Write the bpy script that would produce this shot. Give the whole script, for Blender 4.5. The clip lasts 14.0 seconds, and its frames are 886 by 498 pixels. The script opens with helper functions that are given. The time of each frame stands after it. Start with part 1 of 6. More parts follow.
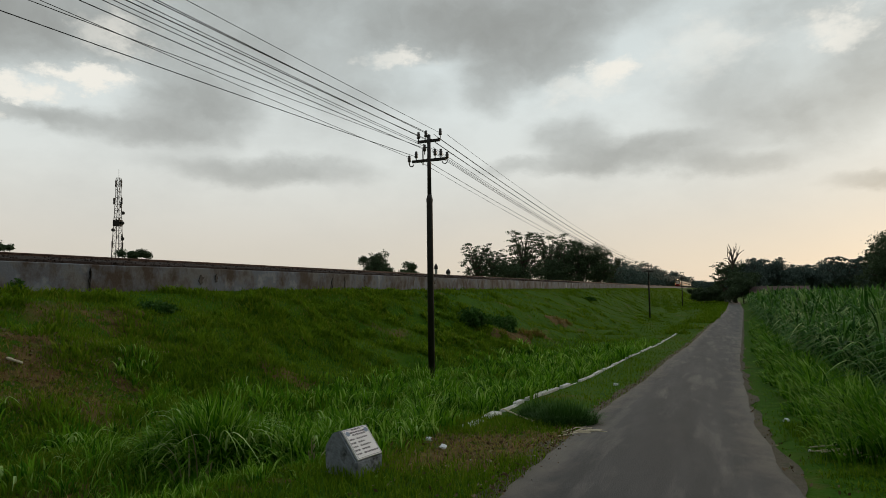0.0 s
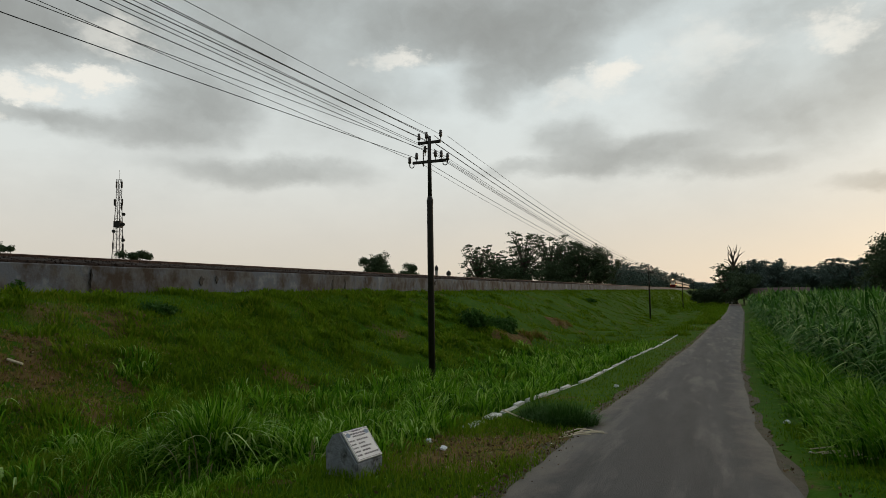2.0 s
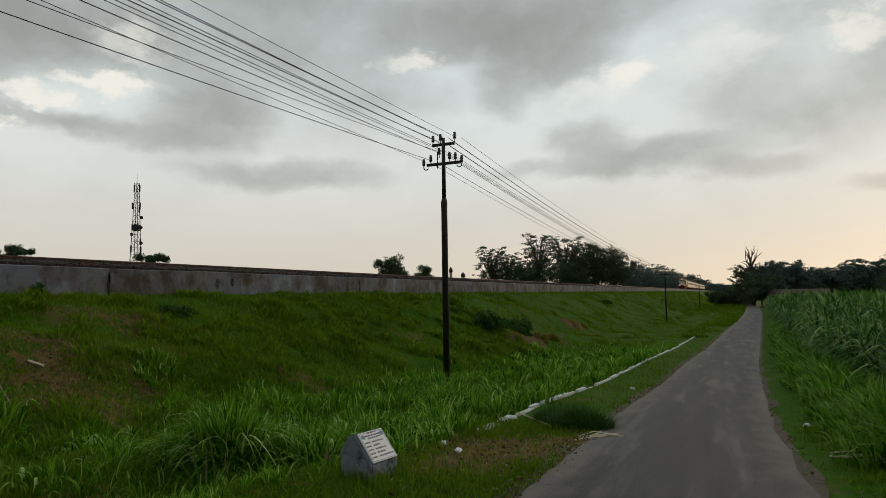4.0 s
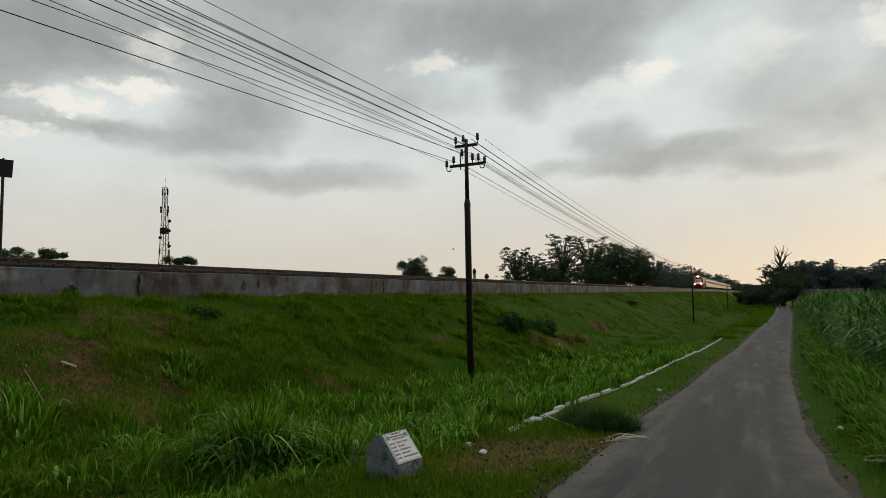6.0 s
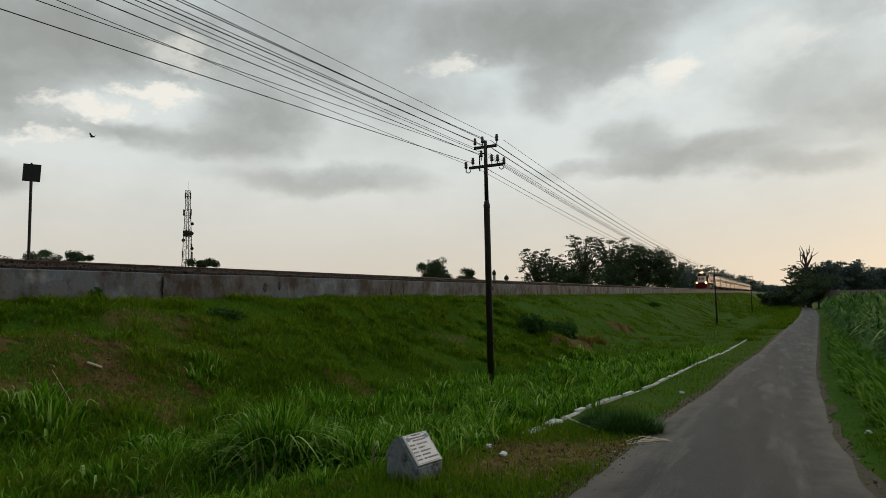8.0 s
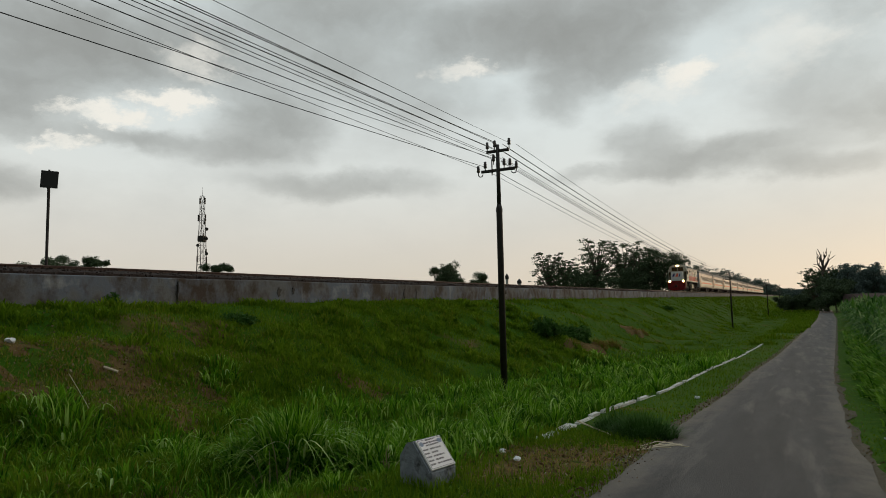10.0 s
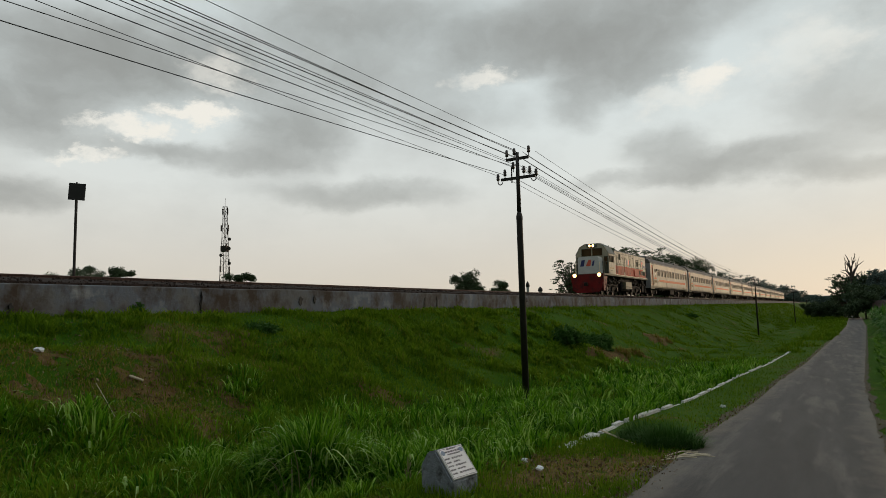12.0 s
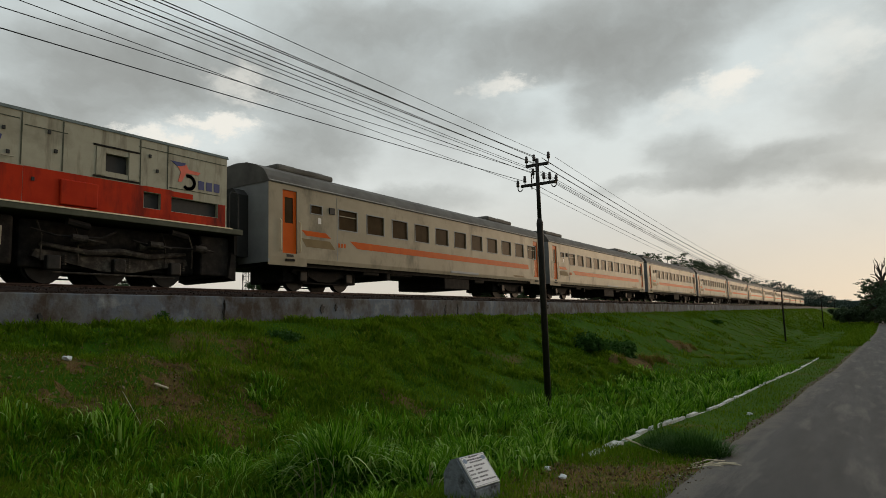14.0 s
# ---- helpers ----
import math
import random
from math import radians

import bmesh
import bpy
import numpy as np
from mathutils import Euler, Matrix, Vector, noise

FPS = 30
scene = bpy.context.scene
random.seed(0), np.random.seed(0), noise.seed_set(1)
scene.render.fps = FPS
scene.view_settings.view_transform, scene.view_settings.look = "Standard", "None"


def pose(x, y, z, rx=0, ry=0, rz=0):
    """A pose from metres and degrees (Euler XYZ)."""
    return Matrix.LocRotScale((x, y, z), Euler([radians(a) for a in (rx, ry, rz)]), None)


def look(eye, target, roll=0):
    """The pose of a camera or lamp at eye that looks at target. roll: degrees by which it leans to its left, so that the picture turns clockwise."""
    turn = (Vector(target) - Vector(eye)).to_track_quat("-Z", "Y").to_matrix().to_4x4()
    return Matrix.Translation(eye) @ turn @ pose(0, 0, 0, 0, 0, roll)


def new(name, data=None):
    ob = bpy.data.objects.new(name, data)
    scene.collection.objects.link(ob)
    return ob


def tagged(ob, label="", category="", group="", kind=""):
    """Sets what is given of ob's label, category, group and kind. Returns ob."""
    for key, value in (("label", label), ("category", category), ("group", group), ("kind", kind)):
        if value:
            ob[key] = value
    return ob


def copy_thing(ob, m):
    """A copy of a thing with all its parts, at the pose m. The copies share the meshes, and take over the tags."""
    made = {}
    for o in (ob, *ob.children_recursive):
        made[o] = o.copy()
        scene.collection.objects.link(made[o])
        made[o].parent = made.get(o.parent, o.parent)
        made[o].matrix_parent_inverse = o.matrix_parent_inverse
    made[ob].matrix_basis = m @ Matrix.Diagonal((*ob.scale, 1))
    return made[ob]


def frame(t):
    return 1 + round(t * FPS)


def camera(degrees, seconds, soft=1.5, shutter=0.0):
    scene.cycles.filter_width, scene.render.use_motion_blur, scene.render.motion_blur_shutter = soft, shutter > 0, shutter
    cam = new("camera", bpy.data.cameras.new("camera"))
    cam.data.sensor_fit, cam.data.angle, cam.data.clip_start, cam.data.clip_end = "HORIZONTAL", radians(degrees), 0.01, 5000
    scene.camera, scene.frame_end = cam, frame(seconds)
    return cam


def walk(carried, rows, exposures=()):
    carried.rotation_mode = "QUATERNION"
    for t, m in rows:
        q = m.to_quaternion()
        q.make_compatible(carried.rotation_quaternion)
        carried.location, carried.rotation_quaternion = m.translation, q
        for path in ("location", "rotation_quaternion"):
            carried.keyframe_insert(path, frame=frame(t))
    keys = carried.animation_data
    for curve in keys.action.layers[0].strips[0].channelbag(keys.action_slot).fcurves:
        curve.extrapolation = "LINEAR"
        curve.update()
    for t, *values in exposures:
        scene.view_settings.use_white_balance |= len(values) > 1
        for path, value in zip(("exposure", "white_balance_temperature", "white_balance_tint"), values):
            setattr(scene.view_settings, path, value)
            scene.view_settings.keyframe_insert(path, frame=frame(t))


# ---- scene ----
cam = camera(70.0, 14.0, soft=0.75)
PATH = [
    (0.0, 0, 0, 1.6, 93.856, 0.776, 22.648),
    (0.5, 0, 0, 1.6, 93.901, 0.825, 22.681),
    (1.0, 0, 0, 1.6, 93.940, 0.817, 22.686),
    (1.5, 0, 0, 1.6, 93.969, 0.785, 22.678),
    (2.0, 0, 0, 1.6, 93.981, 0.762, 22.684),
    (2.5, 0, 0, 1.6, 94.042, 0.805, 22.746),
    (3.0, 0, 0, 1.6, 94.093, 0.831, 23.047),
    (5.5, 0, 0, 1.6, 94.291, 0.958, 25.616),
    (6.0, 0, 0, 1.6, 94.326, 1.010, 26.132),
    (6.5, 0, 0, 1.6, 94.361, 1.006, 26.653),
    (7.0, 0, 0, 1.6, 94.404, 1.030, 27.138),
    (7.5, 0, 0, 1.6, 94.453, 1.057, 27.544),
    (8.0, 0, 0, 1.6, 94.498, 1.067, 27.911),
    (10.5, 0, 0, 1.6, 95.072, 1.212, 29.451),
    (11.0, 0, 0, 1.6, 95.276, 1.257, 29.932),
    (11.5, 0, 0, 1.6, 95.483, 1.371, 30.438),
    (12.0, 0, 0, 1.6, 95.692, 1.423, 30.925),
    (12.5, 0, 0, 1.6, 95.904, 1.516, 31.445),
    (13.0, 0, 0, 1.6, 96.119, 1.514, 31.922),
    (13.5, 0, 0, 1.6, 96.288, 1.615, 32.399),
    (14.0, 0, 0, 1.6, 96.394, 1.689, 32.802),
]
walk(cam, [(t, pose(x, y, z, rx, ry, rz)) for t, x, y, z, rx, ry, rz in PATH])

# ---- world, sun ----
def build_sky():
    w = bpy.data.worlds.new("dusk_sky")
    scene.world = w
    w.use_nodes = True
    nt = w.node_tree
    nt.nodes.clear()
    N, L = nt.nodes.new, nt.links.new

    def math_node(op, a, b=None, c=None):
        n = N("ShaderNodeMath")
        n.operation = op
        for i, v in enumerate((a, b, c)):
            if v is None:
                continue
            if isinstance(v, (int, float)):
                n.inputs[i].default_value = v
            else:
                L(v, n.inputs[i])
        return n.outputs[0]

    def vec_node(op, a, b):
        n = N("ShaderNodeVectorMath")
        n.operation = op
        for i, v in enumerate((a, b)):
            if isinstance(v, tuple):
                n.inputs[i].default_value = v
            else:
                L(v, n.inputs[i])
        return n

    def mix(fac, a, b):
        n = N("ShaderNodeMix")
        n.data_type = "RGBA"
        n.clamp_factor = True
        L(fac, n.inputs[0])
        for i, v in ((6, a), (7, b)):
            if isinstance(v, tuple):
                n.inputs[i].default_value = (*v, 1)
            else:
                L(v, n.inputs[i])
        return n.outputs[2]

    co = N("ShaderNodeTexCoord")
    sep = N("ShaderNodeSeparateXYZ")
    L(co.outputs["Generated"], sep.inputs[0])
    az = math_node("MULTIPLY", math_node("ARCTAN2", sep.outputs[0], sep.outputs[1]), 57.2958)
    el = math_node("MULTIPLY", math_node("ARCSINE", sep.outputs[2]), 57.2958)
    com = N("ShaderNodeCombineXYZ")
    L(az, com.inputs[0])
    L(el, com.inputs[1])
    flat = com.outputs[0]

    def fbm(vec, scale, detail, rough, dist=0.0):
        n = N("ShaderNodeTexNoise")
        L(vec, n.inputs["Vector"])
        n.inputs["Scale"].default_value = scale
        n.inputs["Detail"].default_value = detail
        n.inputs["Roughness"].default_value = rough
        n.inputs["Distortion"].default_value = dist
        return n
    squash = vec_node("MULTIPLY", flat, (0.62, 1.0, 1.0)).outputs[0]
    warp = fbm(squash, 0.20, 9.0, 0.62)
    off = vec_node("MULTIPLY", vec_node("SUBTRACT", warp.outputs["Color"], (0.5, 0.5, 0.5)).outputs[0], (5.5, 4.2, 0.0)).outputs[0]
    bent = vec_node("ADD", flat, off).outputs[0]

    rip = fbm(squash, 0.55, 9.0, 0.66)
    ripped = vec_node("ADD", bent, vec_node("MULTIPLY", vec_node("SUBTRACT", rip.outputs["Color"], (0.5, 0.5, 0.5)).outputs[0], (9.0, 4.5, 0.0)).outputs[0]).outputs[0]

    def blobs(rows, vec):
        total = None
        for a, e, sa, se, wt in rows:
            d = vec_node("MULTIPLY", vec_node("SUBTRACT", vec, (a, e, 0.0)).outputs[0], (1 / sa, 1 / se, 0.0)).outputs[0]
            ln = N("ShaderNodeVectorMath")
            ln.operation = "LENGTH"
            L(d, ln.inputs[0])
            mr = N("ShaderNodeMapRange")
            mr.interpolation_type = "SMOOTHSTEP"
            L(ln.outputs["Value"], mr.inputs[0])
            for i, v in enumerate((0.2, 1.2, wt * 1.3, 0.0)):
                mr.inputs[i + 1].default_value = v
            total = mr.outputs[0] if total is None else math_node("ADD", total, mr.outputs[0])
        return total

    # cloud banks: azimuth, height, half width, half height (degrees), weight
    dark = blobs(DARK_CLOUDS, bent)
    light = blobs(LIT_CLOUDS, ripped)
    grain = fbm(vec_node("MULTIPLY", bent, (0.75, 1.0, 1.0)).outputs[0], 0.30, 9.0, 0.58, 0.25)
    grit = math_node("MULTIPLY_ADD", grain.outputs["Fac"], 1.7, 0.18)
    dark = math_node("MULTIPLY", dark, grit)
    # thick cloud lets less and less through
    dark = math_node("MULTIPLY_ADD", math_node("EXPONENT", math_node("MULTIPLY", dark, -1.6)), -0.95, 0.95)
    light = math_node("MULTIPLY", light, grit)
    soft = fbm(squash, 0.11, 8.0, 0.6)
    wisps = math_node("MULTIPLY", math_node("SUBTRACT", soft.outputs["Fac"], 0.43), 3.2)
    # clear sky by height
    ramp = N("ShaderNodeValToRGB")
    L(math_node("DIVIDE", el, 40.0), ramp.inputs[0])
    cr = ramp.color_ramp
    cr.elements[0].position, cr.elements[0].color = 0.0, (0.62, 0.56, 0.465, 1)
    cr.elements[1].position, cr.elements[1].color = 1.0, (0.42, 0.48, 0.49, 1)
    for p, c in ((0.12, (0.655, 0.622, 0.555)), (0.28, (0.705, 0.73, 0.70)), (0.45, (0.68, 0.738, 0.73))):
        cr.elements.new(p).color = (*c, 1)
    # warm glow round the low sun
    da = math_node("DIVIDE", math_node("SUBTRACT", az, -3.0), 22.0)
    de = math_node("DIVIDE", el, 6.0)
    r2 = math_node("ADD", math_node("MULTIPLY", da, da), math_node("MULTIPLY", de, de))
    glow = math_node("EXPONENT", math_node("MULTIPLY", r2, -1.0))
    base = mix(math_node("MULTIPLY", glow, 0.5), ramp.outputs[0], (0.82, 0.69, 0.53))
    lowfade = N("ShaderNodeMapRange")
    L(el, lowfade.inputs[0])
    for i, v in enumerate((3.0, 12.0, 0.15, 1.0)):
        lowfade.inputs[i + 1].default_value = v
    veil = math_node("MULTIPLY", math_node("MAXIMUM", wisps, 0.0), math_node("MULTIPLY", lowfade.outputs[0], 0.46))
    col = mix(veil, base, (0.42, 0.42, 0.40))
    col = mix(dark, col, (0.262, 0.268, 0.252))
    col = mix(light, col, (0.86, 0.835, 0.76))
    low = N("ShaderNodeMapRange")
    L(el, low.inputs[0])
    for i, v in enumerate((-3.0, -0.5, 1.0, 0.0)):
        low.inputs[i + 1].default_value = v
    col = mix(low.outputs[0], col, (0.05, 0.06, 0.04))
    # dusk: the sky dims away from the sunset; the cloud cover is brightest overhead
    side = N("ShaderNodeMapRange")
    L(sep.outputs[1], side.inputs[0])
    for i, v in enumerate((-0.4, 0.45, 0.42, 1.0)):
        side.inputs[i + 1].default_value = v
    high = N("ShaderNodeMapRange")
    L(sep.outputs[2], high.inputs[0])
    for i, v in enumerate((0.42, 0.9, 1.0, 2.3)):
        high.inputs[i + 1].default_value = v
    dim = vec_node("SCALE", col, (0, 0, 0))
    L(math_node("MULTIPLY", side.outputs[0], high.outputs[0]), dim.inputs["Scale"])
    bg = N("ShaderNodeBackground")
    L(dim.outputs[0], bg.inputs[0])
    bg.inputs[1].default_value = 1.0
    sky = N("ShaderNodeTexSky")
    sky.sky_type = "NISHITA"
    sky.sun_disc = False
    sky.sun_elevation = radians(SUN_EL)
    sky.sun_rotation = radians(SUN_AZ)
    bg2 = N("ShaderNodeBackground")
    L(sky.outputs[0], bg2.inputs[0])
    bg2.inputs[1].default_value = 0.005
    add = N("ShaderNodeAddShader")
    L(bg.outputs[0], add.inputs[0])
    L(bg2.outputs[0], add.inputs[1])
    out = N("ShaderNodeOutputWorld")
    L(add.outputs[0], out.inputs[0])


SUN_AZ, SUN_EL = 20.0, 8.0
DARK_CLOUDS = [
    (-13.5, 25.0, 14.0, 3.6, 0.62), (-14.8, 20.9, 7.5, 3.4, 0.62), (-23.0, 23.2, 9.0, 2.8, 0.5), (-18.2, 18.0, 3.2, 2.2, 0.34), (-38.0, 26.0, 13.0, 3.2, 0.5),
    (-57.5, 20.8, 12.0, 4.0, 0.85), (-64.5, 16.4, 7.0, 3.4, 0.62), (-44.0, 16.2, 6.0, 3.4, 0.6), (-38.0, 10.9, 10.0, 1.6, 0.42), (-49.0, 13.4, 8.0, 1.5, 0.34),
    (-33.0, 21.0, 9.0, 4.5, 0.28), (-44.0, 21.5, 9.0, 4.0, 0.36), (-57.0, 13.8, 8.0, 1.0, 0.3), (-28.0, 17.5, 7.0, 2.4, 0.2),
    (-5.2, 11.7, 8.5, 2.0, 0.46), (-11.2, 13.8, 4.5, 2.0, 0.34), (-14.0, 11.2, 6.5, 0.9, 0.25), (2.4, 10.2, 5.5, 1.2, 0.3), (3.6, 15.6, 6.5, 4.4, 0.26),
    (9.0, 13.2, 5.5, 2.8, 0.28), (7.2, 21.4, 6.0, 2.4, 0.25), (14.0, 17.0, 6.0, 4.0, 0.4), (-65.5, 9.7, 5.0, 1.7, 0.5), (12.0, 8.0, 4.5, 1.0, 0.3), (-20.0, 40.0, 30.0, 8.0, 0.5),
    (60.0, 25.0, 40.0, 10.0, 0.6), (150.0, 30.0, 50.0, 12.0, 0.6), (-120.0, 28.0, 40.0, 10.0, 0.6),
]
LIT_CLOUDS = [
    (-57.7, 15.4, 3.8, 0.9, 0.75), (-52.6, 17.1, 3.4, 1.1, 0.95), (-60.3, 13.1, 2.8, 0.6, 0.65), (-50.0, 20.5, 3.2, 1.6, 0.42),
    (-26.8, 20.7, 3.4, 1.1, 0.5), (-6.8, 19.0, 3.0, 1.2, 0.7), (10.5, 19.4, 3.2, 1.6, 0.5), (0.5, 19.5, 4.5, 2.6, 0.3), (-9.5, 17.6, 4.0, 1.2, 0.3),
]
build_sky()
sun = new("sun", bpy.data.lights.new("sun", "SUN"))
sun.data.energy, sun.data.angle, sun.data.color = 0.8, radians(18), (1.0, 0.70, 0.44)
sun.matrix_world = look((0, 0, 50), (-50 * math.sin(radians(SUN_AZ)), -50 * math.cos(radians(SUN_AZ)), 50 - 50 * math.tan(radians(SUN_EL))))
sun.location = (60, 150, 60)


# ---- materials ----
def material(name, stops, scale=4.0, rough=0.7, metal=0.0, bump=0.0, bump_scale=40.0, second=None, translucent=0.0, island=0.0, spec=0.5, stretch=(1, 1, 1), emit=None, tone=0.0):
    """Principled surface: colour from a noise ramp at one scale, a second stain at a larger scale, bump from a finer one."""
    m = bpy.data.materials.new(name)
    m.use_nodes = True
    nt = m.node_tree
    p = nt.nodes["Principled BSDF"]
    N, L = nt.nodes.new, nt.links.new
    co = N("ShaderNodeTexCoord")
    mp = N("ShaderNodeMapping")
    mp.inputs["Scale"].default_value = stretch
    L(co.outputs["Object"], mp.inputs[0])
    nz = N("ShaderNodeTexNoise")
    nz.inputs["Scale"].default_value = scale
    nz.inputs["Detail"].default_value = 6
    nz.inputs["Roughness"].default_value = 0.62
    L(mp.outputs[0], nz.inputs["Vector"])
    fac = nz.outputs["Fac"]
    if island:
        geo = N("ShaderNodeNewGeometry")
        mx = N("ShaderNodeMix")
        mx.inputs[0].default_value = island
        L(fac, mx.inputs[2])
        L(geo.outputs["Random Per Island"], mx.inputs[3])
        fac = mx.outputs[0]
    rp = N("ShaderNodeValToRGB")
    L(fac, rp.inputs[0])
    e = rp.color_ramp.elements
    lo, hi = (0.08, 0.92) if island else (0.3, 0.7)
    for i, c in enumerate(stops):
        q = lo + (hi - lo) * i / max(1, len(stops) - 1)
        if i < 2:
            e[i].position, e[i].color = q, (*c, 1)
        else:
            e.new(q).color = (*c, 1)
    if len(stops) == 1:
        e[1].position, e[1].color = 1.0, (*stops[0], 1)
    col = rp.outputs[0]
    if second:
        c2, sc2, lo2, hi2, st2 = second
        mp2 = N("ShaderNodeMapping")
        mp2.inputs["Scale"].default_value = st2
        L(co.outputs["Object"], mp2.inputs[0])
        n2 = N("ShaderNodeTexNoise")
        n2.inputs["Scale"].default_value = sc2
        n2.inputs["Detail"].default_value = 5
        n2.inputs["Roughness"].default_value = 0.65
        L(mp2.outputs[0], n2.inputs["Vector"])
        mr = N("ShaderNodeMapRange")
        L(n2.outputs["Fac"], mr.inputs[0])
        mr.inputs[1].default_value, mr.inputs[2].default_value = lo2, hi2
        mm = N("ShaderNodeMix")
        mm.data_type = "RGBA"
        L(mr.outputs[0], mm.inputs[0])
        L(col, mm.inputs[6])
        mm.inputs[7].default_value = (*c2, 1)
        col = mm.outputs[2]
    if tone:
        info = N("ShaderNodeObjectInfo")
        hs = N("ShaderNodeHueSaturation")
        mr = N("ShaderNodeMapRange")
        L(info.outputs["Random"], mr.inputs[0])
        mr.inputs[3].default_value, mr.inputs[4].default_value = 1 - tone, 1 + tone
        L(mr.outputs[0], hs.inputs["Value"])
        L(col, hs.inputs["Color"])
        col = hs.outputs[0]
    L(col, p.inputs["Base Color"])
    p.inputs["Roughness"].default_value = rough
    p.inputs["Metallic"].default_value = metal
    p.inputs["Specular IOR Level"].default_value = spec
    if bump:
        nb = N("ShaderNodeTexNoise")
        nb.inputs["Scale"].default_value = bump_scale
        nb.inputs["Detail"].default_value = 5
        L(co.outputs["Object"], nb.inputs["Vector"])
        b = N("ShaderNodeBump")
        b.inputs["Strength"].default_value = bump
        b.inputs["Distance"].default_value = 0.02
        L(nb.outputs["Fac"], b.inputs["Height"])
        L(b.outputs[0], p.inputs["Normal"])
    if emit:
        p.inputs["Emission Color"].default_value = (*emit[0], 1)
        p.inputs["Emission Strength"].default_value = emit[1]
    if translucent:
        tr = N("ShaderNodeBsdfTranslucent")
        L(col, tr.inputs[0])
        ms = N("ShaderNodeMixShader")
        ms.inputs[0].default_value = translucent
        out = nt.nodes["Material Output"]
        L(p.outputs[0], ms.inputs[1])
        L(tr.outputs[0], ms.inputs[2])
        L(ms.outputs[0], out.inputs[0])
    return m


M = {}
M["asphalt"] = material("asphalt", [(0.015, 0.0137, 0.0137), (0.029, 0.027, 0.0265), (0.05, 0.0465, 0.045)], 1.6, 0.85, 0, 0.35, 90, ((0.12, 0.108, 0.093), 1.6, 0.52, 0.74, (1.3, 0.14, 1)), stretch=(1.4, 0.12, 1))
def dusty_edges(m, colour):
    """Pale dust over the asphalt, thick at the lane's edges and patchy towards the middle."""
    nt = m.node_tree
    N, L = nt.nodes.new, nt.links.new
    p = nt.nodes["Principled BSDF"]
    old = p.inputs["Base Color"].links[0].from_socket
    at = N("ShaderNodeAttribute")
    at.attribute_name = "across"
    co = N("ShaderNodeTexCoord")
    mp = N("ShaderNodeMapping")
    mp.inputs["Scale"].default_value = (1.0, 0.55, 1.0)
    L(co.outputs["Object"], mp.inputs[0])
    nz = N("ShaderNodeTexNoise")
    nz.inputs["Scale"].default_value, nz.inputs["Detail"].default_value, nz.inputs["Roughness"].default_value = 2.3, 8, 0.68
    L(mp.outputs[0], nz.inputs["Vector"])
    ad = N("ShaderNodeMath")
    ad.operation = "MULTIPLY_ADD"
    L(nz.outputs["Fac"], ad.inputs[0])
    ad.inputs[1].default_value = 1.25
    L(at.outputs["Fac"], ad.inputs[2])
    mr = N("ShaderNodeMapRange")
    L(ad.outputs[0], mr.inputs[0])
    for i, v in enumerate((1.30, 1.72, 0.0, 0.9)):
        mr.inputs[i + 1].default_value = v
    mm = N("ShaderNodeMix")
    mm.data_type = "RGBA"
    L(mr.outputs[0], mm.inputs[0])
    L(old, mm.inputs[6])
    mm.inputs[7].default_value = (*colour, 1)
    L(mm.outputs[2], p.inputs["Base Color"])


dusty_edges(M["asphalt"], (0.105, 0.088, 0.07))
M["soil"] = material("soil_grass", [(0.018, 0.055, 0.002), (0.030, 0.080, 0.003), (0.048, 0.078, 0.007)], 3.0, 0.95, 0, 0.8, 25, ((0.12, 0.075, 0.035), 0.45, 0.60, 0.70, (1, 1, 1)), spec=0.05)
M["earth"] = material("bare_earth", [(0.05, 0.034, 0.014), (0.13, 0.078, 0.034), (0.075, 0.072, 0.018)], 6.0, 0.95, 0, 0.9, 45, ((0.03, 0.05, 0.008), 4.5, 0.54, 0.66, (1, 1, 1)), spec=0.05)
M["dust"] = material("road_edge_dust", [(0.05, 0.043, 0.03), (0.10, 0.082, 0.06), (0.04, 0.05, 0.024)], 5.0, 0.95, 0, 0.7, 70, spec=0.1)
M["grass"] = material("grass_blades", [(0.014, 0.055, 0.002), (0.040, 0.130, 0.004), (0.07, 0.19, 0.006), (0.10, 0.24, 0.009), (0.145, 0.30, 0.016), (0.32, 0.46, 0.10)], 0.5, 0.6, 0, 0, 1, None, 0.4, 0.85, 0.03)
# pale green with the sky's sheen on arching blades painted in
M["sheen_blades"] = material("sky_sheen_blades", [(0.20, 0.36, 0.06), (0.34, 0.48, 0.14), (0.45, 0.55, 0.24)], 0.5, 0.5, 0, 0, 1, None, 0.4, 0.85, 0.15)
M["slope_grass"] = material("slope_grass_blades", [(0.034, 0.072, 0.003), (0.072, 0.138, 0.005), (0.112, 0.192, 0.008), (0.23, 0.23, 0.03)], 0.4, 0.7, 0, 0, 1, None, 0.38, 0.5, 0.02)
M["dry_grass"] = material("dry_grass_blades", [(0.13, 0.085, 0.022), (0.27, 0.175, 0.06), (0.11, 0.15, 0.014), (0.19, 0.17, 0.025)], 0.6, 0.75, 0, 0, 1, None, 0.25, 0.75, 0.05)
M["cane"] = material("cane_leaves", [(0.012, 0.045, 0.006), (0.025, 0.085, 0.010), (0.038, 0.115, 0.014), (0.055, 0.15, 0.018), (0.08, 0.19, 0.028), (0.24, 0.34, 0.13)], 0.4, 0.6, 0, 0, 1, None, 0.35, 0.85, 0.06)
M["cane_dry"] = material("dead_cane_leaves", [(0.20, 0.17, 0.08), (0.34, 0.30, 0.18)], 2, 0.7, 0, 0, 1, None, 0.2, 0.6, 0.3)
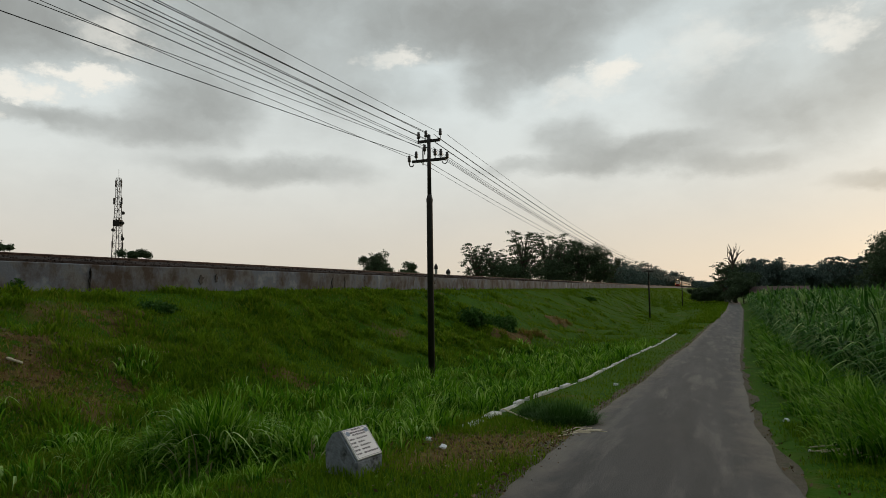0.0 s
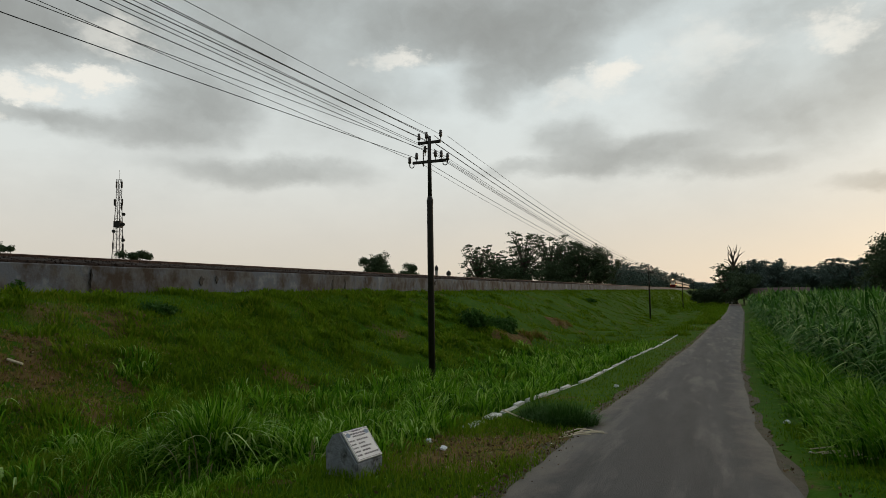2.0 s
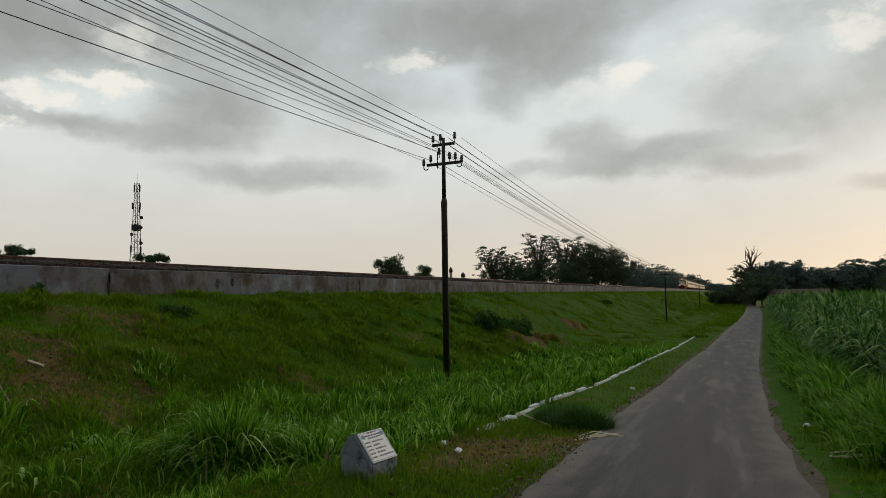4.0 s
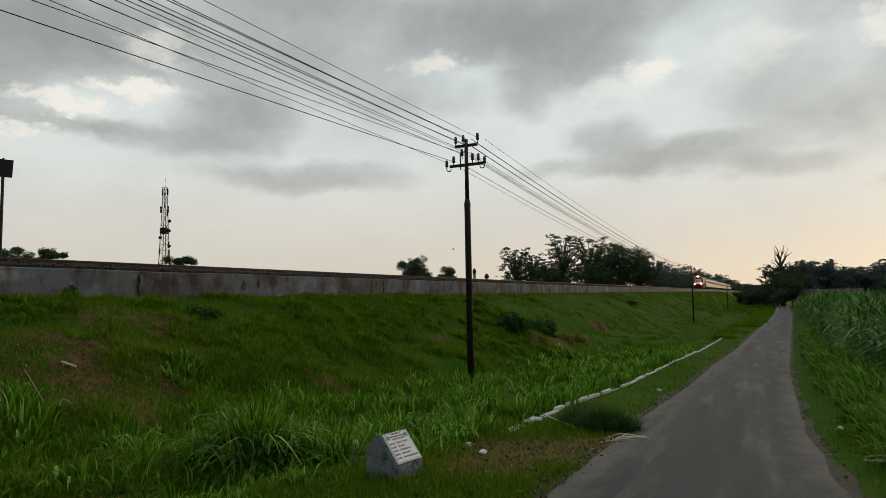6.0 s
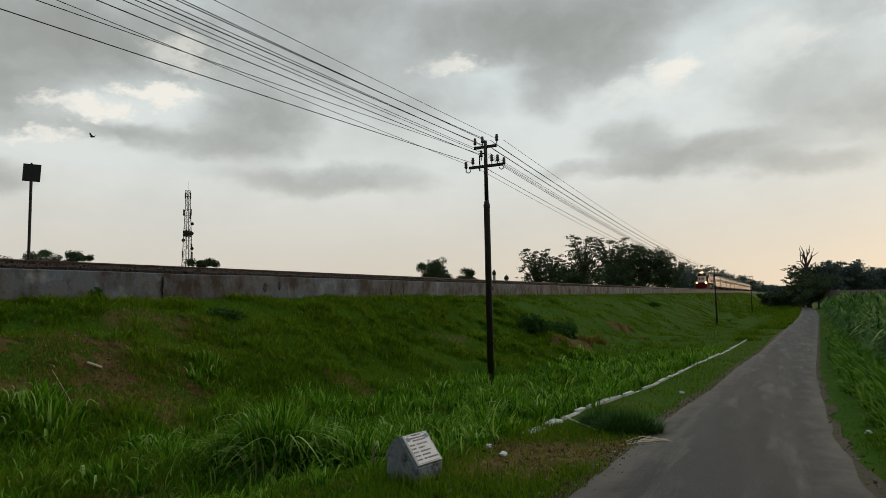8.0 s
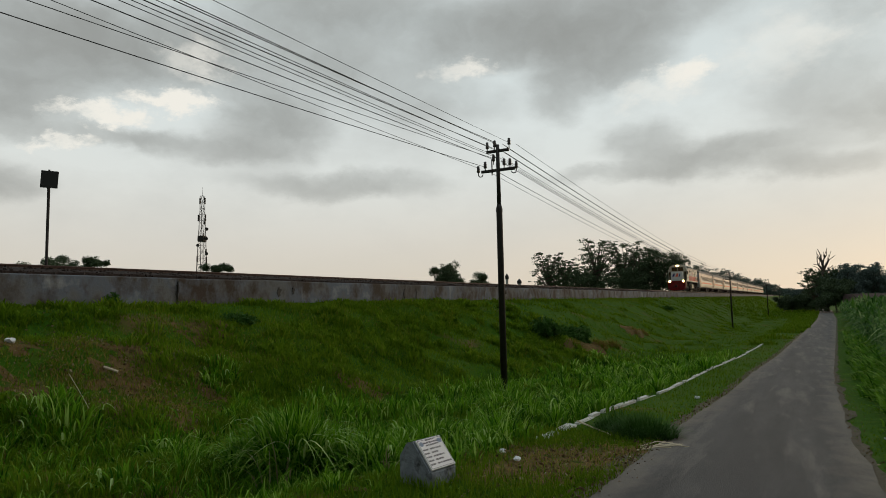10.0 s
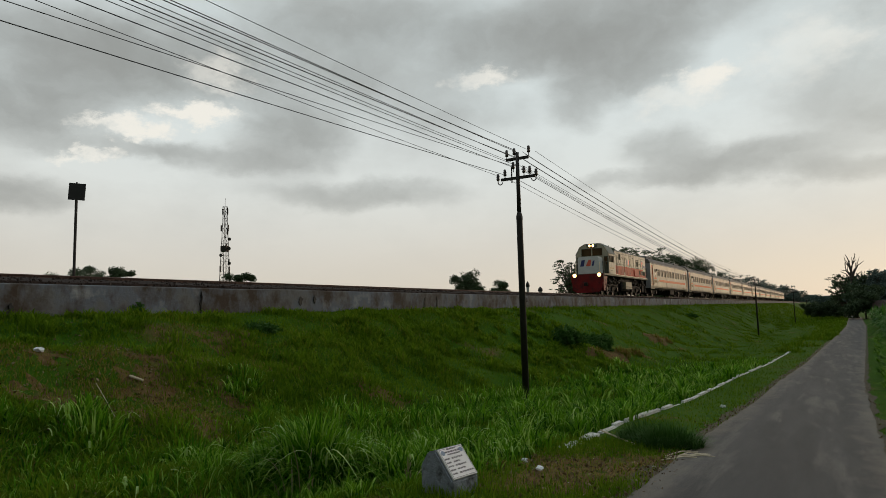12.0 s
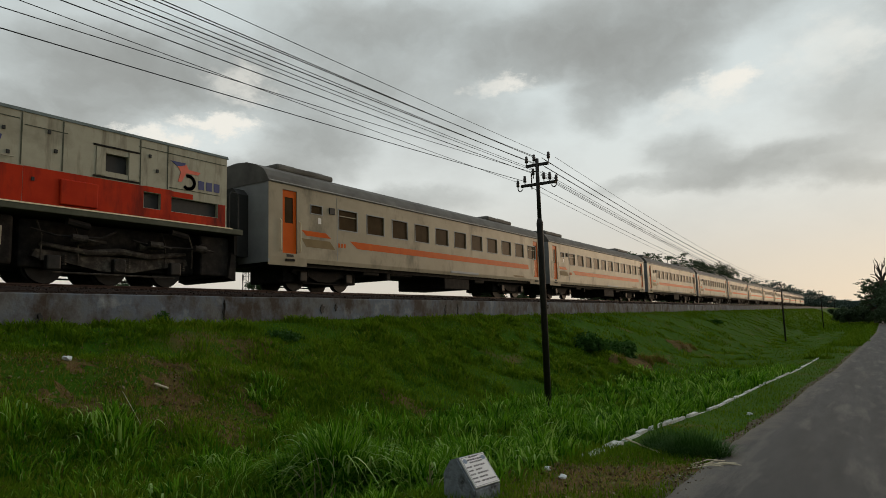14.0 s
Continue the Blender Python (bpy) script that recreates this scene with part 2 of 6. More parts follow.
M["leaves"] = material("tree_leaves", [(0.035, 0.055, 0.030), (0.06, 0.09, 0.045), (0.085, 0.12, 0.055)], 0.3, 0.7, 0, 0, 1, None, 0.2, 0.5, 0.15)
M["bush_leaves"] = material("bush_leaves", [(0.02, 0.06, 0.008), (0.035, 0.09, 0.014), (0.05, 0.12, 0.02)], 0.6, 0.7, 0, 0, 1, None, 0.25, 0.6, 0.1)
# aerial haze is put into this paler, bluish leaf colour
M["leaves_hazed"] = material("hazed_tree_leaves", [(0.075, 0.105, 0.095), (0.09, 0.125, 0.11), (0.10, 0.14, 0.12)], 0.2, 0.8, 0, 0, 1, None, 0.1, 0.5, 0.1)
M["bark"] = material("bark", [(0.06, 0.045, 0.035), (0.11, 0.085, 0.065)], 4, 0.9, 0, 0.5, 20)
M["plaster"] = material("stained_wall_plaster", [(0.055, 0.045, 0.04), (0.12, 0.12, 0.122), (0.105, 0.12, 0.15), (0.25, 0.255, 0.26)], 1.0, 0.9, 0, 0.6, 14, ((0.045, 0.03, 0.021), 1.1, 0.47, 0.62, (1, 1.0, 0.7)))
M["ballast"] = material("ballast_stone", [(0.010, 0.006, 0.005), (0.022, 0.014, 0.011), (0.036, 0.024, 0.019)], 14, 0.95, 0, 1.0, 30, spec=0.15)
M["ballast_stones"] = material("loose_ballast", [(0.010, 0.006, 0.005), (0.022, 0.015, 0.012), (0.042, 0.030, 0.025)], 3, 0.95, 0, 0, 1, None, 0, 0.8, 0.15)
M["rail"] = material("rusty_rail", [(0.045, 0.022, 0.016), (0.075, 0.04, 0.028)], 8, 0.7, 0.2, 0.3, 60)
M["concrete"] = material("weathered_concrete", [(0.26, 0.26, 0.25), (0.36, 0.36, 0.345)], 3, 0.9, 0, 0.5, 30)
M["kerb"] = material("whitewashed_kerb", [(0.42, 0.42, 0.40), (0.62, 0.62, 0.60), (0.30, 0.30, 0.28)], 6, 0.85, 0, 0.6, 35, ((0.14, 0.13, 0.10), 2.2, 0.56, 0.68, (1, 1, 1)))
M["stone"] = material("grey_painted_stone", [(0.13, 0.14, 0.16), (0.21, 0.23, 0.26), (0.32, 0.34, 0.37)], 6, 0.85, 0, 0.6, 40, ((0.04, 0.04, 0.042), 5.5, 0.50, 0.66, (1, 1, 1)))
M["plaque"] = material("plaque", [(0.68, 0.63, 0.61), (0.78, 0.73, 0.71)], 8, 0.5, 0, 0.1, 60)
M["ink"] = material("engraved_letters", [(0.10, 0.08, 0.08), (0.16, 0.13, 0.13)], 9, 0.7)
M["emblem"] = material("emblem_paint", [(0.16, 0.20, 0.28), (0.24, 0.27, 0.33)], 9, 0.6)
M["iron"] = material("dark_pole_iron", [(0.014, 0.012, 0.011), (0.032, 0.026, 0.023)], 5, 0.65, 0.3, 0.3, 30)
M["porcelain"] = material("brown_porcelain", [(0.03, 0.022, 0.018), (0.05, 0.035, 0.03)], 6, 0.35)
M["wire"] = material("wire", [(0.018, 0.018, 0.018), (0.03, 0.03, 0.03)], 3, 0.6, 0.3)
M["tower"] = material("tower_steel", [(0.06, 0.05, 0.05), (0.10, 0.09, 0.09)], 0.4, 0.6, 0.3)
M["litter"] = material("dry_leaf_bits", [(0.08, 0.052, 0.028), (0.14, 0.095, 0.052), (0.24, 0.19, 0.12)], 3, 0.9, 0, 0, 1, None, 0, 0.9, 0.1)
M["paper"] = material("litter_paper", [(0.55, 0.57, 0.60), (0.72, 0.73, 0.74)], 12, 0.7, 0, 0.4, 30)
M["blue"] = material("blue_plastic", [(0.02, 0.06, 0.22), (0.03, 0.09, 0.30)], 8, 0.4)
M["straw"] = material("dry_stalk", [(0.42, 0.35, 0.24), (0.60, 0.52, 0.38)], 8, 0.8)
M["cream"] = material("loco_cream_paint", [(0.27, 0.245, 0.185), (0.385, 0.355, 0.275), (0.32, 0.295, 0.225)], 1.2, 0.5, 0, 0.1, 8, ((0.10, 0.075, 0.048), 1.6, 0.52, 0.76, (1, 1.8, 0.28)), spec=0.15)
M["red"] = material("loco_orange_red_paint", [(0.36, 0.020, 0.006), (0.48, 0.036, 0.008)], 1.5, 0.55, 0, 0.1, 8, ((0.10, 0.014, 0.01), 1.3, 0.48, 0.72, (1, 1.4, 0.35)), spec=0.08)
M["pilot"] = material("pilot_red_paint", [(0.11, 0.005, 0.006), (0.18, 0.009, 0.009)], 3, 0.6, 0, 0.1, 12, ((0.03, 0.01, 0.01), 2.0, 0.48, 0.7, (1, 1, 1)), spec=0.2)
M["roof_green"] = material("loco_roof_paint", [(0.06, 0.075, 0.068), (0.12, 0.14, 0.13)], 2, 0.75, 0, 0.2, 12)
M["nose"] = material("nose_white_paint", [(0.50, 0.51, 0.50), (0.60, 0.605, 0.59)], 2, 0.5, 0, 0.05, 8, ((0.34, 0.32, 0.29), 1.6, 0.6, 0.8, (1, 1, 0.5)))
M["coach"] = material("coach_cream_paint", [(0.31, 0.258, 0.188), (0.42, 0.35, 0.257)], 0.7, 0.42, 0, 0.05, 3, ((0.13, 0.115, 0.085), 0.55, 0.53, 0.74, (1, 1.3, 0.8)), spec=0.07)
M["coach_grey"] = material("coach_end_paint", [(0.22, 0.225, 0.23), (0.30, 0.305, 0.31)], 1.5, 0.6, 0, 0.1, 8)
M["coach_roof"] = material("coach_roof_paint", [(0.10, 0.092, 0.085), (0.17, 0.16, 0.145)], 1.2, 0.65, 0, 0.1, 8, ((0.08, 0.07, 0.06), 0.8, 0.55, 0.8, (1, 0.5, 1)), spec=0.06)
M["orange"] = material("coach_orange_paint", [(0.50, 0.075, 0.005), (0.58, 0.105, 0.009)], 2, 0.45, spec=0.06)
M["tan"] = material("coach_tan_band", [(0.19, 0.13, 0.065), (0.25, 0.18, 0.095)], 2, 0.65, spec=0.1)
M["patch"] = material("coach_grey_band", [(0.24, 0.225, 0.185), (0.31, 0.28, 0.225)], 2, 0.65, spec=0.1)
M["under"] = material("running_gear_grime", [(0.005, 0.0045, 0.004), (0.012, 0.010, 0.009), (0.03, 0.025, 0.02)], 4, 0.8, 0.0, 0.4, 25, spec=0.15)
M["bogie_dust"] = material("dusty_bogie_iron", [(0.010, 0.008, 0.007), (0.035, 0.029, 0.024), (0.11, 0.094, 0.075)], 5, 0.8, 0, 0.3, 25, spec=0.2)
M["wheel"] = material("wheel_steel", [(0.010, 0.009, 0.008), (0.024, 0.021, 0.018)], 6, 0.6, 0.5, 0.2, 25)
M["frame_grey"] = material("frame_paint", [(0.045, 0.05, 0.033), (0.09, 0.092, 0.066)], 3, 0.6, 0, 0.1, 12, spec=0.2)
M["pane"] = material("tinted_pane", [(0.04, 0.024, 0.011), (0.07, 0.044, 0.022)], 2, 0.28, 0, 0, 1, None, 0, 0, 0.012)
M["black"] = material("black_grille", [(0.008, 0.008, 0.008), (0.016, 0.015, 0.014)], 8, 0.7)
M["steel"] = material("bright_handrail", [(0.72, 0.58, 0.38), (0.82, 0.68, 0.46)], 8, 0.45, 0.0)
M["box"] = material("tool_box_paint", [(0.17, 0.145, 0.10), (0.26, 0.225, 0.155)], 3, 0.6, 0, 0.1, 10)
M["brass"] = material("brass_plate", [(0.16, 0.12, 0.05), (0.24, 0.18, 0.08)], 12, 0.5, 0.5)
M["navy"] = material("logo_blue", [(0.012, 0.02, 0.11), (0.02, 0.03, 0.15)], 5, 0.5)
M["logo_red"] = material("logo_red", [(0.60, 0.09, 0.05), (0.68, 0.13, 0.07)], 5, 0.5)
M["lamp"] = material("headlamp_glow", [(0.9, 0.8, 0.6)], 5, 0.3, emit=((1.0, 0.62, 0.26), 600.0))
# emitting orange that stands in for the halo round the lamps
M["lamp_halo"] = material("headlamp_halo_glow", [(0.8, 0.6, 0.4)], 5, 0.3, emit=((1.0, 0.36, 0.09), 3.5))
M["lamp_top"] = material("cab_lamp_glow", [(0.9, 0.8, 0.6)], 5, 0.3, emit=((1.0, 0.62, 0.26), 200.0))
M["roof_tile"] = material("clay_roof", [(0.05, 0.028, 0.025), (0.085, 0.045, 0.038)], 3, 0.85, 0, 0.3, 12)
M["bird"] = material("bird_feathers", [(0.02, 0.02, 0.02), (0.04, 0.035, 0.03)], 9, 0.8)


# ---- building helpers ----
def link_mesh(name, me, mat, parent=None, label="", smooth=False):
    me.materials.append(mat)
    if smooth:
        me.polygons.foreach_set("use_smooth", [True] * len(me.polygons))
    ob = new(name, me)
    if parent is not None:
        ob.parent = parent
    if label:
        ob["label"] = label
    return ob


def part(name, bm, mat, parent=None, label="", smooth=False):
    """One bmesh becomes one mesh object under a thing or a part."""
    bmesh.ops.recalc_face_normals(bm, faces=bm.faces)
    me = bpy.data.meshes.new(name)
    bm.to_mesh(me)
    bm.free()
    return link_mesh(name, me, mat, parent, label, smooth)


def thing(name, label, category, m=None, group="", kind=""):
    ob = new(name)
    ob.empty_display_size = 0.2
    if m is not None:
        ob.matrix_world = m
    return tagged(ob, label, category, group, kind)


def box(bm, x0, x1, y0, y1, z0, z1, bevel=0.0):
    r = bmesh.ops.create_cube(bm, size=1)
    vs = r["verts"]
    for v in vs:
        v.co = ((x0 + x1) / 2 + v.co.x * (x1 - x0), (y0 + y1) / 2 + v.co.y * (y1 - y0), (z0 + z1) / 2 + v.co.z * (z1 - z0))
    if bevel:
        es = list({e for v in vs for e in v.link_edges})
        bmesh.ops.bevel(bm, geom=es, offset=bevel, segments=2, affect="EDGES", profile=0.5)
    return bm


def new_box(*a, **k):
    return box(bmesh.new(), *a, **k)


def tube(bm, pts, r, sides=6, caps=True):
    """A round bar along points; r is one radius or one for each point."""
    pts = [Vector(p) for p in pts]
    rs = r if isinstance(r, (list, tuple)) else [r] * len(pts)
    rings = []
    up = Vector((0, 0, 1))
    for i, p in enumerate(pts):
        d = (pts[min(i + 1, len(pts) - 1)] - pts[max(i - 1, 0)]).normalized()
        a = d.cross(up if abs(d.z) < 0.95 else Vector((1, 0, 0))).normalized()
        b = d.cross(a)
        rings.append([bm.verts.new(p + (a * math.cos(2 * math.pi * k / sides) + b * math.sin(2 * math.pi * k / sides)) * rs[i]) for k in range(sides)])
    for q, s in zip(rings, rings[1:]):
        for k in range(sides):
            bm.faces.new((q[k], q[(k + 1) % sides], s[(k + 1) % sides], s[k]))
    if caps:
        bm.faces.new(rings[0])
        bm.faces.new(rings[-1][::-1])
    return bm


def prism(bm, outline, axis, a, b):
    """Extrudes a closed outline of 2D points along an axis from a to b."""
    def at(p, t):
        return {"x": (t, p[0], p[1]), "y": (p[0], t, p[1]), "z": (p[0], p[1], t)}[axis]
    f = [bm.verts.new(at(p, a)) for p in outline]
    g = [bm.verts.new(at(p, b)) for p in outline]
    n = len(outline)
    for i in range(n):
        bm.faces.new((f[i], f[(i + 1) % n], g[(i + 1) % n], g[i]))
    bm.faces.new(f[::-1])
    bm.faces.new(g)
    return bm


def pierced(bm, x, y0, y1, z0, z1, holes, depth, bow=None):
    """A side wall in the plane x with rectangular holes (y0, y1, z0, z1); depth is the way to the inside, along x."""
    ys = sorted({y0, y1, *(v for h in holes for v in h[:2])})
    zs = sorted({z0, z1, *(v for h in holes for v in h[2:])})
    ids = {}

    def vert(y, z, d):
        key = (round(y, 4), round(z, 4), d)
        if key not in ids:
            ids[key] = bm.verts.new((x + d, y, z))
        return ids[key]
    for a, b in zip(ys, ys[1:]):
        for c, d in zip(zs, zs[1:]):
            if any(h[0] <= (a + b) / 2 <= h[1] and h[2] <= (c + d) / 2 <= h[3] for h in holes):
                continue
            bm.faces.new((vert(a, c, 0), vert(b, c, 0), vert(b, d, 0), vert(a, d, 0)))
    for a, b, c, d in holes:
        loop = [(a, c), (b, c), (b, d), (a, d)]
        for p, q in zip(loop, loop[1:] + loop[:1]):
            bm.faces.new((bm.verts.new((x, *p)), bm.verts.new((x, *q)), bm.verts.new((x + depth, *q)), bm.verts.new((x + depth, *p))))
    return bm


# ---- the lie of the land ----
RAIL_Z, TRACK_X, WALL_X = 2.68, -15.9, -13.4
WALL_BASE, WALL_TOP = 1.70, 2.36


def lane_z(y):
    return np.interp(y, (-50, 5, 9, 16, 31, 82, 145, 400), (0, 0, -0.25, -0.6, -1.0, -1.5, -1.7, -1.8))


def lane_x(y):
    return np.interp(y, (-30, 5, 10, 22, 49, 96, 161, 260), (-0.2, -0.45, -0.53, -0.22, 1.08, 3.35, 5.6, 4.0))


def kerb_x(y):
    return np.interp(y, (7, 8, 11, 15, 24, 38, 60), (-2.9, -3.03, -3.04, -2.85, -2.6, -1.9, -0.9))


def bumps(x, y):
    return 0.09 * np.sin(1.3 * x + 0.7 * y) * np.sin(0.9 * y - 0.5 * x) + 0.075 * np.sin(2.3 * x - 1.1 * y + 1.0) + 0.03 * np.sin(4.1 * y + 2.9 * x)


def land_z(x, y):
    """Height of the ground at plan points (numpy arrays)."""
    x, y = np.asarray(x, float), np.asarray(y, float)
    zl = lane_z(y)
    kx = np.where(y < 60, np.interp(y, (-30, 3, 7, 15, 24, 38, 60), (-3.3, -3.3, -3.0, -2.9, -2.6, -1.9, -0.9)), -0.9 + (y - 60) * 0.04)
    off = np.clip((kx - x) / 2.2, 0, 1)
    z = zl - 0.22 * off * off * (3 - 2 * off)
    foot = -6.2 + np.clip((y - 20) / 60, 0, 1) * 1.2
    s = np.clip((foot - x) / (foot - WALL_X), 0, 1)
    z = z + (WALL_BASE - z) * (0.35 * s + 0.65 * s * s * (3 - 2 * s))
    z = z + bumps(x, y) * np.clip(off * 1.5, 0, 1) * np.clip((x - WALL_X) / 1.5, 0, 1)
    right = np.clip((x - lane_x(y) - 1.3) / 1.0, 0, 1)
    z = z + right * (0.08 + 0.5 * bumps(x, y))
    z = np.where(x < WALL_X - 0.05, 2.1, z)
    beyond = np.clip((-19.5 - x) / 4.0, 0, 1)
    z = np.where(x < -19.5, 2.1 + (-0.8 - 2.1) * beyond, z)
    return z


def grid_mesh(name, xs, ys, zfun):
    X, Y = np.meshgrid(xs, ys)
    Z = zfun(X, Y)
    n, k = len(xs), len(ys)
    co = np.stack([X, Y, Z], -1).reshape(-1, 3)
    i = (np.arange(k - 1)[:, None] * n + np.arange(n - 1)[None]).ravel()
    quads = np.stack([i, i + 1, i + n + 1, i + n], -1)
    me = bpy.data.meshes.new(name)
    me.from_pydata(co.tolist(), [], quads.tolist())
    return me


def build_ground():
    xs = np.r_[-2500, -900, -300, -120, -60, -35, -26, -23.6, -21.5, -19.5, np.linspace(-13.47, -13.40, 2), np.arange(-13.1, 8, 0.3), np.arange(8, 30, 2.0), 40, 70, 140, 400, 1000, 2500]
    ys = np.r_[-2500, -600, -150, -60, -30, np.arange(-15, 30, 0.4), np.arange(30, 90, 1.2), np.arange(90, 240, 5), 300, 420, 700, 1300, 2800]
    me = grid_mesh("ground", xs, ys, land_z)
    link_mesh("ground", me, M["soil"], smooth=True)
    tagged(bpy.data.objects["ground"], "grassy earth embankment and verge with bare brown patches", "ground", kind="structure")


def strip(name, ys, left, right, lift, crown, mat, steps=8):
    """A sheet along the lane between two edges given as functions of y."""
    bm = bmesh.new()
    rows = []
    for y in ys:
        a, b = left(y), right(y)
        row = []
        for i in range(steps + 1):
            u = i / steps
            x = a + (b - a) * u
            row.append(bm.verts.new((x, y, float(lane_z(y)) + lift + crown * (1 - (2 * u - 1) ** 2))))
        rows.append(row)
    for p, q in zip(rows, rows[1:]):
        for i in range(steps):
            bm.faces.new((p[i], p[i + 1], q[i + 1], q[i]))
    ob = part(name, bm, mat, smooth=True)
    across = ob.data.attributes.new("across", "FLOAT", "POINT")
    across.data.foreach_set("value", [abs(2 * i / steps - 1) for _ in ys for i in range(steps + 1)])
    return ob


def ragged(y, seed, amp):
    return amp * (noise.noise((y * 0.8, seed, 0)) + 0.6 * noise.noise((y * 2.7, seed, 5)))


def flare(y):
    return 0.35 * max(0.0, (6.5 - y) / 6.5) ** 2 if y < 6.5 else 0.0


def build_lane():
    ys = list(np.arange(-12, 30, 0.25)) + list(np.arange(30, 90, 1.0)) + list(np.arange(90, 215, 4.0))
    ob = strip("road", ys, lambda y: float(lane_x(y)) - 1.08 - flare(y) * 0.3 + ragged(y, 1, 0.05), lambda y: float(lane_x(y)) + 1.06 + flare(y) * 1.6 + ragged(y, 7, 0.05), 0.03, 0.035, M["asphalt"], 10)
    tagged(ob, "narrow worn grey asphalt lane with dusty patches", "road", kind="structure")
    ob = strip("road_shoulder", ys, lambda y: float(lane_x(y)) - 1.27 - flare(y) * 0.3 + ragged(y, 3, 0.16), lambda y: float(lane_x(y)) + 1.17 + flare(y) * 1.6 + ragged(y, 9, 0.14), 0.014, 0.0, M["dust"], 6)
    tagged(ob, "dusty pale soil along the asphalt edges", "road shoulder", kind="structure")


def build_bare_soil():
    """Ragged sheets of brown earth where the grass is worn away."""
    rnd = random.Random(31)
    for x, y, a, b in ((-2.25, 6.35, 0.62, 0.95), (-1.85, 7.6, 0.3, 0.6), (-2.6, 7.2, 0.4, 0.5), (-9.3, 6.3, 0.6, 0.45), (-8.9, 7.6, 0.5, 0.3), (-8.4, 5.6, 0.4, 0.3), (-10.0, 8.3, 0.45, 0.35), (-10.2, 6.9, 0.4, 0.3), (-8.0, 6.6, 0.35, 0.3), (-4.1, 4.35, 0.8, 0.28), (-3.4, 5.75, 0.35, 0.25), (-8.2, 10.9, 0.8, 0.5), (-6.9, 8.3, 0.4, 0.3), (-8.3, 26.9, 0.5, 1.2), (-8.0, 28.4, 0.55, 1.3), (-7.7, 31.0, 0.4, 1.0), (-8.5, 38.7, 0.5, 1.6), (-5.4, 4.0, 0.5, 0.3), (-10.8, 5.6, 0.4, 0.3), (-9.3, 4.9, 0.7, 0.35), (-7.3, 6.1, 0.5, 0.3), (-11.3, 9.6, 0.6, 0.7)):
        bm = bmesh.new()
        n, rings = 40, 7
        ph = [rnd.uniform(0, 6.28) for _ in range(4)]
        edge = [1 + 0.22 * math.sin(2 * t + ph[0]) + 0.18 * math.sin(5 * t + ph[1]) + 0.12 * math.sin(9 * t + ph[2]) + 0.08 * math.sin(17 * t + ph[3]) for t in (2 * math.pi * i / n for i in range(n))]
        prev = None
        for r in range(rings + 1):
            row = []
            for i in range(n):
                t = 2 * math.pi * i / n
                f = (r + 0.05) / rings
                px, py = x + a * edge[i] * f * math.cos(t), y + b * edge[i] * f * math.sin(t)
                row.append(bm.verts.new((px, py, float(land_z(px, py)) + (0.16 if 25 < y < 45 else 0.014) * (1 - f * f) * (1 + 0.5 * noise.noise((px * 3, py * 3, 0))) + 0.006)))
            if prev:
                for i in range(n):
                    bm.faces.new((prev[i], prev[(i + 1) % n], row[(i + 1) % n], row[i]))
            prev = row
        tagged(part("bare_soil", bm, M["earth"], smooth=True), "patch of bare reddish-brown soil worn through the grass", "soil patch", "soil patches", "structure")


def build_wall():
    ys = np.r_[-60, -20, np.arange(-10, 70, 0.5), np.arange(70, 500, 5.0)]
    bm = bmesh.new()
    rows = []
    for y in ys:
        j = 0.012 * noise.noise((y * 0.7, 0, 3))
        t = 0.02 * noise.noise((y * 0.4, 4, 0))
        prof = [(WALL_X + j, WALL_BASE - 0.8), (WALL_X + j * 1.5, WALL_BASE + 0.3), (WALL_X + j, WALL_TOP - 0.02 + t), (WALL_X - 0.02, WALL_TOP + t), (WALL_X - 0.32, WALL_TOP + t), (WALL_X - 0.35, WALL_TOP - 0.03), (WALL_X - 0.35, WALL_BASE - 0.8)]
        rows.append([bm.verts.new((x, y, z)) for x, z in prof])
    for p, q in zip(rows, rows[1:]):
        for i in range(len(p) - 1):
            bm.faces.new((p[i], p[i + 1], q[i + 1], q[i]))
    wall = part("retaining_wall", bm, M["plaster"])
    tagged(wall, "low stained grey plaster retaining wall below the railway", "wall", kind="structure")
    # open joints and spalled holes in the plaster
    rnd = random.Random(5)
    for y, z0, z1, w in ((10.55, 0.02, 0.62, 0.05), (14.1, 0.18, 0.5, 0.16), (14.7, 0.25, 0.5, 0.10), (21.0, 0.1, 0.5, 0.10), (21.9, 0.0, 0.55, 0.07), (23.5, 0.3, 0.62, 0.05), (31.0, 0.3, 0.55, 0.22), (38.0, 0.1, 0.4, 0.12), (45.0, 0.15, 0.5, 0.2), (6.2, 0.0, 0.3, 0.1)):
        b = bmesh.new()
        outer = []
        for k in range(18):
            a = 2 * math.pi * k / 18
            outer.append((y + w * math.cos(a) * rnd.uniform(0.2, 0.8) + 0.02 * math.sin(5 * a), WALL_BASE + (z0 + z1) / 2 + (z1 - z0) / 2 * math.sin(a) * rnd.uniform(0.5, 1.1)))
        prism(b, outer, "x", WALL_X - 0.02, WALL_X + 0.022)
        part("crack", b, M["black"], wall, "dark spalled crack in the plaster")


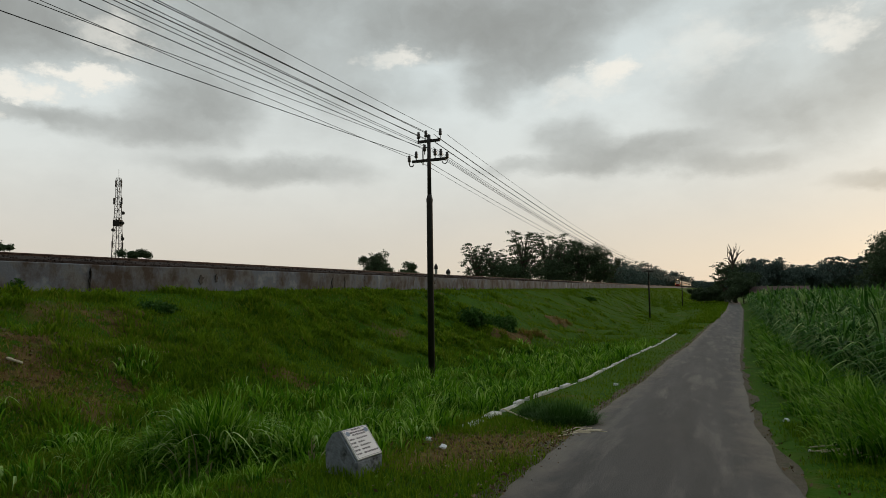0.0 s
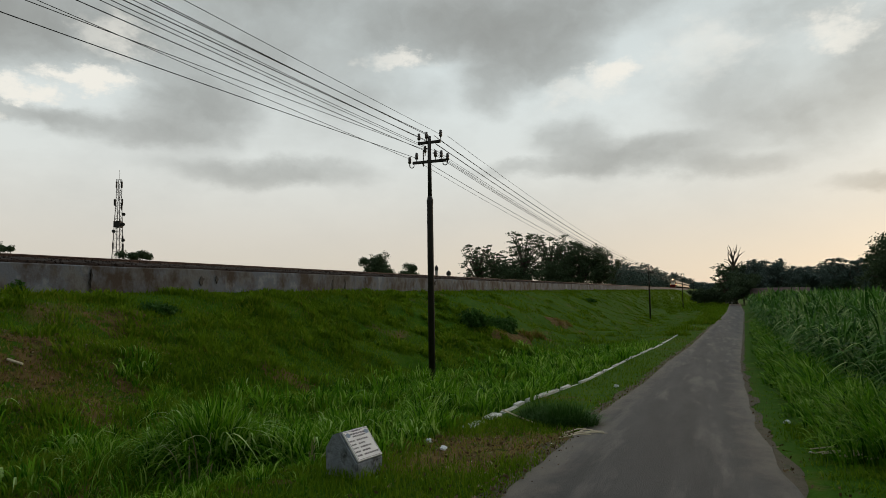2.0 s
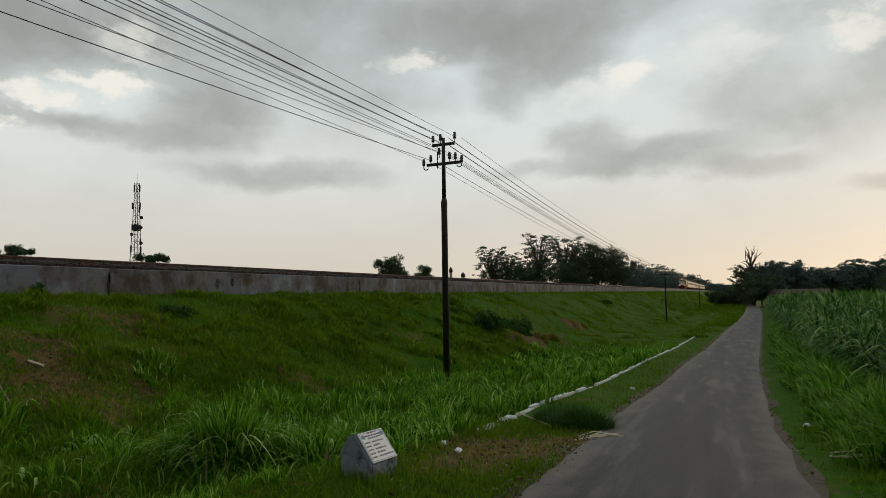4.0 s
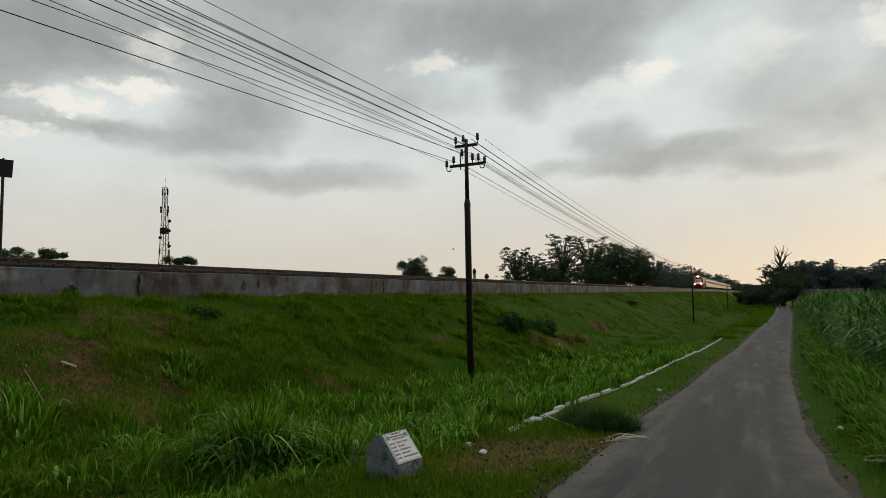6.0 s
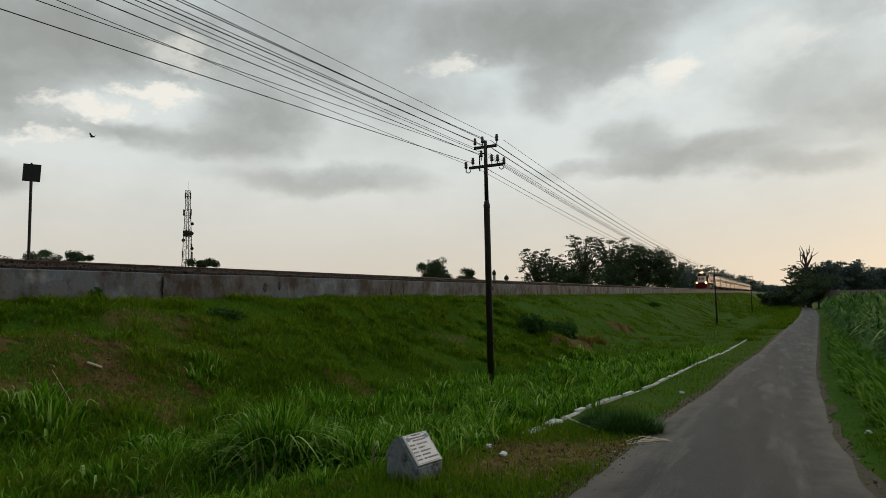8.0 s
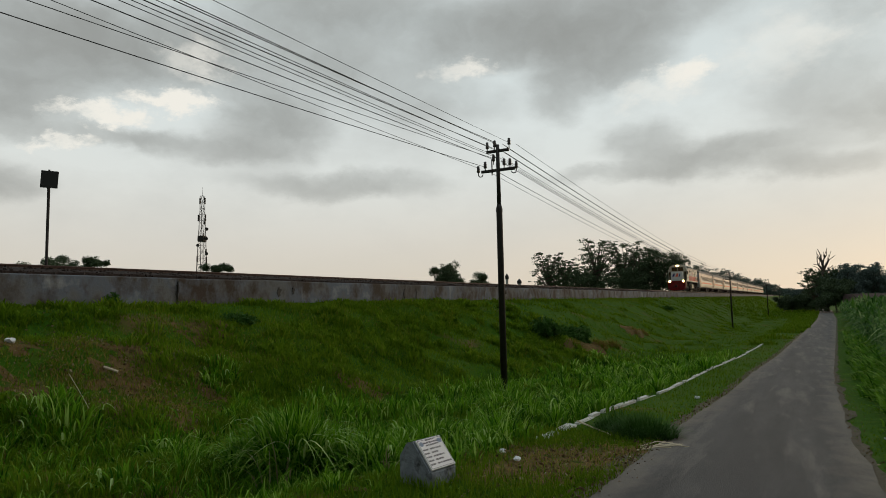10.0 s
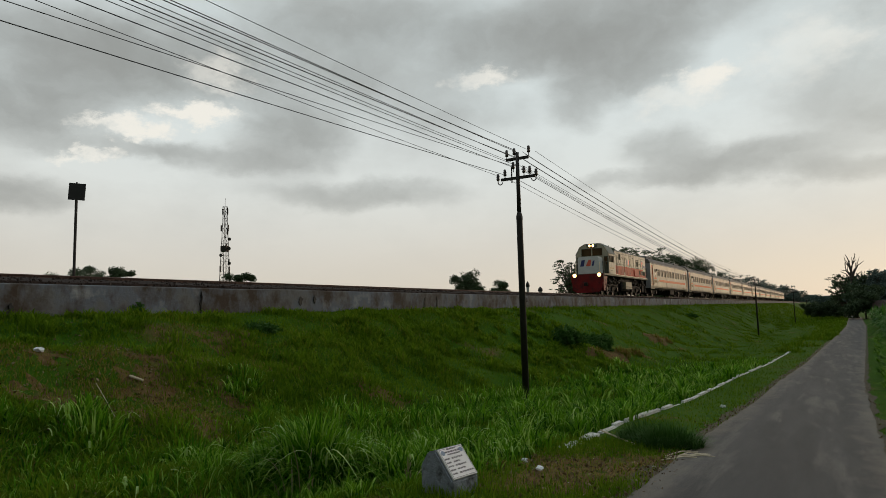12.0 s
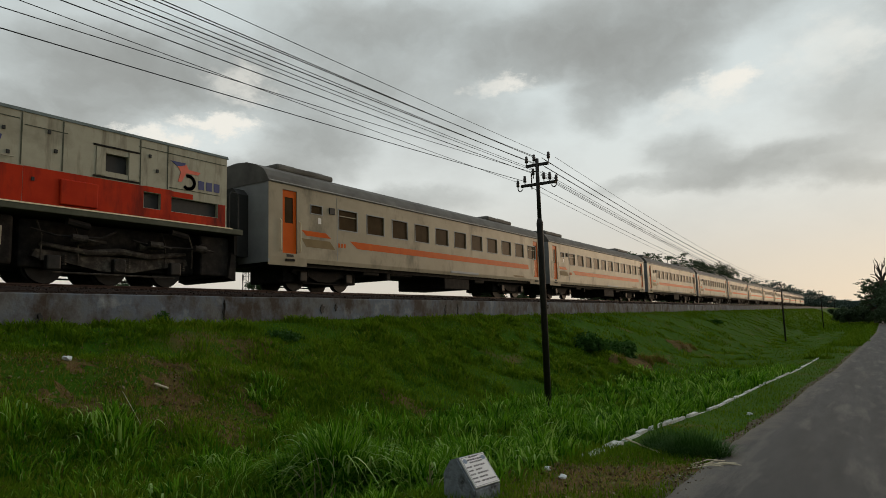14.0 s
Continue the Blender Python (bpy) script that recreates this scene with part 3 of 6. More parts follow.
def build_track():
    ys = np.r_[-80, -30, np.arange(-12, 60, 0.5), np.arange(60, 700, 8.0)]
    prof = [(WALL_X - 0.24, WALL_TOP - 0.12), (-13.75, 2.43), (-14.2, 2.52), (-14.7, 2.56), (-15.0, 2.55), (-16.8, 2.53), (-17.3, 2.45), (-19.4, 2.08)]
    bm = bmesh.new()
    rows = [[bm.verts.new((x + 0.03 * noise.noise((x * 3, y * 2, 0)), y, z + 0.035 * noise.noise((x * 4, y * 3, 1)))) for x, z in prof] for y in ys]
    for p, q in zip(rows, rows[1:]):
        for i in range(len(p) - 1):
            bm.faces.new((p[i], p[i + 1], q[i + 1], q[i]))
    bed = part("ballast_bed", bm, M["ballast"])
    tagged(bed, "dark brown crushed stone ballast under the rails", "ballast", kind="structure")
    rnd = np.random.RandomState(3)
    n = 5200
    y = rnd.uniform(-6, 75, n)
    x = rnd.uniform(WALL_X - 0.12, -15.0, n)
    z = np.interp(-x, (13.5, 13.75, 14.2, 14.7, 15.0), (2.32, 2.43, 2.52, 2.56, 2.55))
    stones_mesh("ballast_stones", np.stack([x, y, z], -1), rnd, 0.035, M["ballast_stones"], bed)
    for side in (-0.555, 0.555):
        b = bmesh.new()
        c = TRACK_X + side
        h = RAIL_Z
        prism(b, [(c - 0.06, h - 0.15), (c + 0.06, h - 0.15), (c + 0.06, h - 0.135), (c + 0.012, h - 0.12), (c + 0.012, h - 0.04), (c + 0.034, h - 0.03), (c + 0.034, h - 0.004), (c + 0.026, h), (c - 0.026, h), (c - 0.034, h - 0.004), (c - 0.034, h - 0.03), (c - 0.012, h - 0.04), (c - 0.012, h - 0.12), (c - 0.06, h - 0.135)], "y", -80, 700)
        tagged(part("rail", b, M["rail"]), "rusty steel running rail on the embankment", "rail", "rails", "structure")
    track = bmesh.new()
    for k in range(150):
        yy = -12 + k * 0.6
        box(track, TRACK_X - 1.0, TRACK_X + 1.0, yy - 0.12, yy + 0.12, 2.38, 2.545)
    tagged(part("sleepers", track, M["concrete"]), "grey concrete sleepers bedded in ballast", "sleepers", kind="stuff")


def stones_mesh(name, pts, rnd, size, mat, parent):
    tet = np.array([(1, 0, -0.5), (-0.5, 0.87, -0.5), (-0.5, -0.87, -0.5), (0.1, 0.1, 0.8), (0.6, 0.5, 0.3)])
    faces = [(0, 4, 3), (4, 1, 3), (1, 2, 3), (2, 0, 3), (0, 1, 4)]
    n = len(pts)
    s = size * rnd.uniform(0.5, 1.6, (n, 1, 1))
    a = rnd.uniform(0, 6.283, n)
    c, d = np.cos(a), np.sin(a)
    v = np.broadcast_to(tet, (n, 5, 3)) * rnd.uniform(0.7, 1.3, (n, 5, 3)) * s
    vx = v[..., 0] * c[:, None] - v[..., 1] * d[:, None]
    vy = v[..., 0] * d[:, None] + v[..., 1] * c[:, None]
    co = np.stack([vx, vy, v[..., 2]], -1) + pts[:, None]
    f = (np.array(faces)[None] + 5 * np.arange(n)[:, None, None]).reshape(-1, 3)
    me = bpy.data.meshes.new(name)
    me.from_pydata(co.reshape(-1, 3).tolist(), [], f.tolist())
    ob = link_mesh(name, me, mat, parent)
    return tagged(ob, kind="stuff")


# ---- grass ----
def blade_mesh(name, base, height, width, lean, turn, mat, segs=3, droop=1.0, parent=None):
    """Many tapering, bending blades in one mesh. base n x 3; height, width, lean (share of the height), turn (radians): n each."""
    n = len(base)
    u = np.linspace(0, 1, segs + 1)
    out = np.stack([np.cos(turn), np.sin(turn)], -1)
    side = np.stack([-np.sin(turn), np.cos(turn)], -1)
    reach = (lean * height)[:, None] * (u ** 2.3)[None]
    rise = height[:, None] * (u - droop * 0.5 * lean[:, None] * u ** 3)
    wd = width[:, None] * (0.75 + 0.6 * u - 1.32 * u * u)[None] * 0.5
    c = np.zeros((n, segs + 1, 3))
    c[..., :2] = base[:, None, :2] + out[:, None] * reach[..., None]
    c[..., 2] = base[:, None, 2] + rise
    s = np.zeros((n, segs + 1, 3))
    s[..., :2] = side[:, None] * wd[..., None]
    verts = np.concatenate([c - s, c + s], 1)
    k = segs + 1
    f = np.array([(i, i + 1, k + i + 1, k + i) for i in range(segs)])
    faces = (f[None] + 2 * k * np.arange(n)[:, None, None]).reshape(-1, 4)
    me = bpy.data.meshes.new(name)
    nv, nf = n * 2 * k, len(faces)
    me.vertices.add(nv)
    me.vertices.foreach_set("co", verts.reshape(-1).astype(np.float32))
    me.loops.add(nf * 4)
    me.loops.foreach_set("vertex_index", faces.reshape(-1).astype(np.int32))
    me.polygons.add(nf)
    me.polygons.foreach_set("loop_start", (np.arange(nf) * 4).astype(np.int32))
    me.update(calc_edges=True)
    me.validate()
    return link_mesh(name, me, mat, parent, smooth=True)


def patchy(x, y, scale=0.55, seed=0.0):
    """A cheap smooth field in 0..1, used for bare and lush places."""
    v = np.zeros_like(x)
    for i, (a, b, p) in enumerate(((1.0, 0.3, 0.0), (-0.4, 1.1, 2.0), (0.8, -0.9, 4.0), (1.7, 1.3, 1.0), (-1.9, 0.7, 3.0), (0.3, 2.3, 5.0))):
        v = v + np.sin((a * x + b * y) * scale * (1 + 0.35 * i) + p + seed) / (1 + 0.3 * i)
    return 0.5 + v / 7.0


def in_view(x, y, pad=4.0):
    a = np.degrees(np.arctan2(x, y))
    return (a > -72 - pad) & (a < 14 + pad) & (y > -1)


def scatter(rnd, n, x0, x1, y0, y1):
    return rnd.uniform(x0, x1, n), rnd.uniform(y0, y1, n)


def grass_field(name, label, x, y, h, rnd, mat, width, lean=(0.15, 0.7), segs=3):
    z = land_z(x, y) - 0.02
    n = len(x)
    ob = blade_mesh(name, np.stack([x, y, z], -1), h, width * rnd.uniform(0.6, 1.3, n), rnd.uniform(*lean, n), rnd.uniform(0, 6.283, n), M[mat], segs)
    return tagged(ob, label, "grass", kind="stuff")


def bare(x, y):
    """Where the embankment soil shows: 0 lush .. 1 bare."""
    a = np.exp(-(((x + 9.3) / 2.6) ** 2 + ((y - 6.2) / 2.2) ** 2)) * (0.55 + 0.9 * patchy(x, y, 1.9, 0.7))
    b = np.exp(-(((x + 2.3) / 0.75) ** 2 + ((y - 6.4) / 1.1) ** 2))
    c = np.exp(-(((x + 4.0) / 1.3) ** 2 + ((y - 3.6) / 0.5) ** 2)) * 0.8
    d = np.exp(-(((x + 8.0) / 0.8) ** 2 + ((y - 28.6) / 1.6) ** 2)) + np.exp(-(((x + 8.5) / 0.7) ** 2 + ((y - 38.7) / 2.0) ** 2))
    return np.clip(a * 1.2 + b * 1.15 + c + d + (patchy(x, y, 0.8, 2.0) - 0.62) * 2.0, 0, 1)


def clumps(name, label, cx, cy, per, radius, height, rnd, mat, width, segs=4):
    """Many small clumps of outward-leaning blades as one field."""
    n = len(cx) * per
    a = rnd.uniform(0, 6.283, n)
    u = np.sqrt(rnd.uniform(0, 1, n))
    r = np.repeat(radius, per) * u
    x, y = np.repeat(cx, per) + r * np.cos(a), np.repeat(cy, per) + r * np.sin(a)
    base = np.stack([x, y, land_z(x, y) - 0.02], -1)
    h = np.repeat(height, per) * rnd.uniform(0.4, 1.15, n)
    ob = blade_mesh(name, base, h, width * rnd.uniform(0.6, 1.4, n) * np.clip(np.hypot(x, y) / 9, 0.8, 4), 0.2 + 0.8 * u * rnd.uniform(0.3, 1.3, n), a + rnd.normal(0, 0.6, n), M[mat], segs, 1.1)
    return tagged(ob, label, "grass", kind="stuff")


def build_grass():
    rnd = np.random.RandomState(11)
    edge_l = lambda y: lane_x(y) - 1.15
    # embankment slope: a short sward, then clumps on it
    x, y = scatter(rnd, 170000, -13.3, -4.6, -1, 26)
    k = in_view(x, y) & (rnd.rand(len(x)) > bare(x, y) * 0.7) & (rnd.rand(len(x)) < np.clip(1.25 - np.hypot(x, y) / 40, 0.3, 1))
    x, y = x[k], y[k]
    h = (0.05 + 0.12 * np.clip(patchy(x, y, 0.9, 1.0), 0, 1)) * rnd.uniform(0.5, 1.5, len(x))
    grass_field("slope_grass", "short uneven green grass covering the railway embankment", x, y, h, rnd, "slope_grass", 0.016)
    x, y = scatter(rnd, 2600, -13.2, -5.0, 0, 28)
    k = in_view(x, y) & (bare(x, y) < 0.7) & (patchy(x, y, 1.3, 3.3) > rnd.uniform(0.3, 0.62, len(x)))
    x, y = x[k], y[k]
    clumps("slope_clumps", "uneven clumps of green grass on the embankment", x, y, 38, rnd.uniform(0.10, 0.32, len(x)), rnd.uniform(0.12, 0.34, len(x)), rnd, "slope_grass", 0.022)
    # embankment, far
    x, y = scatter(rnd, 120000, -13.3, 0.5, 24, 130)
    k = (x < kerb_x(y) - 0.2) & (rnd.rand(len(x)) < np.clip(30 / y, 0.2, 1)) & (rnd.rand(len(x)) > bare(x, y) * 0.85)
    x, y = x[k], y[k]
    h = (0.05 + 0.13 * np.clip(patchy(x, y, 0.5, 1.0) - 0.2, 0, 1)) * rnd.uniform(0.6, 1.5, len(x))
    grass_field("slope_grass", "short green grass on the far embankment", x, y, h, rnd, "slope_grass", 0.05, segs=2)
    x, y = scatter(rnd, 700, -13.2, -4.0, 26, 110)
    k = (patchy(x, y, 0.7, 3.3) > rnd.uniform(0.35, 0.7, len(x))) & (bare(x, y) < 0.6)
    x, y = x[k], y[k]
    clumps("slope_clumps", "scattered grass clumps on the far embankment", x, y, 40, rnd.uniform(0.25, 0.8, len(x)), rnd.uniform(0.15, 0.36, len(x)), rnd, "slope_grass", 0.016, 3)
    x, y = scatter(rnd, 26000, -13.2, 4.0, 105, 300)
    k = (x < lane_x(y) - 1.3)
    x, y = x[k], y[k]
    grass_field("slope_grass", "green grass far along the embankment", x, y, rnd.uniform(0.1, 0.4, len(x)), rnd, "slope_grass", 0.16, segs=2)
    # long grass in the hollow between kerb and embankment
    x, y = scatter(rnd, 34000, -8.4, -1.8, 5.6, 34)
    depth = (kerb_x(y) - x)
    k = (depth > 0.06) & (rnd.rand(len(x)) < np.clip(1.15 - (depth - 2.6) / 2.2, 0, 1)) & (rnd.rand(len(x)) < np.clip(14 / y, 0.25, 1))
    x, y = x[k], y[k]
    h = (0.13 + 0.27 * patchy(x, y, 1.6, 5.0)) * rnd.uniform(0.45, 1.35, len(x))
    grass_field("long_grass", "long bright green grass in the hollow beside the kerb", x, y, h, rnd, "grass", 0.027, (0.2, 1.0), 4)
    x, y = scatter(rnd, 420, -7.2, -2.0, 6.5, 26)
    k = (kerb_x(y) - x > 0.12)
    x, y = x[k], y[k]
    clumps("long_grass_clumps", "long arching grass clumps in the hollow", x, y, 26, rnd.uniform(0.1, 0.3, len(x)), rnd.uniform(0.3, 0.58, len(x)), rnd, "grass", 0.028, 5)
    # near verge beside the lane
    x, y = scatter(rnd, 120000, -9.5, -1.0, 2.0, 9.0)
    k = in_view(x, y) & (x < edge_l(y) + 0.08) & (rnd.rand(len(x)) > bare(x, y) * 0.9)
    x, y = x[k], y[k]
    h = (0.04 + 0.09 * patchy(x, y, 1.6, 3.0)) * rnd.uniform(0.5, 1.7, len(x))
    grass_field("verge_grass", "short trodden grass on the verge by the lane", x, y, h, rnd, "slope_grass", 0.011)
    x, y = scatter(rnd, 700, -9.0, -1.7, 2.6, 8.5)
    k = in_view(x, y) & (x < edge_l(y) - 0.25) & (bare(x, y) < 0.6)
    x, y = x[k], y[k]
    near = np.clip((-2.6 - x) / 1.5, 0.25, 1)
    clumps("verge_clumps", "ragged clumps of green grass near the lane", x, y, 30, rnd.uniform(0.06, 0.2, len(x)), rnd.uniform(0.10, 0.34, len(x)) * near, rnd, "grass", 0.018)
    x, y = scatter(rnd, 70000, -4.0, 1.5, 8.5, 70)
    k = (x < edge_l(y) + 0.06) & (x > kerb_x(y) + 0.1) & (rnd.rand(len(x)) < np.clip(16 / y, 0.15, 1))
    x, y = x[k], y[k]
    h = (0.04 + 0.08 * patchy(x, y, 1.2, 3.0)) * rnd.uniform(0.5, 1.5, len(x))
    grass_field("verge_grass", "short green grass between the kerb and the lane", x, y, h, rnd, "slope_grass", 0.018)
    x, y = scatter(rnd, 30000, -1.6, 6.0, 56, 190)
    k = (x < edge_l(y) + 0.05) & (x > kerb_x(y) - 0.3) & (rnd.rand(len(x)) < np.clip(90 / y, 0.3, 1))
    x, y = x[k], y[k]
    grass_field("verge_grass", "green grass beside the far end of the lane", x, y, rnd.uniform(0.06, 0.26, len(x)), rnd, "slope_grass", 0.09, segs=2)
    # old brown thatch through the slope's sward
    x, y = scatter(rnd, 90000, -13.2, -3.4, 1.5, 26)
    k = in_view(x, y) & (patchy(x, y, 1.1, 2.6) > rnd.uniform(0.42, 0.85, len(x))) & (rnd.rand(len(x)) < np.clip(9 / np.hypot(x, y), 0.3, 1)) & (x < kerb_x(y) - 1.6)
    x, y = x[k], y[k]
    grass_field("dry_grass", "brown dry thatch among the green slope grass", x, y, rnd.uniform(0.05, 0.17, len(x)), rnd, "dry_grass", 0.014, (0.4, 1.2))
    # dry tufts on the bare soil
    x, y = scatter(rnd, 110000, -12.0, -1.2, 2.4, 12)
    k = in_view(x, y) & (x < edge_l(y)) & (rnd.rand(len(x)) < bare(x, y) * 0.85)
    x, y = x[k], y[k]
    grass_field("dry_grass", "thin dry brown grass on bare soil", x, y, rnd.uniform(0.03, 0.13, len(x)), rnd, "dry_grass", 0.013, (0.4, 1.2))
    # verge on the cane side: low at the lane, high towards the cane
    x, y = scatter(rnd, 120000, 0.4, 9.0, 5.0, 90)
    d = x - lane_x(y) - 1.10 - np.where(y < 6.5, 0.25, 0)
    k = (d > 0) & (d < 2.3) & (rnd.rand(len(x)) < np.clip(14 / y, 0.12, 1))
    x, y, d = x[k], y[k], d[k]
    h = (0.05 + 0.26 * np.clip((d - 0.45) / 1.2, 0, 1) ** 1.3) * rnd.uniform(0.5, 1.35, len(x)) * (0.6 + 0.6 * patchy(x, y, 1.0, 4.0))
    grass_field("verge_grass", "green grass rising from the lane to the cane field", x, y, h, rnd, "slope_grass", 0.02, (0.2, 0.9), 3)
    y = 7.2 + 50 * rnd.uniform(0, 1, 900) ** 1.5
    x = lane_x(y) + 1.75 + 1.25 * rnd.uniform(0, 1, 900)
    clumps("tall_grass_clumps", "tall bright grass clumps along the cane field edge", x, y, 34, rnd.uniform(0.12, 0.34, len(x)), rnd.uniform(0.45, 0.85, len(x)) * np.clip((x - lane_x(y) - 1.4) / 0.8, 0.35, 1), rnd, "grass", 0.030, 6)
    x, y = scatter(rnd, 420, 0.75, 2.4, 4.6, 10)
    k = x > lane_x(y) + 1.32 + np.where(y < 6.5, 0.3 * (6.5 - y), 0)
    x, y = x[k], y[k]
    clumps("verge_clumps", "low green grass clumps beside the lane", x, y, 24, rnd.uniform(0.06, 0.2, len(x)), rnd.uniform(0.05, 0.16, len(x)), rnd, "slope_grass", 0.014)
    # rough grass along the wall foot
    x = rnd.uniform(-13.38, -12.6, 12000)
    y = rnd.uniform(0, 110, 12000)
    k = patchy(x * 0, y, 1.3, 0.5) > rnd.uniform(0.25, 0.8, len(x))
    x, y = x[k], y[k]
    grass_field("wall_foot_grass", "uneven grass along the foot of the wall", x, y, rnd.uniform(0.05, 0.24, len(x)), rnd, "slope_grass", 0.03)


def tuft(x, y, radius, height, count, seed, mat="grass", width=0.032, label="lush clump of long arching grass blades", droop=1.15):
    rnd = np.random.RandomState(seed)
    a = rnd.uniform(0, 6.283, count)
    q = np.sqrt(rnd.uniform(0, 1, count))
    r = radius * 0.66 * q
    bx, by = x + r * np.cos(a), y + r * np.sin(a)
    base = np.stack([bx, by, land_z(bx, by) - 0.03], -1)
    lean = 0.12 + 0.72 * q * rnd.uniform(0.35, 1.35, count)
    ob = blade_mesh("grass_clump", base, height * (1.08 - 0.38 * q * q) * rnd.uniform(0.38, 1.15, count), np.full(count, width) * rnd.uniform(0.7, 1.3, count), lean, a + rnd.normal(0, 0.95, count), M[mat], 7, droop)
    return tagged(ob, label, "grass clump", "grass clumps", "stuff")


def sheen_blades(x, y, radius, height, count, seed):
    """A few broad blades that arch out of a clump and hang at the tips, coloured pale for the sky's sheen."""
    rnd = np.random.RandomState(seed)
    a = rnd.uniform(0, 6.283, count)
    r = radius * 0.75 * np.sqrt(rnd.uniform(0.1, 1, count))
    bx, by = x + r * np.cos(a), y + r * np.sin(a)
    base = np.stack([bx, by, land_z(bx, by) + 0.3 * height], -1)
    ob = blade_mesh("grass_blades", base, height * rnd.uniform(0.35, 0.75, count), 0.024 * rnd.uniform(0.7, 1.4, count), rnd.uniform(0.6, 1.2, count), a + rnd.normal(0, 0.7, count), M["sheen_blades"], 8, 1.9)
    return tagged(ob, "arching grass blades with sky sheen painted in pale green", "grass blades", "arching blades", "stuff")


def build_tufts():
    for i, (x, y, r, h, n) in enumerate(((-4.82, 5.3, 0.70, 0.88, 2000), (-5.25, 5.1, 0.45, 0.62, 520), (-4.4, 5.55, 0.45, 0.72, 520), (-4.95, 5.75, 0.5, 0.85, 520), (-5.25, 6.0, 0.85, 0.6, 900), (-4.1, 5.7, 0.7, 0.6, 700), (-6.5, 14.15, 0.7, 0.55, 420), (-6.3, 14.9, 0.5, 0.5, 300), (-3.75, 5.75, 0.55, 0.45, 260), (-6.65, 5.15, 0.55, 0.42, 260), (-8.0, 4.7, 0.7, 0.5, 320), (-8.6, 4.9, 0.5, 0.4, 220), (-6.2, 7.4, 0.6, 0.42, 220), (-5.0, 8.2, 0.7, 0.5, 280), (-4.2, 7.2, 0.6, 0.55, 280), (-9.2, 8.2, 0.6, 0.35, 200), (-7.8, 9.2, 0.5, 0.4, 180), (-5.9, 4.1, 0.5, 0.3, 200), (-3.7, 9.4, 0.5, 0.6, 240), (-4.7, 10.4, 0.6, 0.65, 240), (-8.9, 3.8, 0.6, 0.45, 200), (-6.9, 11.5, 0.7, 0.45, 200), (-3.3, 6.9, 0.35, 0.35, 160))):
        tuft(x, y, r, h, int(n * (0.9 if i == 0 else 0.8)), 40 + i, width=0.026, droop=1.5)
        sheen_blades(x, y, r, h, max(6, n // 48), 140 + i)
    tuft(-1.85, 8.75, 0.62, 0.40, 2300, 71, "bush_leaves", 0.010, "low dark fine-leaved bush beside the lane")
    tuft(-2.25, 9.1, 0.55, 0.36, 1700, 72, "bush_leaves", 0.010, "low dark fine-leaved bush beside the lane")
    tuft(-4.55, 4.82, 0.5, 0.62, 16, 73, "cane_dry", 0.024, "few pale arching dead grass blades")
    tuft(-3.7, 5.45, 0.5, 0.42, 12, 74, "cane_dry", 0.02, "few pale arching dead grass blades")
    for i, (x, y, r, h) in enumerate(((-1.75, 40.5, 0.8, 0.5), (-1.5, 47.0, 1.3, 0.6), (-0.7, 57.0, 1.3, 0.7), (-1.6, 60.0, 1.0, 0.6), (0.2, 66.0, 1.0, 0.6))):
        tuft(x, y, r * 1.4, h, 200, 90 + i, "slope_grass", 0.05, "taller green grass clump by the lane")
    # brown dead growth hanging over the eroded bank
    for i, (x, y, r, h, n) in enumerate(((-8.3, 26.6, 0.5, 0.45, 260), (-7.9, 28.6, 0.6, 0.5, 320), (-7.7, 30.2, 0.6, 0.55, 320), (-8.1, 31.2, 0.5, 0.4, 220), (-8.5, 38.4, 0.6, 0.4, 240), (-8.3, 39.8, 0.6, 0.35, 200))):
        tuft(x, y, r, h, n, 120 + i, "dry_grass", 0.04, "clump of brown dead grass on the eroded bank", 1.6)
    # bushes on the slope
    for i, (x, y, r, h, n) in enumerate(((-9.4, 25.6, 0.9, 0.75, 2600), (-9.2, 29.2, 1.0, 0.65, 2400), (-8.6, 28.0, 0.6, 0.5, 1200), (-11.6, 10.9, 0.55, 0.3, 1500), (-13.2, 8.72, 0.22, 0.38, 700), (-10.5, 60.0, 0.8, 0.3, 900))):
        rnd = np.random.RandomState(80 + i)
        v = rnd.normal(size=(n, 3))
        v /= np.linalg.norm(v, axis=1)[:, None]
        v[:, 2] = np.abs(v[:, 2])
        p = v * (rnd.uniform(0.4, 1, n) ** 0.5)[:, None] * np.array([r, r, h])
        ang = np.arctan2(p[:, 1], p[:, 0])
        p *= (0.72 + 0.28 * np.sin(3 * ang + i) * np.cos(2 * ang + 2 * i) + 0.22 * np.sin(7 * ang + 3 * p[:, 2] / h))[:, None]
        p[:, :2] += (x, y)
        p[:, 2] += land_z(np.full(n, x), np.full(n, y)) - 0.03
        ob = leaf_cloud("bush", p, rnd, 0.022 + 0.0016 * y, M["bush_leaves"])
        tagged(ob, "low dark green leafy bush in the grass", "bush", "bushes")


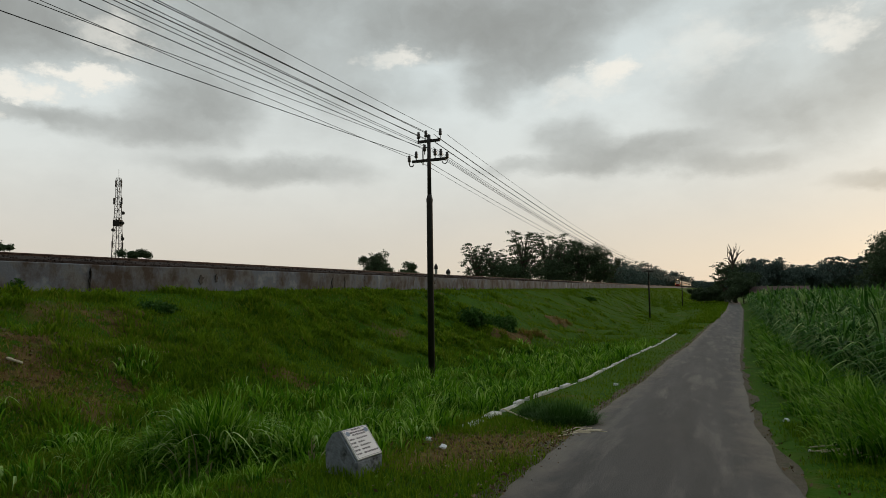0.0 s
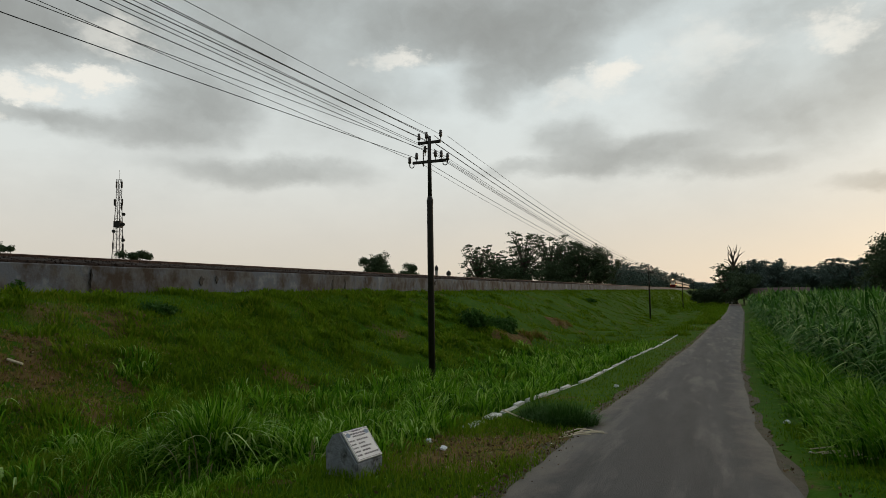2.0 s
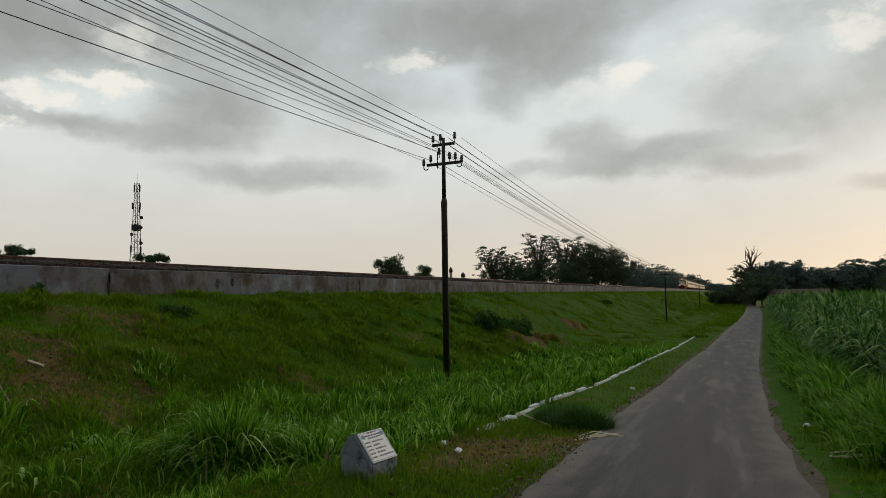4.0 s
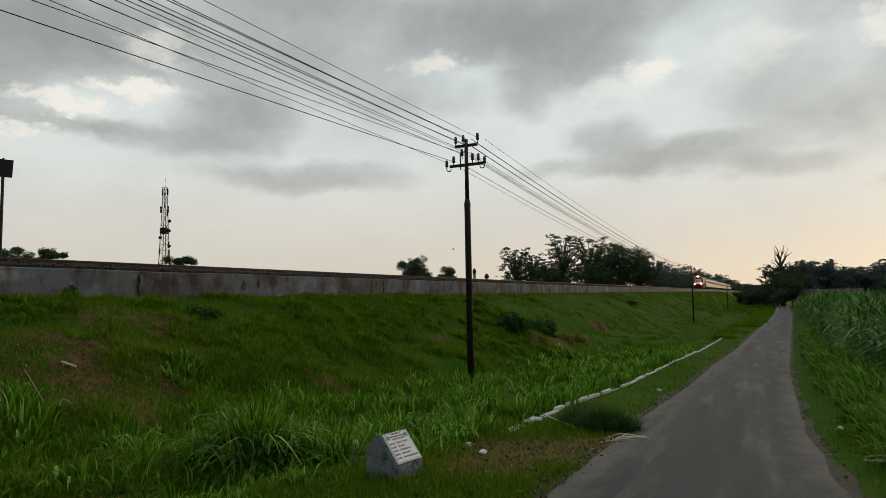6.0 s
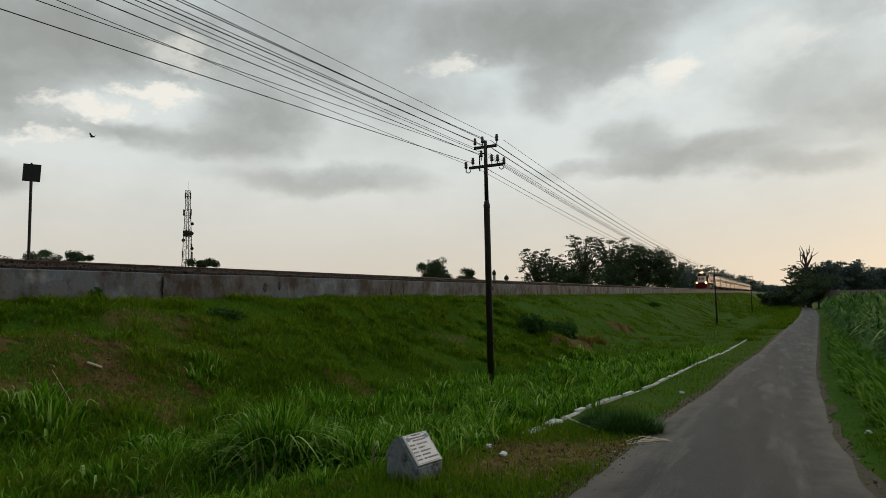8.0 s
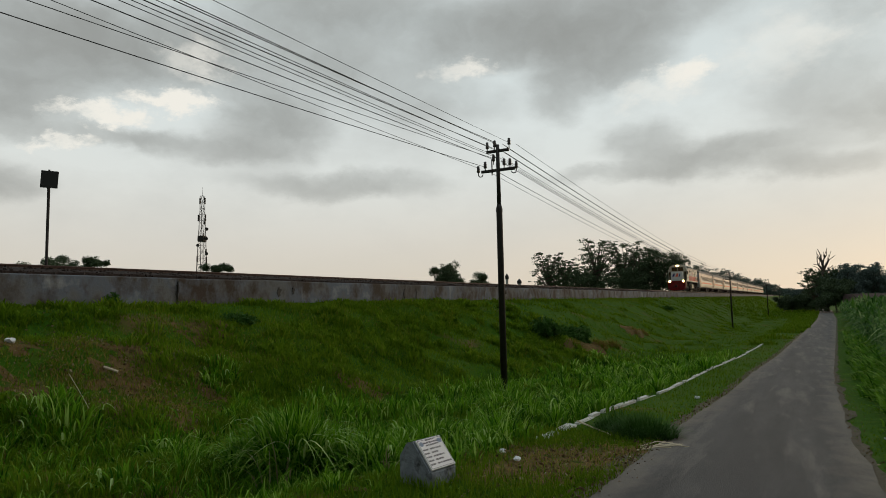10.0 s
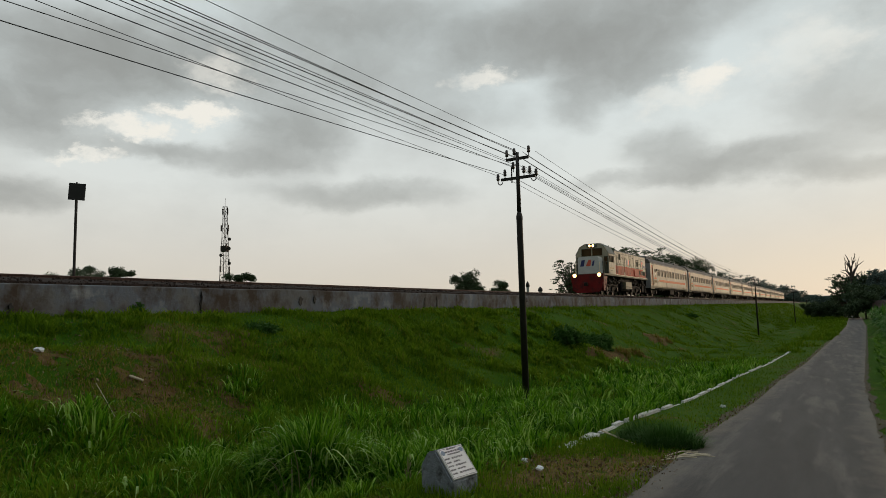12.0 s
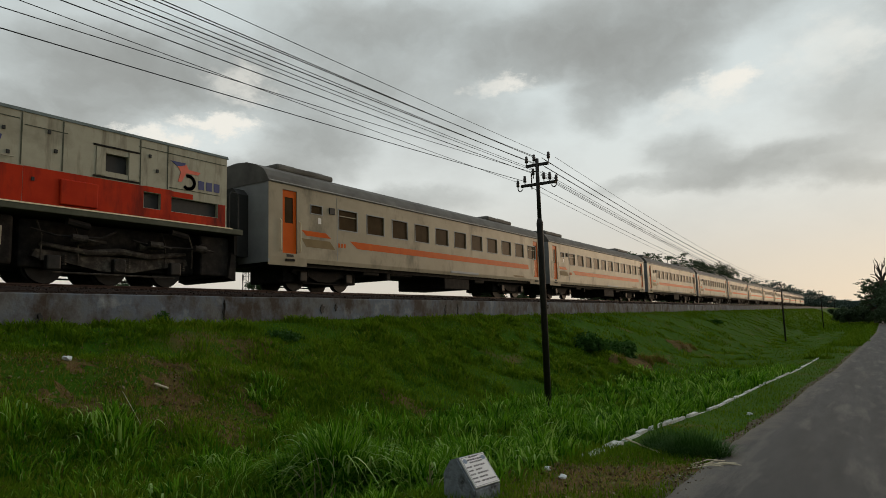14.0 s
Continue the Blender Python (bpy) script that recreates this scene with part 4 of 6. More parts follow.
def leaf_cloud(name, pts, rnd, size, mat, parent=None):
    """Small two-triangle leaves at the points, every way up."""
    n = len(pts)
    a = rnd.normal(size=(n, 3))
    a /= np.linalg.norm(a, axis=1)[:, None]
    b = np.cross(a, rnd.normal(size=(n, 3)))
    b /= np.linalg.norm(b, axis=1)[:, None]
    s = (size * rnd.uniform(0.6, 1.5, n))[:, None]
    a, b = a * s, b * s * 0.55
    co = np.stack([pts - a, pts + b, pts + a, pts - b], 1).reshape(-1, 3)
    f = np.arange(n * 4).reshape(-1, 4)
    me = bpy.data.meshes.new(name)
    me.vertices.add(n * 4)
    me.vertices.foreach_set("co", co.reshape(-1).astype(np.float32))
    me.loops.add(n * 4)
    me.loops.foreach_set("vertex_index", f.reshape(-1).astype(np.int32))
    me.polygons.add(n)
    me.polygons.foreach_set("loop_start", (np.arange(n) * 4).astype(np.int32))
    me.update(calc_edges=True)
    return link_mesh(name, me, mat, parent)


# ---- cane field ----
def build_cane():
    rnd = np.random.RandomState(21)
    y = 7.0 + 110 * rnd.uniform(0, 1, 4600) ** 1.7
    edge = lane_x(y) + np.interp(y, (7, 14, 30, 60, 120), (2.85, 2.75, 2.5, 2.3, 2.1))
    x = edge + np.clip(3.5 + y * 0.22, 3.5, 26) * rnd.uniform(0, 1, len(y)) ** 1.25
    z = land_z(x, y)
    n = len(x)
    rim = np.clip((x - edge) / 1.4, 0, 1)
    hgt = (1.15 + 0.65 * rim) * rnd.uniform(0.82, 1.15, n) + np.clip((y - 20) / 60, 0, 1) * 0.7
    near = y < 30
    sx, sy, sz, sh = x[near], y[near], z[near], hgt[near]
    stem = blade_mesh("sugar_cane_stems", np.stack([sx, sy, sz], -1), sh * 0.7, np.full(len(sx), 0.045), rnd.uniform(0.02, 0.15, len(sx)), rnd.uniform(0, 6.28, len(sx)), M["cane"], 3)
    tagged(stem, "upright green sugar cane stems in the field", "sugar cane", kind="stuff")
    per = 10
    bx, by = np.repeat(x, per), np.repeat(y, per)
    u = rnd.uniform(0.10, 0.66, n * per)
    hh = np.repeat(hgt, per)
    bz = np.repeat(z, per) + u * hh
    ln = hh * rnd.uniform(0.42, 0.85, n * per)
    far = 1 + np.clip((by - 15) / 25, 0, 2.2)
    lean = 0.15 + 1.15 * rnd.uniform(0, 1, n * per) ** 0.8
    turn = rnd.uniform(0, 6.28, n * per)
    wide = 0.072 * far * rnd.uniform(0.45, 1.3, n * per)
    lv = blade_mesh("sugar_cane_leaves", np.stack([bx, by, bz], -1), ln, wide, lean, turn, M["cane"], 8, 1.6)
    tagged(lv, "long arching green sugar cane leaves beside the lane", "sugar cane", kind="stuff")
    # broad leaves that arch over the rest; the sky's sheen is in their pale colour
    k = (rnd.rand(n * per) < 0.06) & (by < 32)
    m = int(k.sum())
    hi = blade_mesh("sheen_cane_leaves", np.stack([bx[k], by[k], bz[k] + 0.1], -1), ln[k] * 0.95, rnd.uniform(0.04, 0.075, m) * far[k], rnd.uniform(0.75, 1.35, m), turn[k] + 0.3, M["sheen_blades"], 9, 1.75)
    tagged(hi, "broad cane leaves arching over the field edge, sky sheen painted in pale green", "sugar cane", kind="stuff")
    k = rnd.rand(n) < 0.14
    dx, dy, dz, dh = x[k & near], y[k & near], z[k & near], hgt[k & near]
    dl = blade_mesh("dead_cane_leaves", np.stack([dx, dy, dz + dh * rnd.uniform(0.2, 0.6, len(dx))], -1), dh * 0.5, np.full(len(dx), 0.032), rnd.uniform(0.9, 1.7, len(dx)), rnd.uniform(0, 6.28, len(dx)), M["cane_dry"], 6, 1.3)
    tagged(dl, "pale dead hanging cane leaves", "sugar cane", kind="stuff")


# ---- poles, wires, signs ----
ARM_UP, ARM_LOW = 5.86, 5.36


def build_pole(x, y, z, lean=0.0):
    t = thing("telegraph_pole", "dark iron telegraph pole with two crossarms and insulators", "utility pole", pose(x, y, z, 0, lean, 0), "telegraph poles")
    b = bmesh.new()
    tube(b, [(0, 0, -0.3), (0, 0, 4.32), (0, 0, 4.37), (0, 0, 4.47)], [0.085, 0.078, 0.078, 0.055], 12)
    part("shaft", b, M["iron"], t, smooth=True)
    b = bmesh.new()
    tube(b, [(0, 0, 4.4), (0, 0, 6.02)], [0.054, 0.045], 10)
    part("upper_shaft", b, M["iron"], t, smooth=True)
    b = bmesh.new()
    tube(b, [(0, 0, 4.28), (0, 0, 4.36), (0, 0, 4.44)], [0.083, 0.084, 0.062], 12)
    part("collar", b, M["iron"], t)
    for zz, half in ((ARM_UP, 0.31), (ARM_LOW, 0.47)):
        part("crossarm", new_box(-half, half, -0.03, 0.03, zz - 0.035, zz + 0.035, bevel=0.006), M["iron"], t)
    b = bmesh.new()
    tube(b, [(-0.17, 0, 5.25), (-0.17, 0, 5.66), (-0.11, 0, 5.70), (0, 0, 5.70)], 0.016, 6)
    part("brace", b, M["iron"], t)
    for xx, zz, hook in INSULATORS:
        i = bmesh.new()
        if hook:
            s = math.copysign(1, xx)
            pts = [(xx - s * 0.13 + s * 0.065 * (1 - math.cos(a)), 0, zz - 0.06 - 0.065 * math.sin(a)) for a in np.linspace(0, math.pi, 7)] + [(xx, 0, zz + 0.02)]
            tube(i, pts, 0.013, 6)
        else:
            tube(i, [(xx, 0, zz), (xx, 0, zz + 0.12)], 0.012, 6)
        pin = part("pin", i, M["iron"], t)
        i = bmesh.new()
        top = zz + (0.0 if hook else 0.09)
        tube(i, [(xx, 0, top), (xx, 0, top + 0.035), (xx, 0, top + 0.06), (xx, 0, top + 0.10), (xx, 0, top + 0.12), (xx, 0, top + 0.16), (xx, 0, top + 0.175)], [0.036, 0.046, 0.034, 0.046, 0.032, 0.036, 0.014], 10)
        part("insulator", i, M["porcelain"], pin, smooth=True)
    return t


INSULATORS = [(-0.29, ARM_UP, False), (0.32, ARM_UP + 0.03, False), (-0.08, ARM_UP + 0.02, False), (-0.36, ARM_LOW, False), (0.17, ARM_LOW + 0.02, False), (0.33, ARM_LOW, False), (-0.56, ARM_LOW, True), (0.50, ARM_LOW, True), (-0.12, 5.52, False)]
# where each wire is tied: offset and height here, offset and height at the pole behind, radius
WIRES = [
    (0.29, 6.05, 0.73, 6.14, 0.005), (-0.08, 6.10, -0.08, 6.03, 0.0075), (0.01, 6.02, 0.11, 6.27, 0.007), (-0.08, 5.92, -0.08, 5.92, 0.008),
    (-0.03, 5.87, 0.42, 6.12, 0.0055), (-0.16, 5.75, 0.94, 5.62, 0.0055), (-0.10, 5.76, 0.90, 5.80, 0.0055), (-0.14, 5.66, -0.18, 5.85, 0.007),
    (-0.12, 5.68, -0.62, 4.60, 0.0055), (-0.56, 5.48, 0.44, 6.20, 0.005), (-0.36, 5.48, -1.36, 5.00, 0.007),
]
POLES = [(-7.1, -40.0, -0.35), (-6.45, 14.65, -0.40), (-5.65, 69.5, -1.95), (-4.3, 124.0, -1.9), (-3.5, 178.0, -1.9)]


def build_wires():
    for n, ((x0, y0, z0), (x1, y1, z1), sag) in enumerate(zip(POLES, POLES[1:], SAGS)):
        if n == 0:
            z0 = z1
        for k, (ax, az, bx, bz, r) in enumerate(WIRES):
            if n:
                # ahead of the pole the wires leave from its other side
                ax, az = ax + 0.22, az - 0.08
                bx, bz = ax, az
            s = sag * (1.0 + (0.10 * math.sin(3.1 * k) if n else 0.0))
            b = bmesh.new()
            tube(b, [(x0 + bx + (x1 + ax - x0 - bx) * u, y0 + (y1 - y0) * u, z0 + bz + (z1 + az - z0 - bz) * u - s * 4 * u * (1 - u)) for u in np.linspace(0, 1, 40)], r, 5, False)
            tagged(part("wire", b, M["wire"]), "thin dark overhead line wire between the poles", "wire", "overhead wires")


SAGS = (0.35, 0.6, 0.7, 0.7)


def build_slope_litter():
    """Straw and dry flakes lying on the worn part of the slope."""
    rnd = np.random.RandomState(78)
    p = rnd.normal(size=(1500, 2)) * (1.5, 1.3) + (-9.0, 6.3)
    p = p[(p[:, 0] > -13.2) & (p[:, 0] < -6.0)]
    p = np.stack([p[:, 0], p[:, 1], land_z(p[:, 0], p[:, 1]) + 0.035], -1)
    tagged(leaf_cloud("leaf_litter", p, rnd, 0.024, M["litter"]), "straw and dry leaf bits on the worn slope", "leaf litter", kind="stuff")


def build_sign():
    t = thing("track_sign", "square dark board on a tall pole by the railway", "sign", pose(-19.45, 10.72, 2.0, 0, 0, 0))
    b = bmesh.new()
    tube(b, [(0, 0, -0.2), (0, 0, 3.35)], 0.04, 10)
    part("pole", b, M["iron"], t)
    b = new_box(-0.23, 0.23, -0.02, 0.02, -0.26, 0.26, bevel=0.006)
    bm_turn = pose(0.02, 0, 3.56, 0, 3, 48)
    bmesh.ops.transform(b, matrix=bm_turn, verts=b.verts)
    part("board", b, M["black"], t, "plain dark square board")
    b = bmesh.new()
    tube(b, [(0, 0.0, 3.3), (0, 0.0, 3.86)], 0.028, 8)
    part("bracket", b, M["iron"], t)


def build_tower():
    d, a = 260.0, radians(-49.9)
    t = thing("radio_tower", "tall steel lattice radio tower with antennas", "tower", pose(d * math.sin(a), d * math.cos(a), -1.0, 0, 0, 20))
    H = 46.0
    half = lambda z: 1.9 - 1.25 * min(z / 40.0, 1.0)
    for sx in (-1, 1):
        for sy in (-1, 1):
            b = bmesh.new()
            tube(b, [(sx * half(z), sy * half(z), z) for z in (0, 15, 30, 40, H)], [0.16, 0.14, 0.12, 0.11, 0.09], 6)
            part("leg", b, M["tower"], t)
    zs = np.linspace(0, H, 20)
    for face in range(4):
        rot = Matrix.Rotation(face * math.pi / 2, 4, "Z")
        for i, (p, q) in enumerate(zip(zs, zs[1:])):
            s = 1 if i % 2 else -1
            part("brace", tube(bmesh.new(), [rot @ Vector((s * half(p), half(p), p)), rot @ Vector((-s * half(q), half(q), q))], 0.06, 4), M["tower"], t)
            part("strut", tube(bmesh.new(), [rot @ Vector((-half(q), half(q), q)), rot @ Vector((half(q), half(q), q))], 0.05, 4), M["tower"], t)
    for z, sx in ((44.0, 1.0), (44.0, -1.0), (37.5, 1.3), (37.5, -1.6), (36.0, 1.1), (30, 0.5), (29.5, -0.6), (29.2, 1.1), (24, 1.7), (21.5, -1.9), (21, 1.9)):
        part("antenna", new_box(sx - 0.22, sx + 0.22, -0.25, 0.25, z - 1.2, z + 1.2, bevel=0.05), M["iron"], t)
    for z, sx in ((33.0, 1.9), (23.5, 1.9), (26.8, -1.7), (29.3, 1.8)):
        b = bmesh.new()
        tube(b, [(sx, 0.0, z), (sx + 0.15, -0.4, z)], [0.65, 0.55], 14)
        part("dish", b, M["iron"], t)
    part("platform", new_box(-1.2, 1.2, -1.2, 1.2, 28.2, 30.4), M["iron"], t)
    b = bmesh.new()
    tube(b, [(0, 0, 46), (0, 0, 49.5)], 0.05, 5)
    part("lightning_rod", b, M["tower"], t)


# ---- stone marker, kerb, litter ----
def build_marker():
    t = thing("stone_marker", "squat grey painted stone block with a pale inscribed plaque", "monument", pose(-2.99, 5.04, -0.02, 0, 0, MARKER_TURN))
    t.scale = (0.9, 0.9, 0.9)
    b = bmesh.new()
    # side outline: depth (y), height; sloped face looks along -y
    prism(b, [(-0.20, -0.08), (-0.21, 0.18), (0.02, 0.45), (0.12, 0.42), (0.22, 0.28), (0.21, -0.08)], "x", -0.19, 0.19)
    bmesh.ops.bevel(b, geom=b.edges[:], offset=0.012, segments=2, affect="EDGES")
    part("block", b, M["stone"], t)
    p0, p1 = Vector((0, -0.21, 0.18)), Vector((0, 0.02, 0.45))
    up = (p1 - p0).normalized()
    nrm = Vector((0, -up.z, up.y))
    length = (p1 - p0).length
    rot = Matrix((Vector((1, 0, 0)), up, nrm)).transposed().to_4x4()
    base = Matrix.Translation(p0 + nrm * 0.006) @ rot

    def on_face(name, x0, x1, v0, v1, h0, h1, mat, par, label="", bevel=0.0):
        bb = new_box(x0, x1, v0, v1, h0, h1, bevel=bevel)
        bmesh.ops.transform(bb, matrix=base, verts=bb.verts)
        return part(name, bb, mat, par, label)
    slab = on_face("plaque", -0.175, 0.175, 0.012, length - 0.012, -0.004, 0.014, M["plaque"], t, "pale pinkish inscribed plaque", 0.004)
    on_face("border", -0.165, 0.165, 0.022, 0.026, 0.0135, 0.0155, M["ink"], slab)
    on_face("border", -0.165, 0.165, length - 0.026, length - 0.022, 0.0135, 0.0155, M["ink"], slab)
    for x0 in (-0.165, 0.161):
        on_face("border", x0, x0 + 0.004, 0.026, length - 0.026, 0.0135, 0.0155, M["ink"], slab)
    rnd = random.Random(2)
    for v, x0, x1 in ((0.325, -0.06, 0.06), (0.295, -0.10, 0.10), (0.268, -0.08, 0.09), (0.225, -0.15, -0.09), (0.225, -0.05, 0.11), (0.185, -0.15, -0.09), (0.185, -0.05, 0.03), (0.145, -0.15, -0.08), (0.145, -0.05, 0.09), (0.105, -0.15, -0.08), (0.105, -0.05, 0.06), (0.065, -0.15, -0.08), (0.065, -0.05, 0.14)):
        x = x0
        while x < x1:
            w = rnd.uniform(0.012, 0.035)
            on_face("text_bar", x, min(x + w, x1 + 0.01), v - 0.008, v + 0.008, 0.0135, 0.0158, M["ink"], slab)
            x += w + 0.009
    for x0 in (-0.13, 0.13):
        bb = bmesh.new()
        tube(bb, [(x0, 0.292, 0.0135), (x0, 0.292, 0.016)], 0.026, 14)
        bmesh.ops.transform(bb, matrix=base, verts=bb.verts)
        part("emblem", bb, M["emblem"], slab)


MARKER_TURN = 78.0


def build_kerb():
    t = thing("kerb", "broken line of whitewashed concrete kerb along the grass", "kerb", kind="structure")
    rnd = random.Random(8)
    y = 7.95
    while y < 41:
        ln = rnd.uniform(0.4, 1.3)
        gap = rnd.choice((0.01, 0.02, 0.05, 0.25))
        x0, x1 = float(kerb_x(y)), float(kerb_x(y + ln))
        z = float(lane_z(y + ln / 2))
        h = rnd.choice((0.005, 0.025, 0.035, 0.05, 0.055))
        half = 0.075 if y < 9 else rnd.uniform(0.028, 0.04)
        b = new_box(-half, half, 0, ln, -0.12, h, bevel=0.012)
        for v in b.verts:
            v.co += Vector((rnd.uniform(-1, 1), rnd.uniform(-1, 1), rnd.uniform(-1, 1))) * 0.009
        slope = math.degrees(math.atan2(float(lane_z(y + ln) - lane_z(y)), ln))
        ob = part("kerb_stone", b, M["kerb"], t)
        ob.matrix_local = pose(x0 + rnd.uniform(-0.015, 0.015), y, float(lane_z(y)), slope, rnd.uniform(-3, 3), -math.degrees(math.atan2(x1 - x0, ln)))
        y += ln + gap


def build_leaf_litter():
    """Dry flakes and bits of cane trash along the lane's edges."""
    rnd = np.random.RandomState(77)
    n = 1500
    y = 3.5 + 40 * rnd.uniform(0, 1, n) ** 1.8
    left = rnd.rand(n) < 0.8
    off = np.abs(rnd.normal(0, 0.14, n))
    x = np.where(left, lane_x(y) - 1.12 - off + 0.06, lane_x(y) + 1.10 + off - 0.05 + np.where(y < 6.5, 0.1, 0))
    p = np.stack([x, y, lane_z(y) + 0.05 + rnd.uniform(0, 0.02, n)], -1)
    tagged(leaf_cloud("leaf_litter", p, rnd, 0.016, M["litter"]), "dry brown leaf bits along the lane edges", "leaf litter", kind="stuff")
    p2 = rnd.normal(size=(900, 2)) * (0.75, 0.9) + (-2.2, 6.5)
    p2 = np.stack([p2[:, 0], p2[:, 1], land_z(p2[:, 0], p2[:, 1]) + 0.03], -1)
    tagged(leaf_cloud("leaf_litter", p2, rnd, 0.02, M["litter"]), "dry brown leaf bits on the bare verge", "leaf litter", kind="stuff")


def crumple(name, label, x, y, size, seed, mat, cat="litter"):
    rnd = random.Random(seed)
    b = bmesh.new()
    bmesh.ops.create_icosphere(b, subdivisions=2, radius=size)
    for v in b.verts:
        v.co *= rnd.uniform(0.55, 1.15)
        v.co.z *= 0.65
    ob = part(name, b, mat)
    ob.location = (x, y, float(land_z(x, y)) + size * 0.45)
    tagged(ob, label, cat, "litter")


def stick(name, label, pts, r, cat="stick"):
    b = bmesh.new()
    tube(b, [(x, y, float(land_z(x, y)) + h) for x, y, h in pts], r, 6)
    tagged(part(name, b, M["straw"]), label, cat, "fallen stalks")


def build_litter():
    crumple("crumpled_paper", "crumpled white paper scrap on the verge", -2.68, 6.36, 0.05, 1, M["paper"])
    crumple("crumpled_paper", "pale plastic scrap by the kerb end", -3.02, 6.75, 0.045, 2, M["paper"])
    crumple("crumpled_paper", "small white paper scrap in the grass", -7.1, 4.73, 0.045, 3, M["paper"])
    crumple("crumpled_paper", "pale plastic bag on the bare slope", -10.89, 5.49, 0.085, 4, M["paper"])
    crumple("crumpled_paper", "small white scrap beside the lane", -1.95, 14.5, 0.06, 5, M["paper"])
    crumple("crumpled_paper", "small pale scrap at the lane edge", 0.95, 10.2, 0.05, 6, M["paper"])
    crumple("plastic_scrap", "small blue plastic scrap in the grass", -3.62, 4.45, 0.05, 9, M["blue"])
    for i, (x, y) in enumerate(((-5.0, 4.3), (-2.2, 5.9), (-2.4, 7.3), (-1.7, 7.2), (0.95, 7.9))):
        crumple("pebble", "small pale pebble lying on the verge", x, y, 0.022, 20 + i, M["kerb"], "pebble")
    stick("dry_stalk", "long pale dry stalk lying beside the kerb", [(-2.95, 9.35, 0.08), (-2.6, 9.0, 0.05), (-2.25, 8.55, 0.04)], 0.012)
    for k in range(7):
        rnd = random.Random(k)
        x, y = -1.65 + rnd.uniform(-0.1, 0.1), 7.75 + rnd.uniform(-0.2, 0.2)
        a = rnd.uniform(0.2, 1.3)
        stick("dry_stalk", "pale dry cane stalk at the lane edge", [(x, y, 0.03), (x + 0.25 * math.cos(a), y + 0.3 * math.sin(a), 0.06), (x + 0.4 * math.cos(a), y + 0.55 * math.sin(a), 0.04)], 0.007)
    for k in range(9):
        rnd = random.Random(50 + k)
        x, y = 1.05 + rnd.uniform(-0.15, 0.3), 7.6 + rnd.uniform(-0.4, 0.3)
        a = rnd.uniform(-0.5, 0.5)
        stick("dry_stalk", "pale dry cane stalk on the grass verge", [(x, y, 0.05), (x + 0.3 * math.cos(a), y + 0.3 * math.sin(a), 0.09), (x + 0.7 * math.cos(a), y + 0.6 * math.sin(a), 0.05)], 0.008)
    stick("dry_stalk", "thin pale twig on the bare slope", [(-9.31, 5.51, 0.16), (-8.8, 5.36, 0.10), (-8.35, 5.22, 0.03)], 0.0035)
    stick("dry_stalk", "short pale wood chip on the slope", [(-9.6, 6.22, 0.06), (-9.45, 6.36, 0.05)], 0.020)


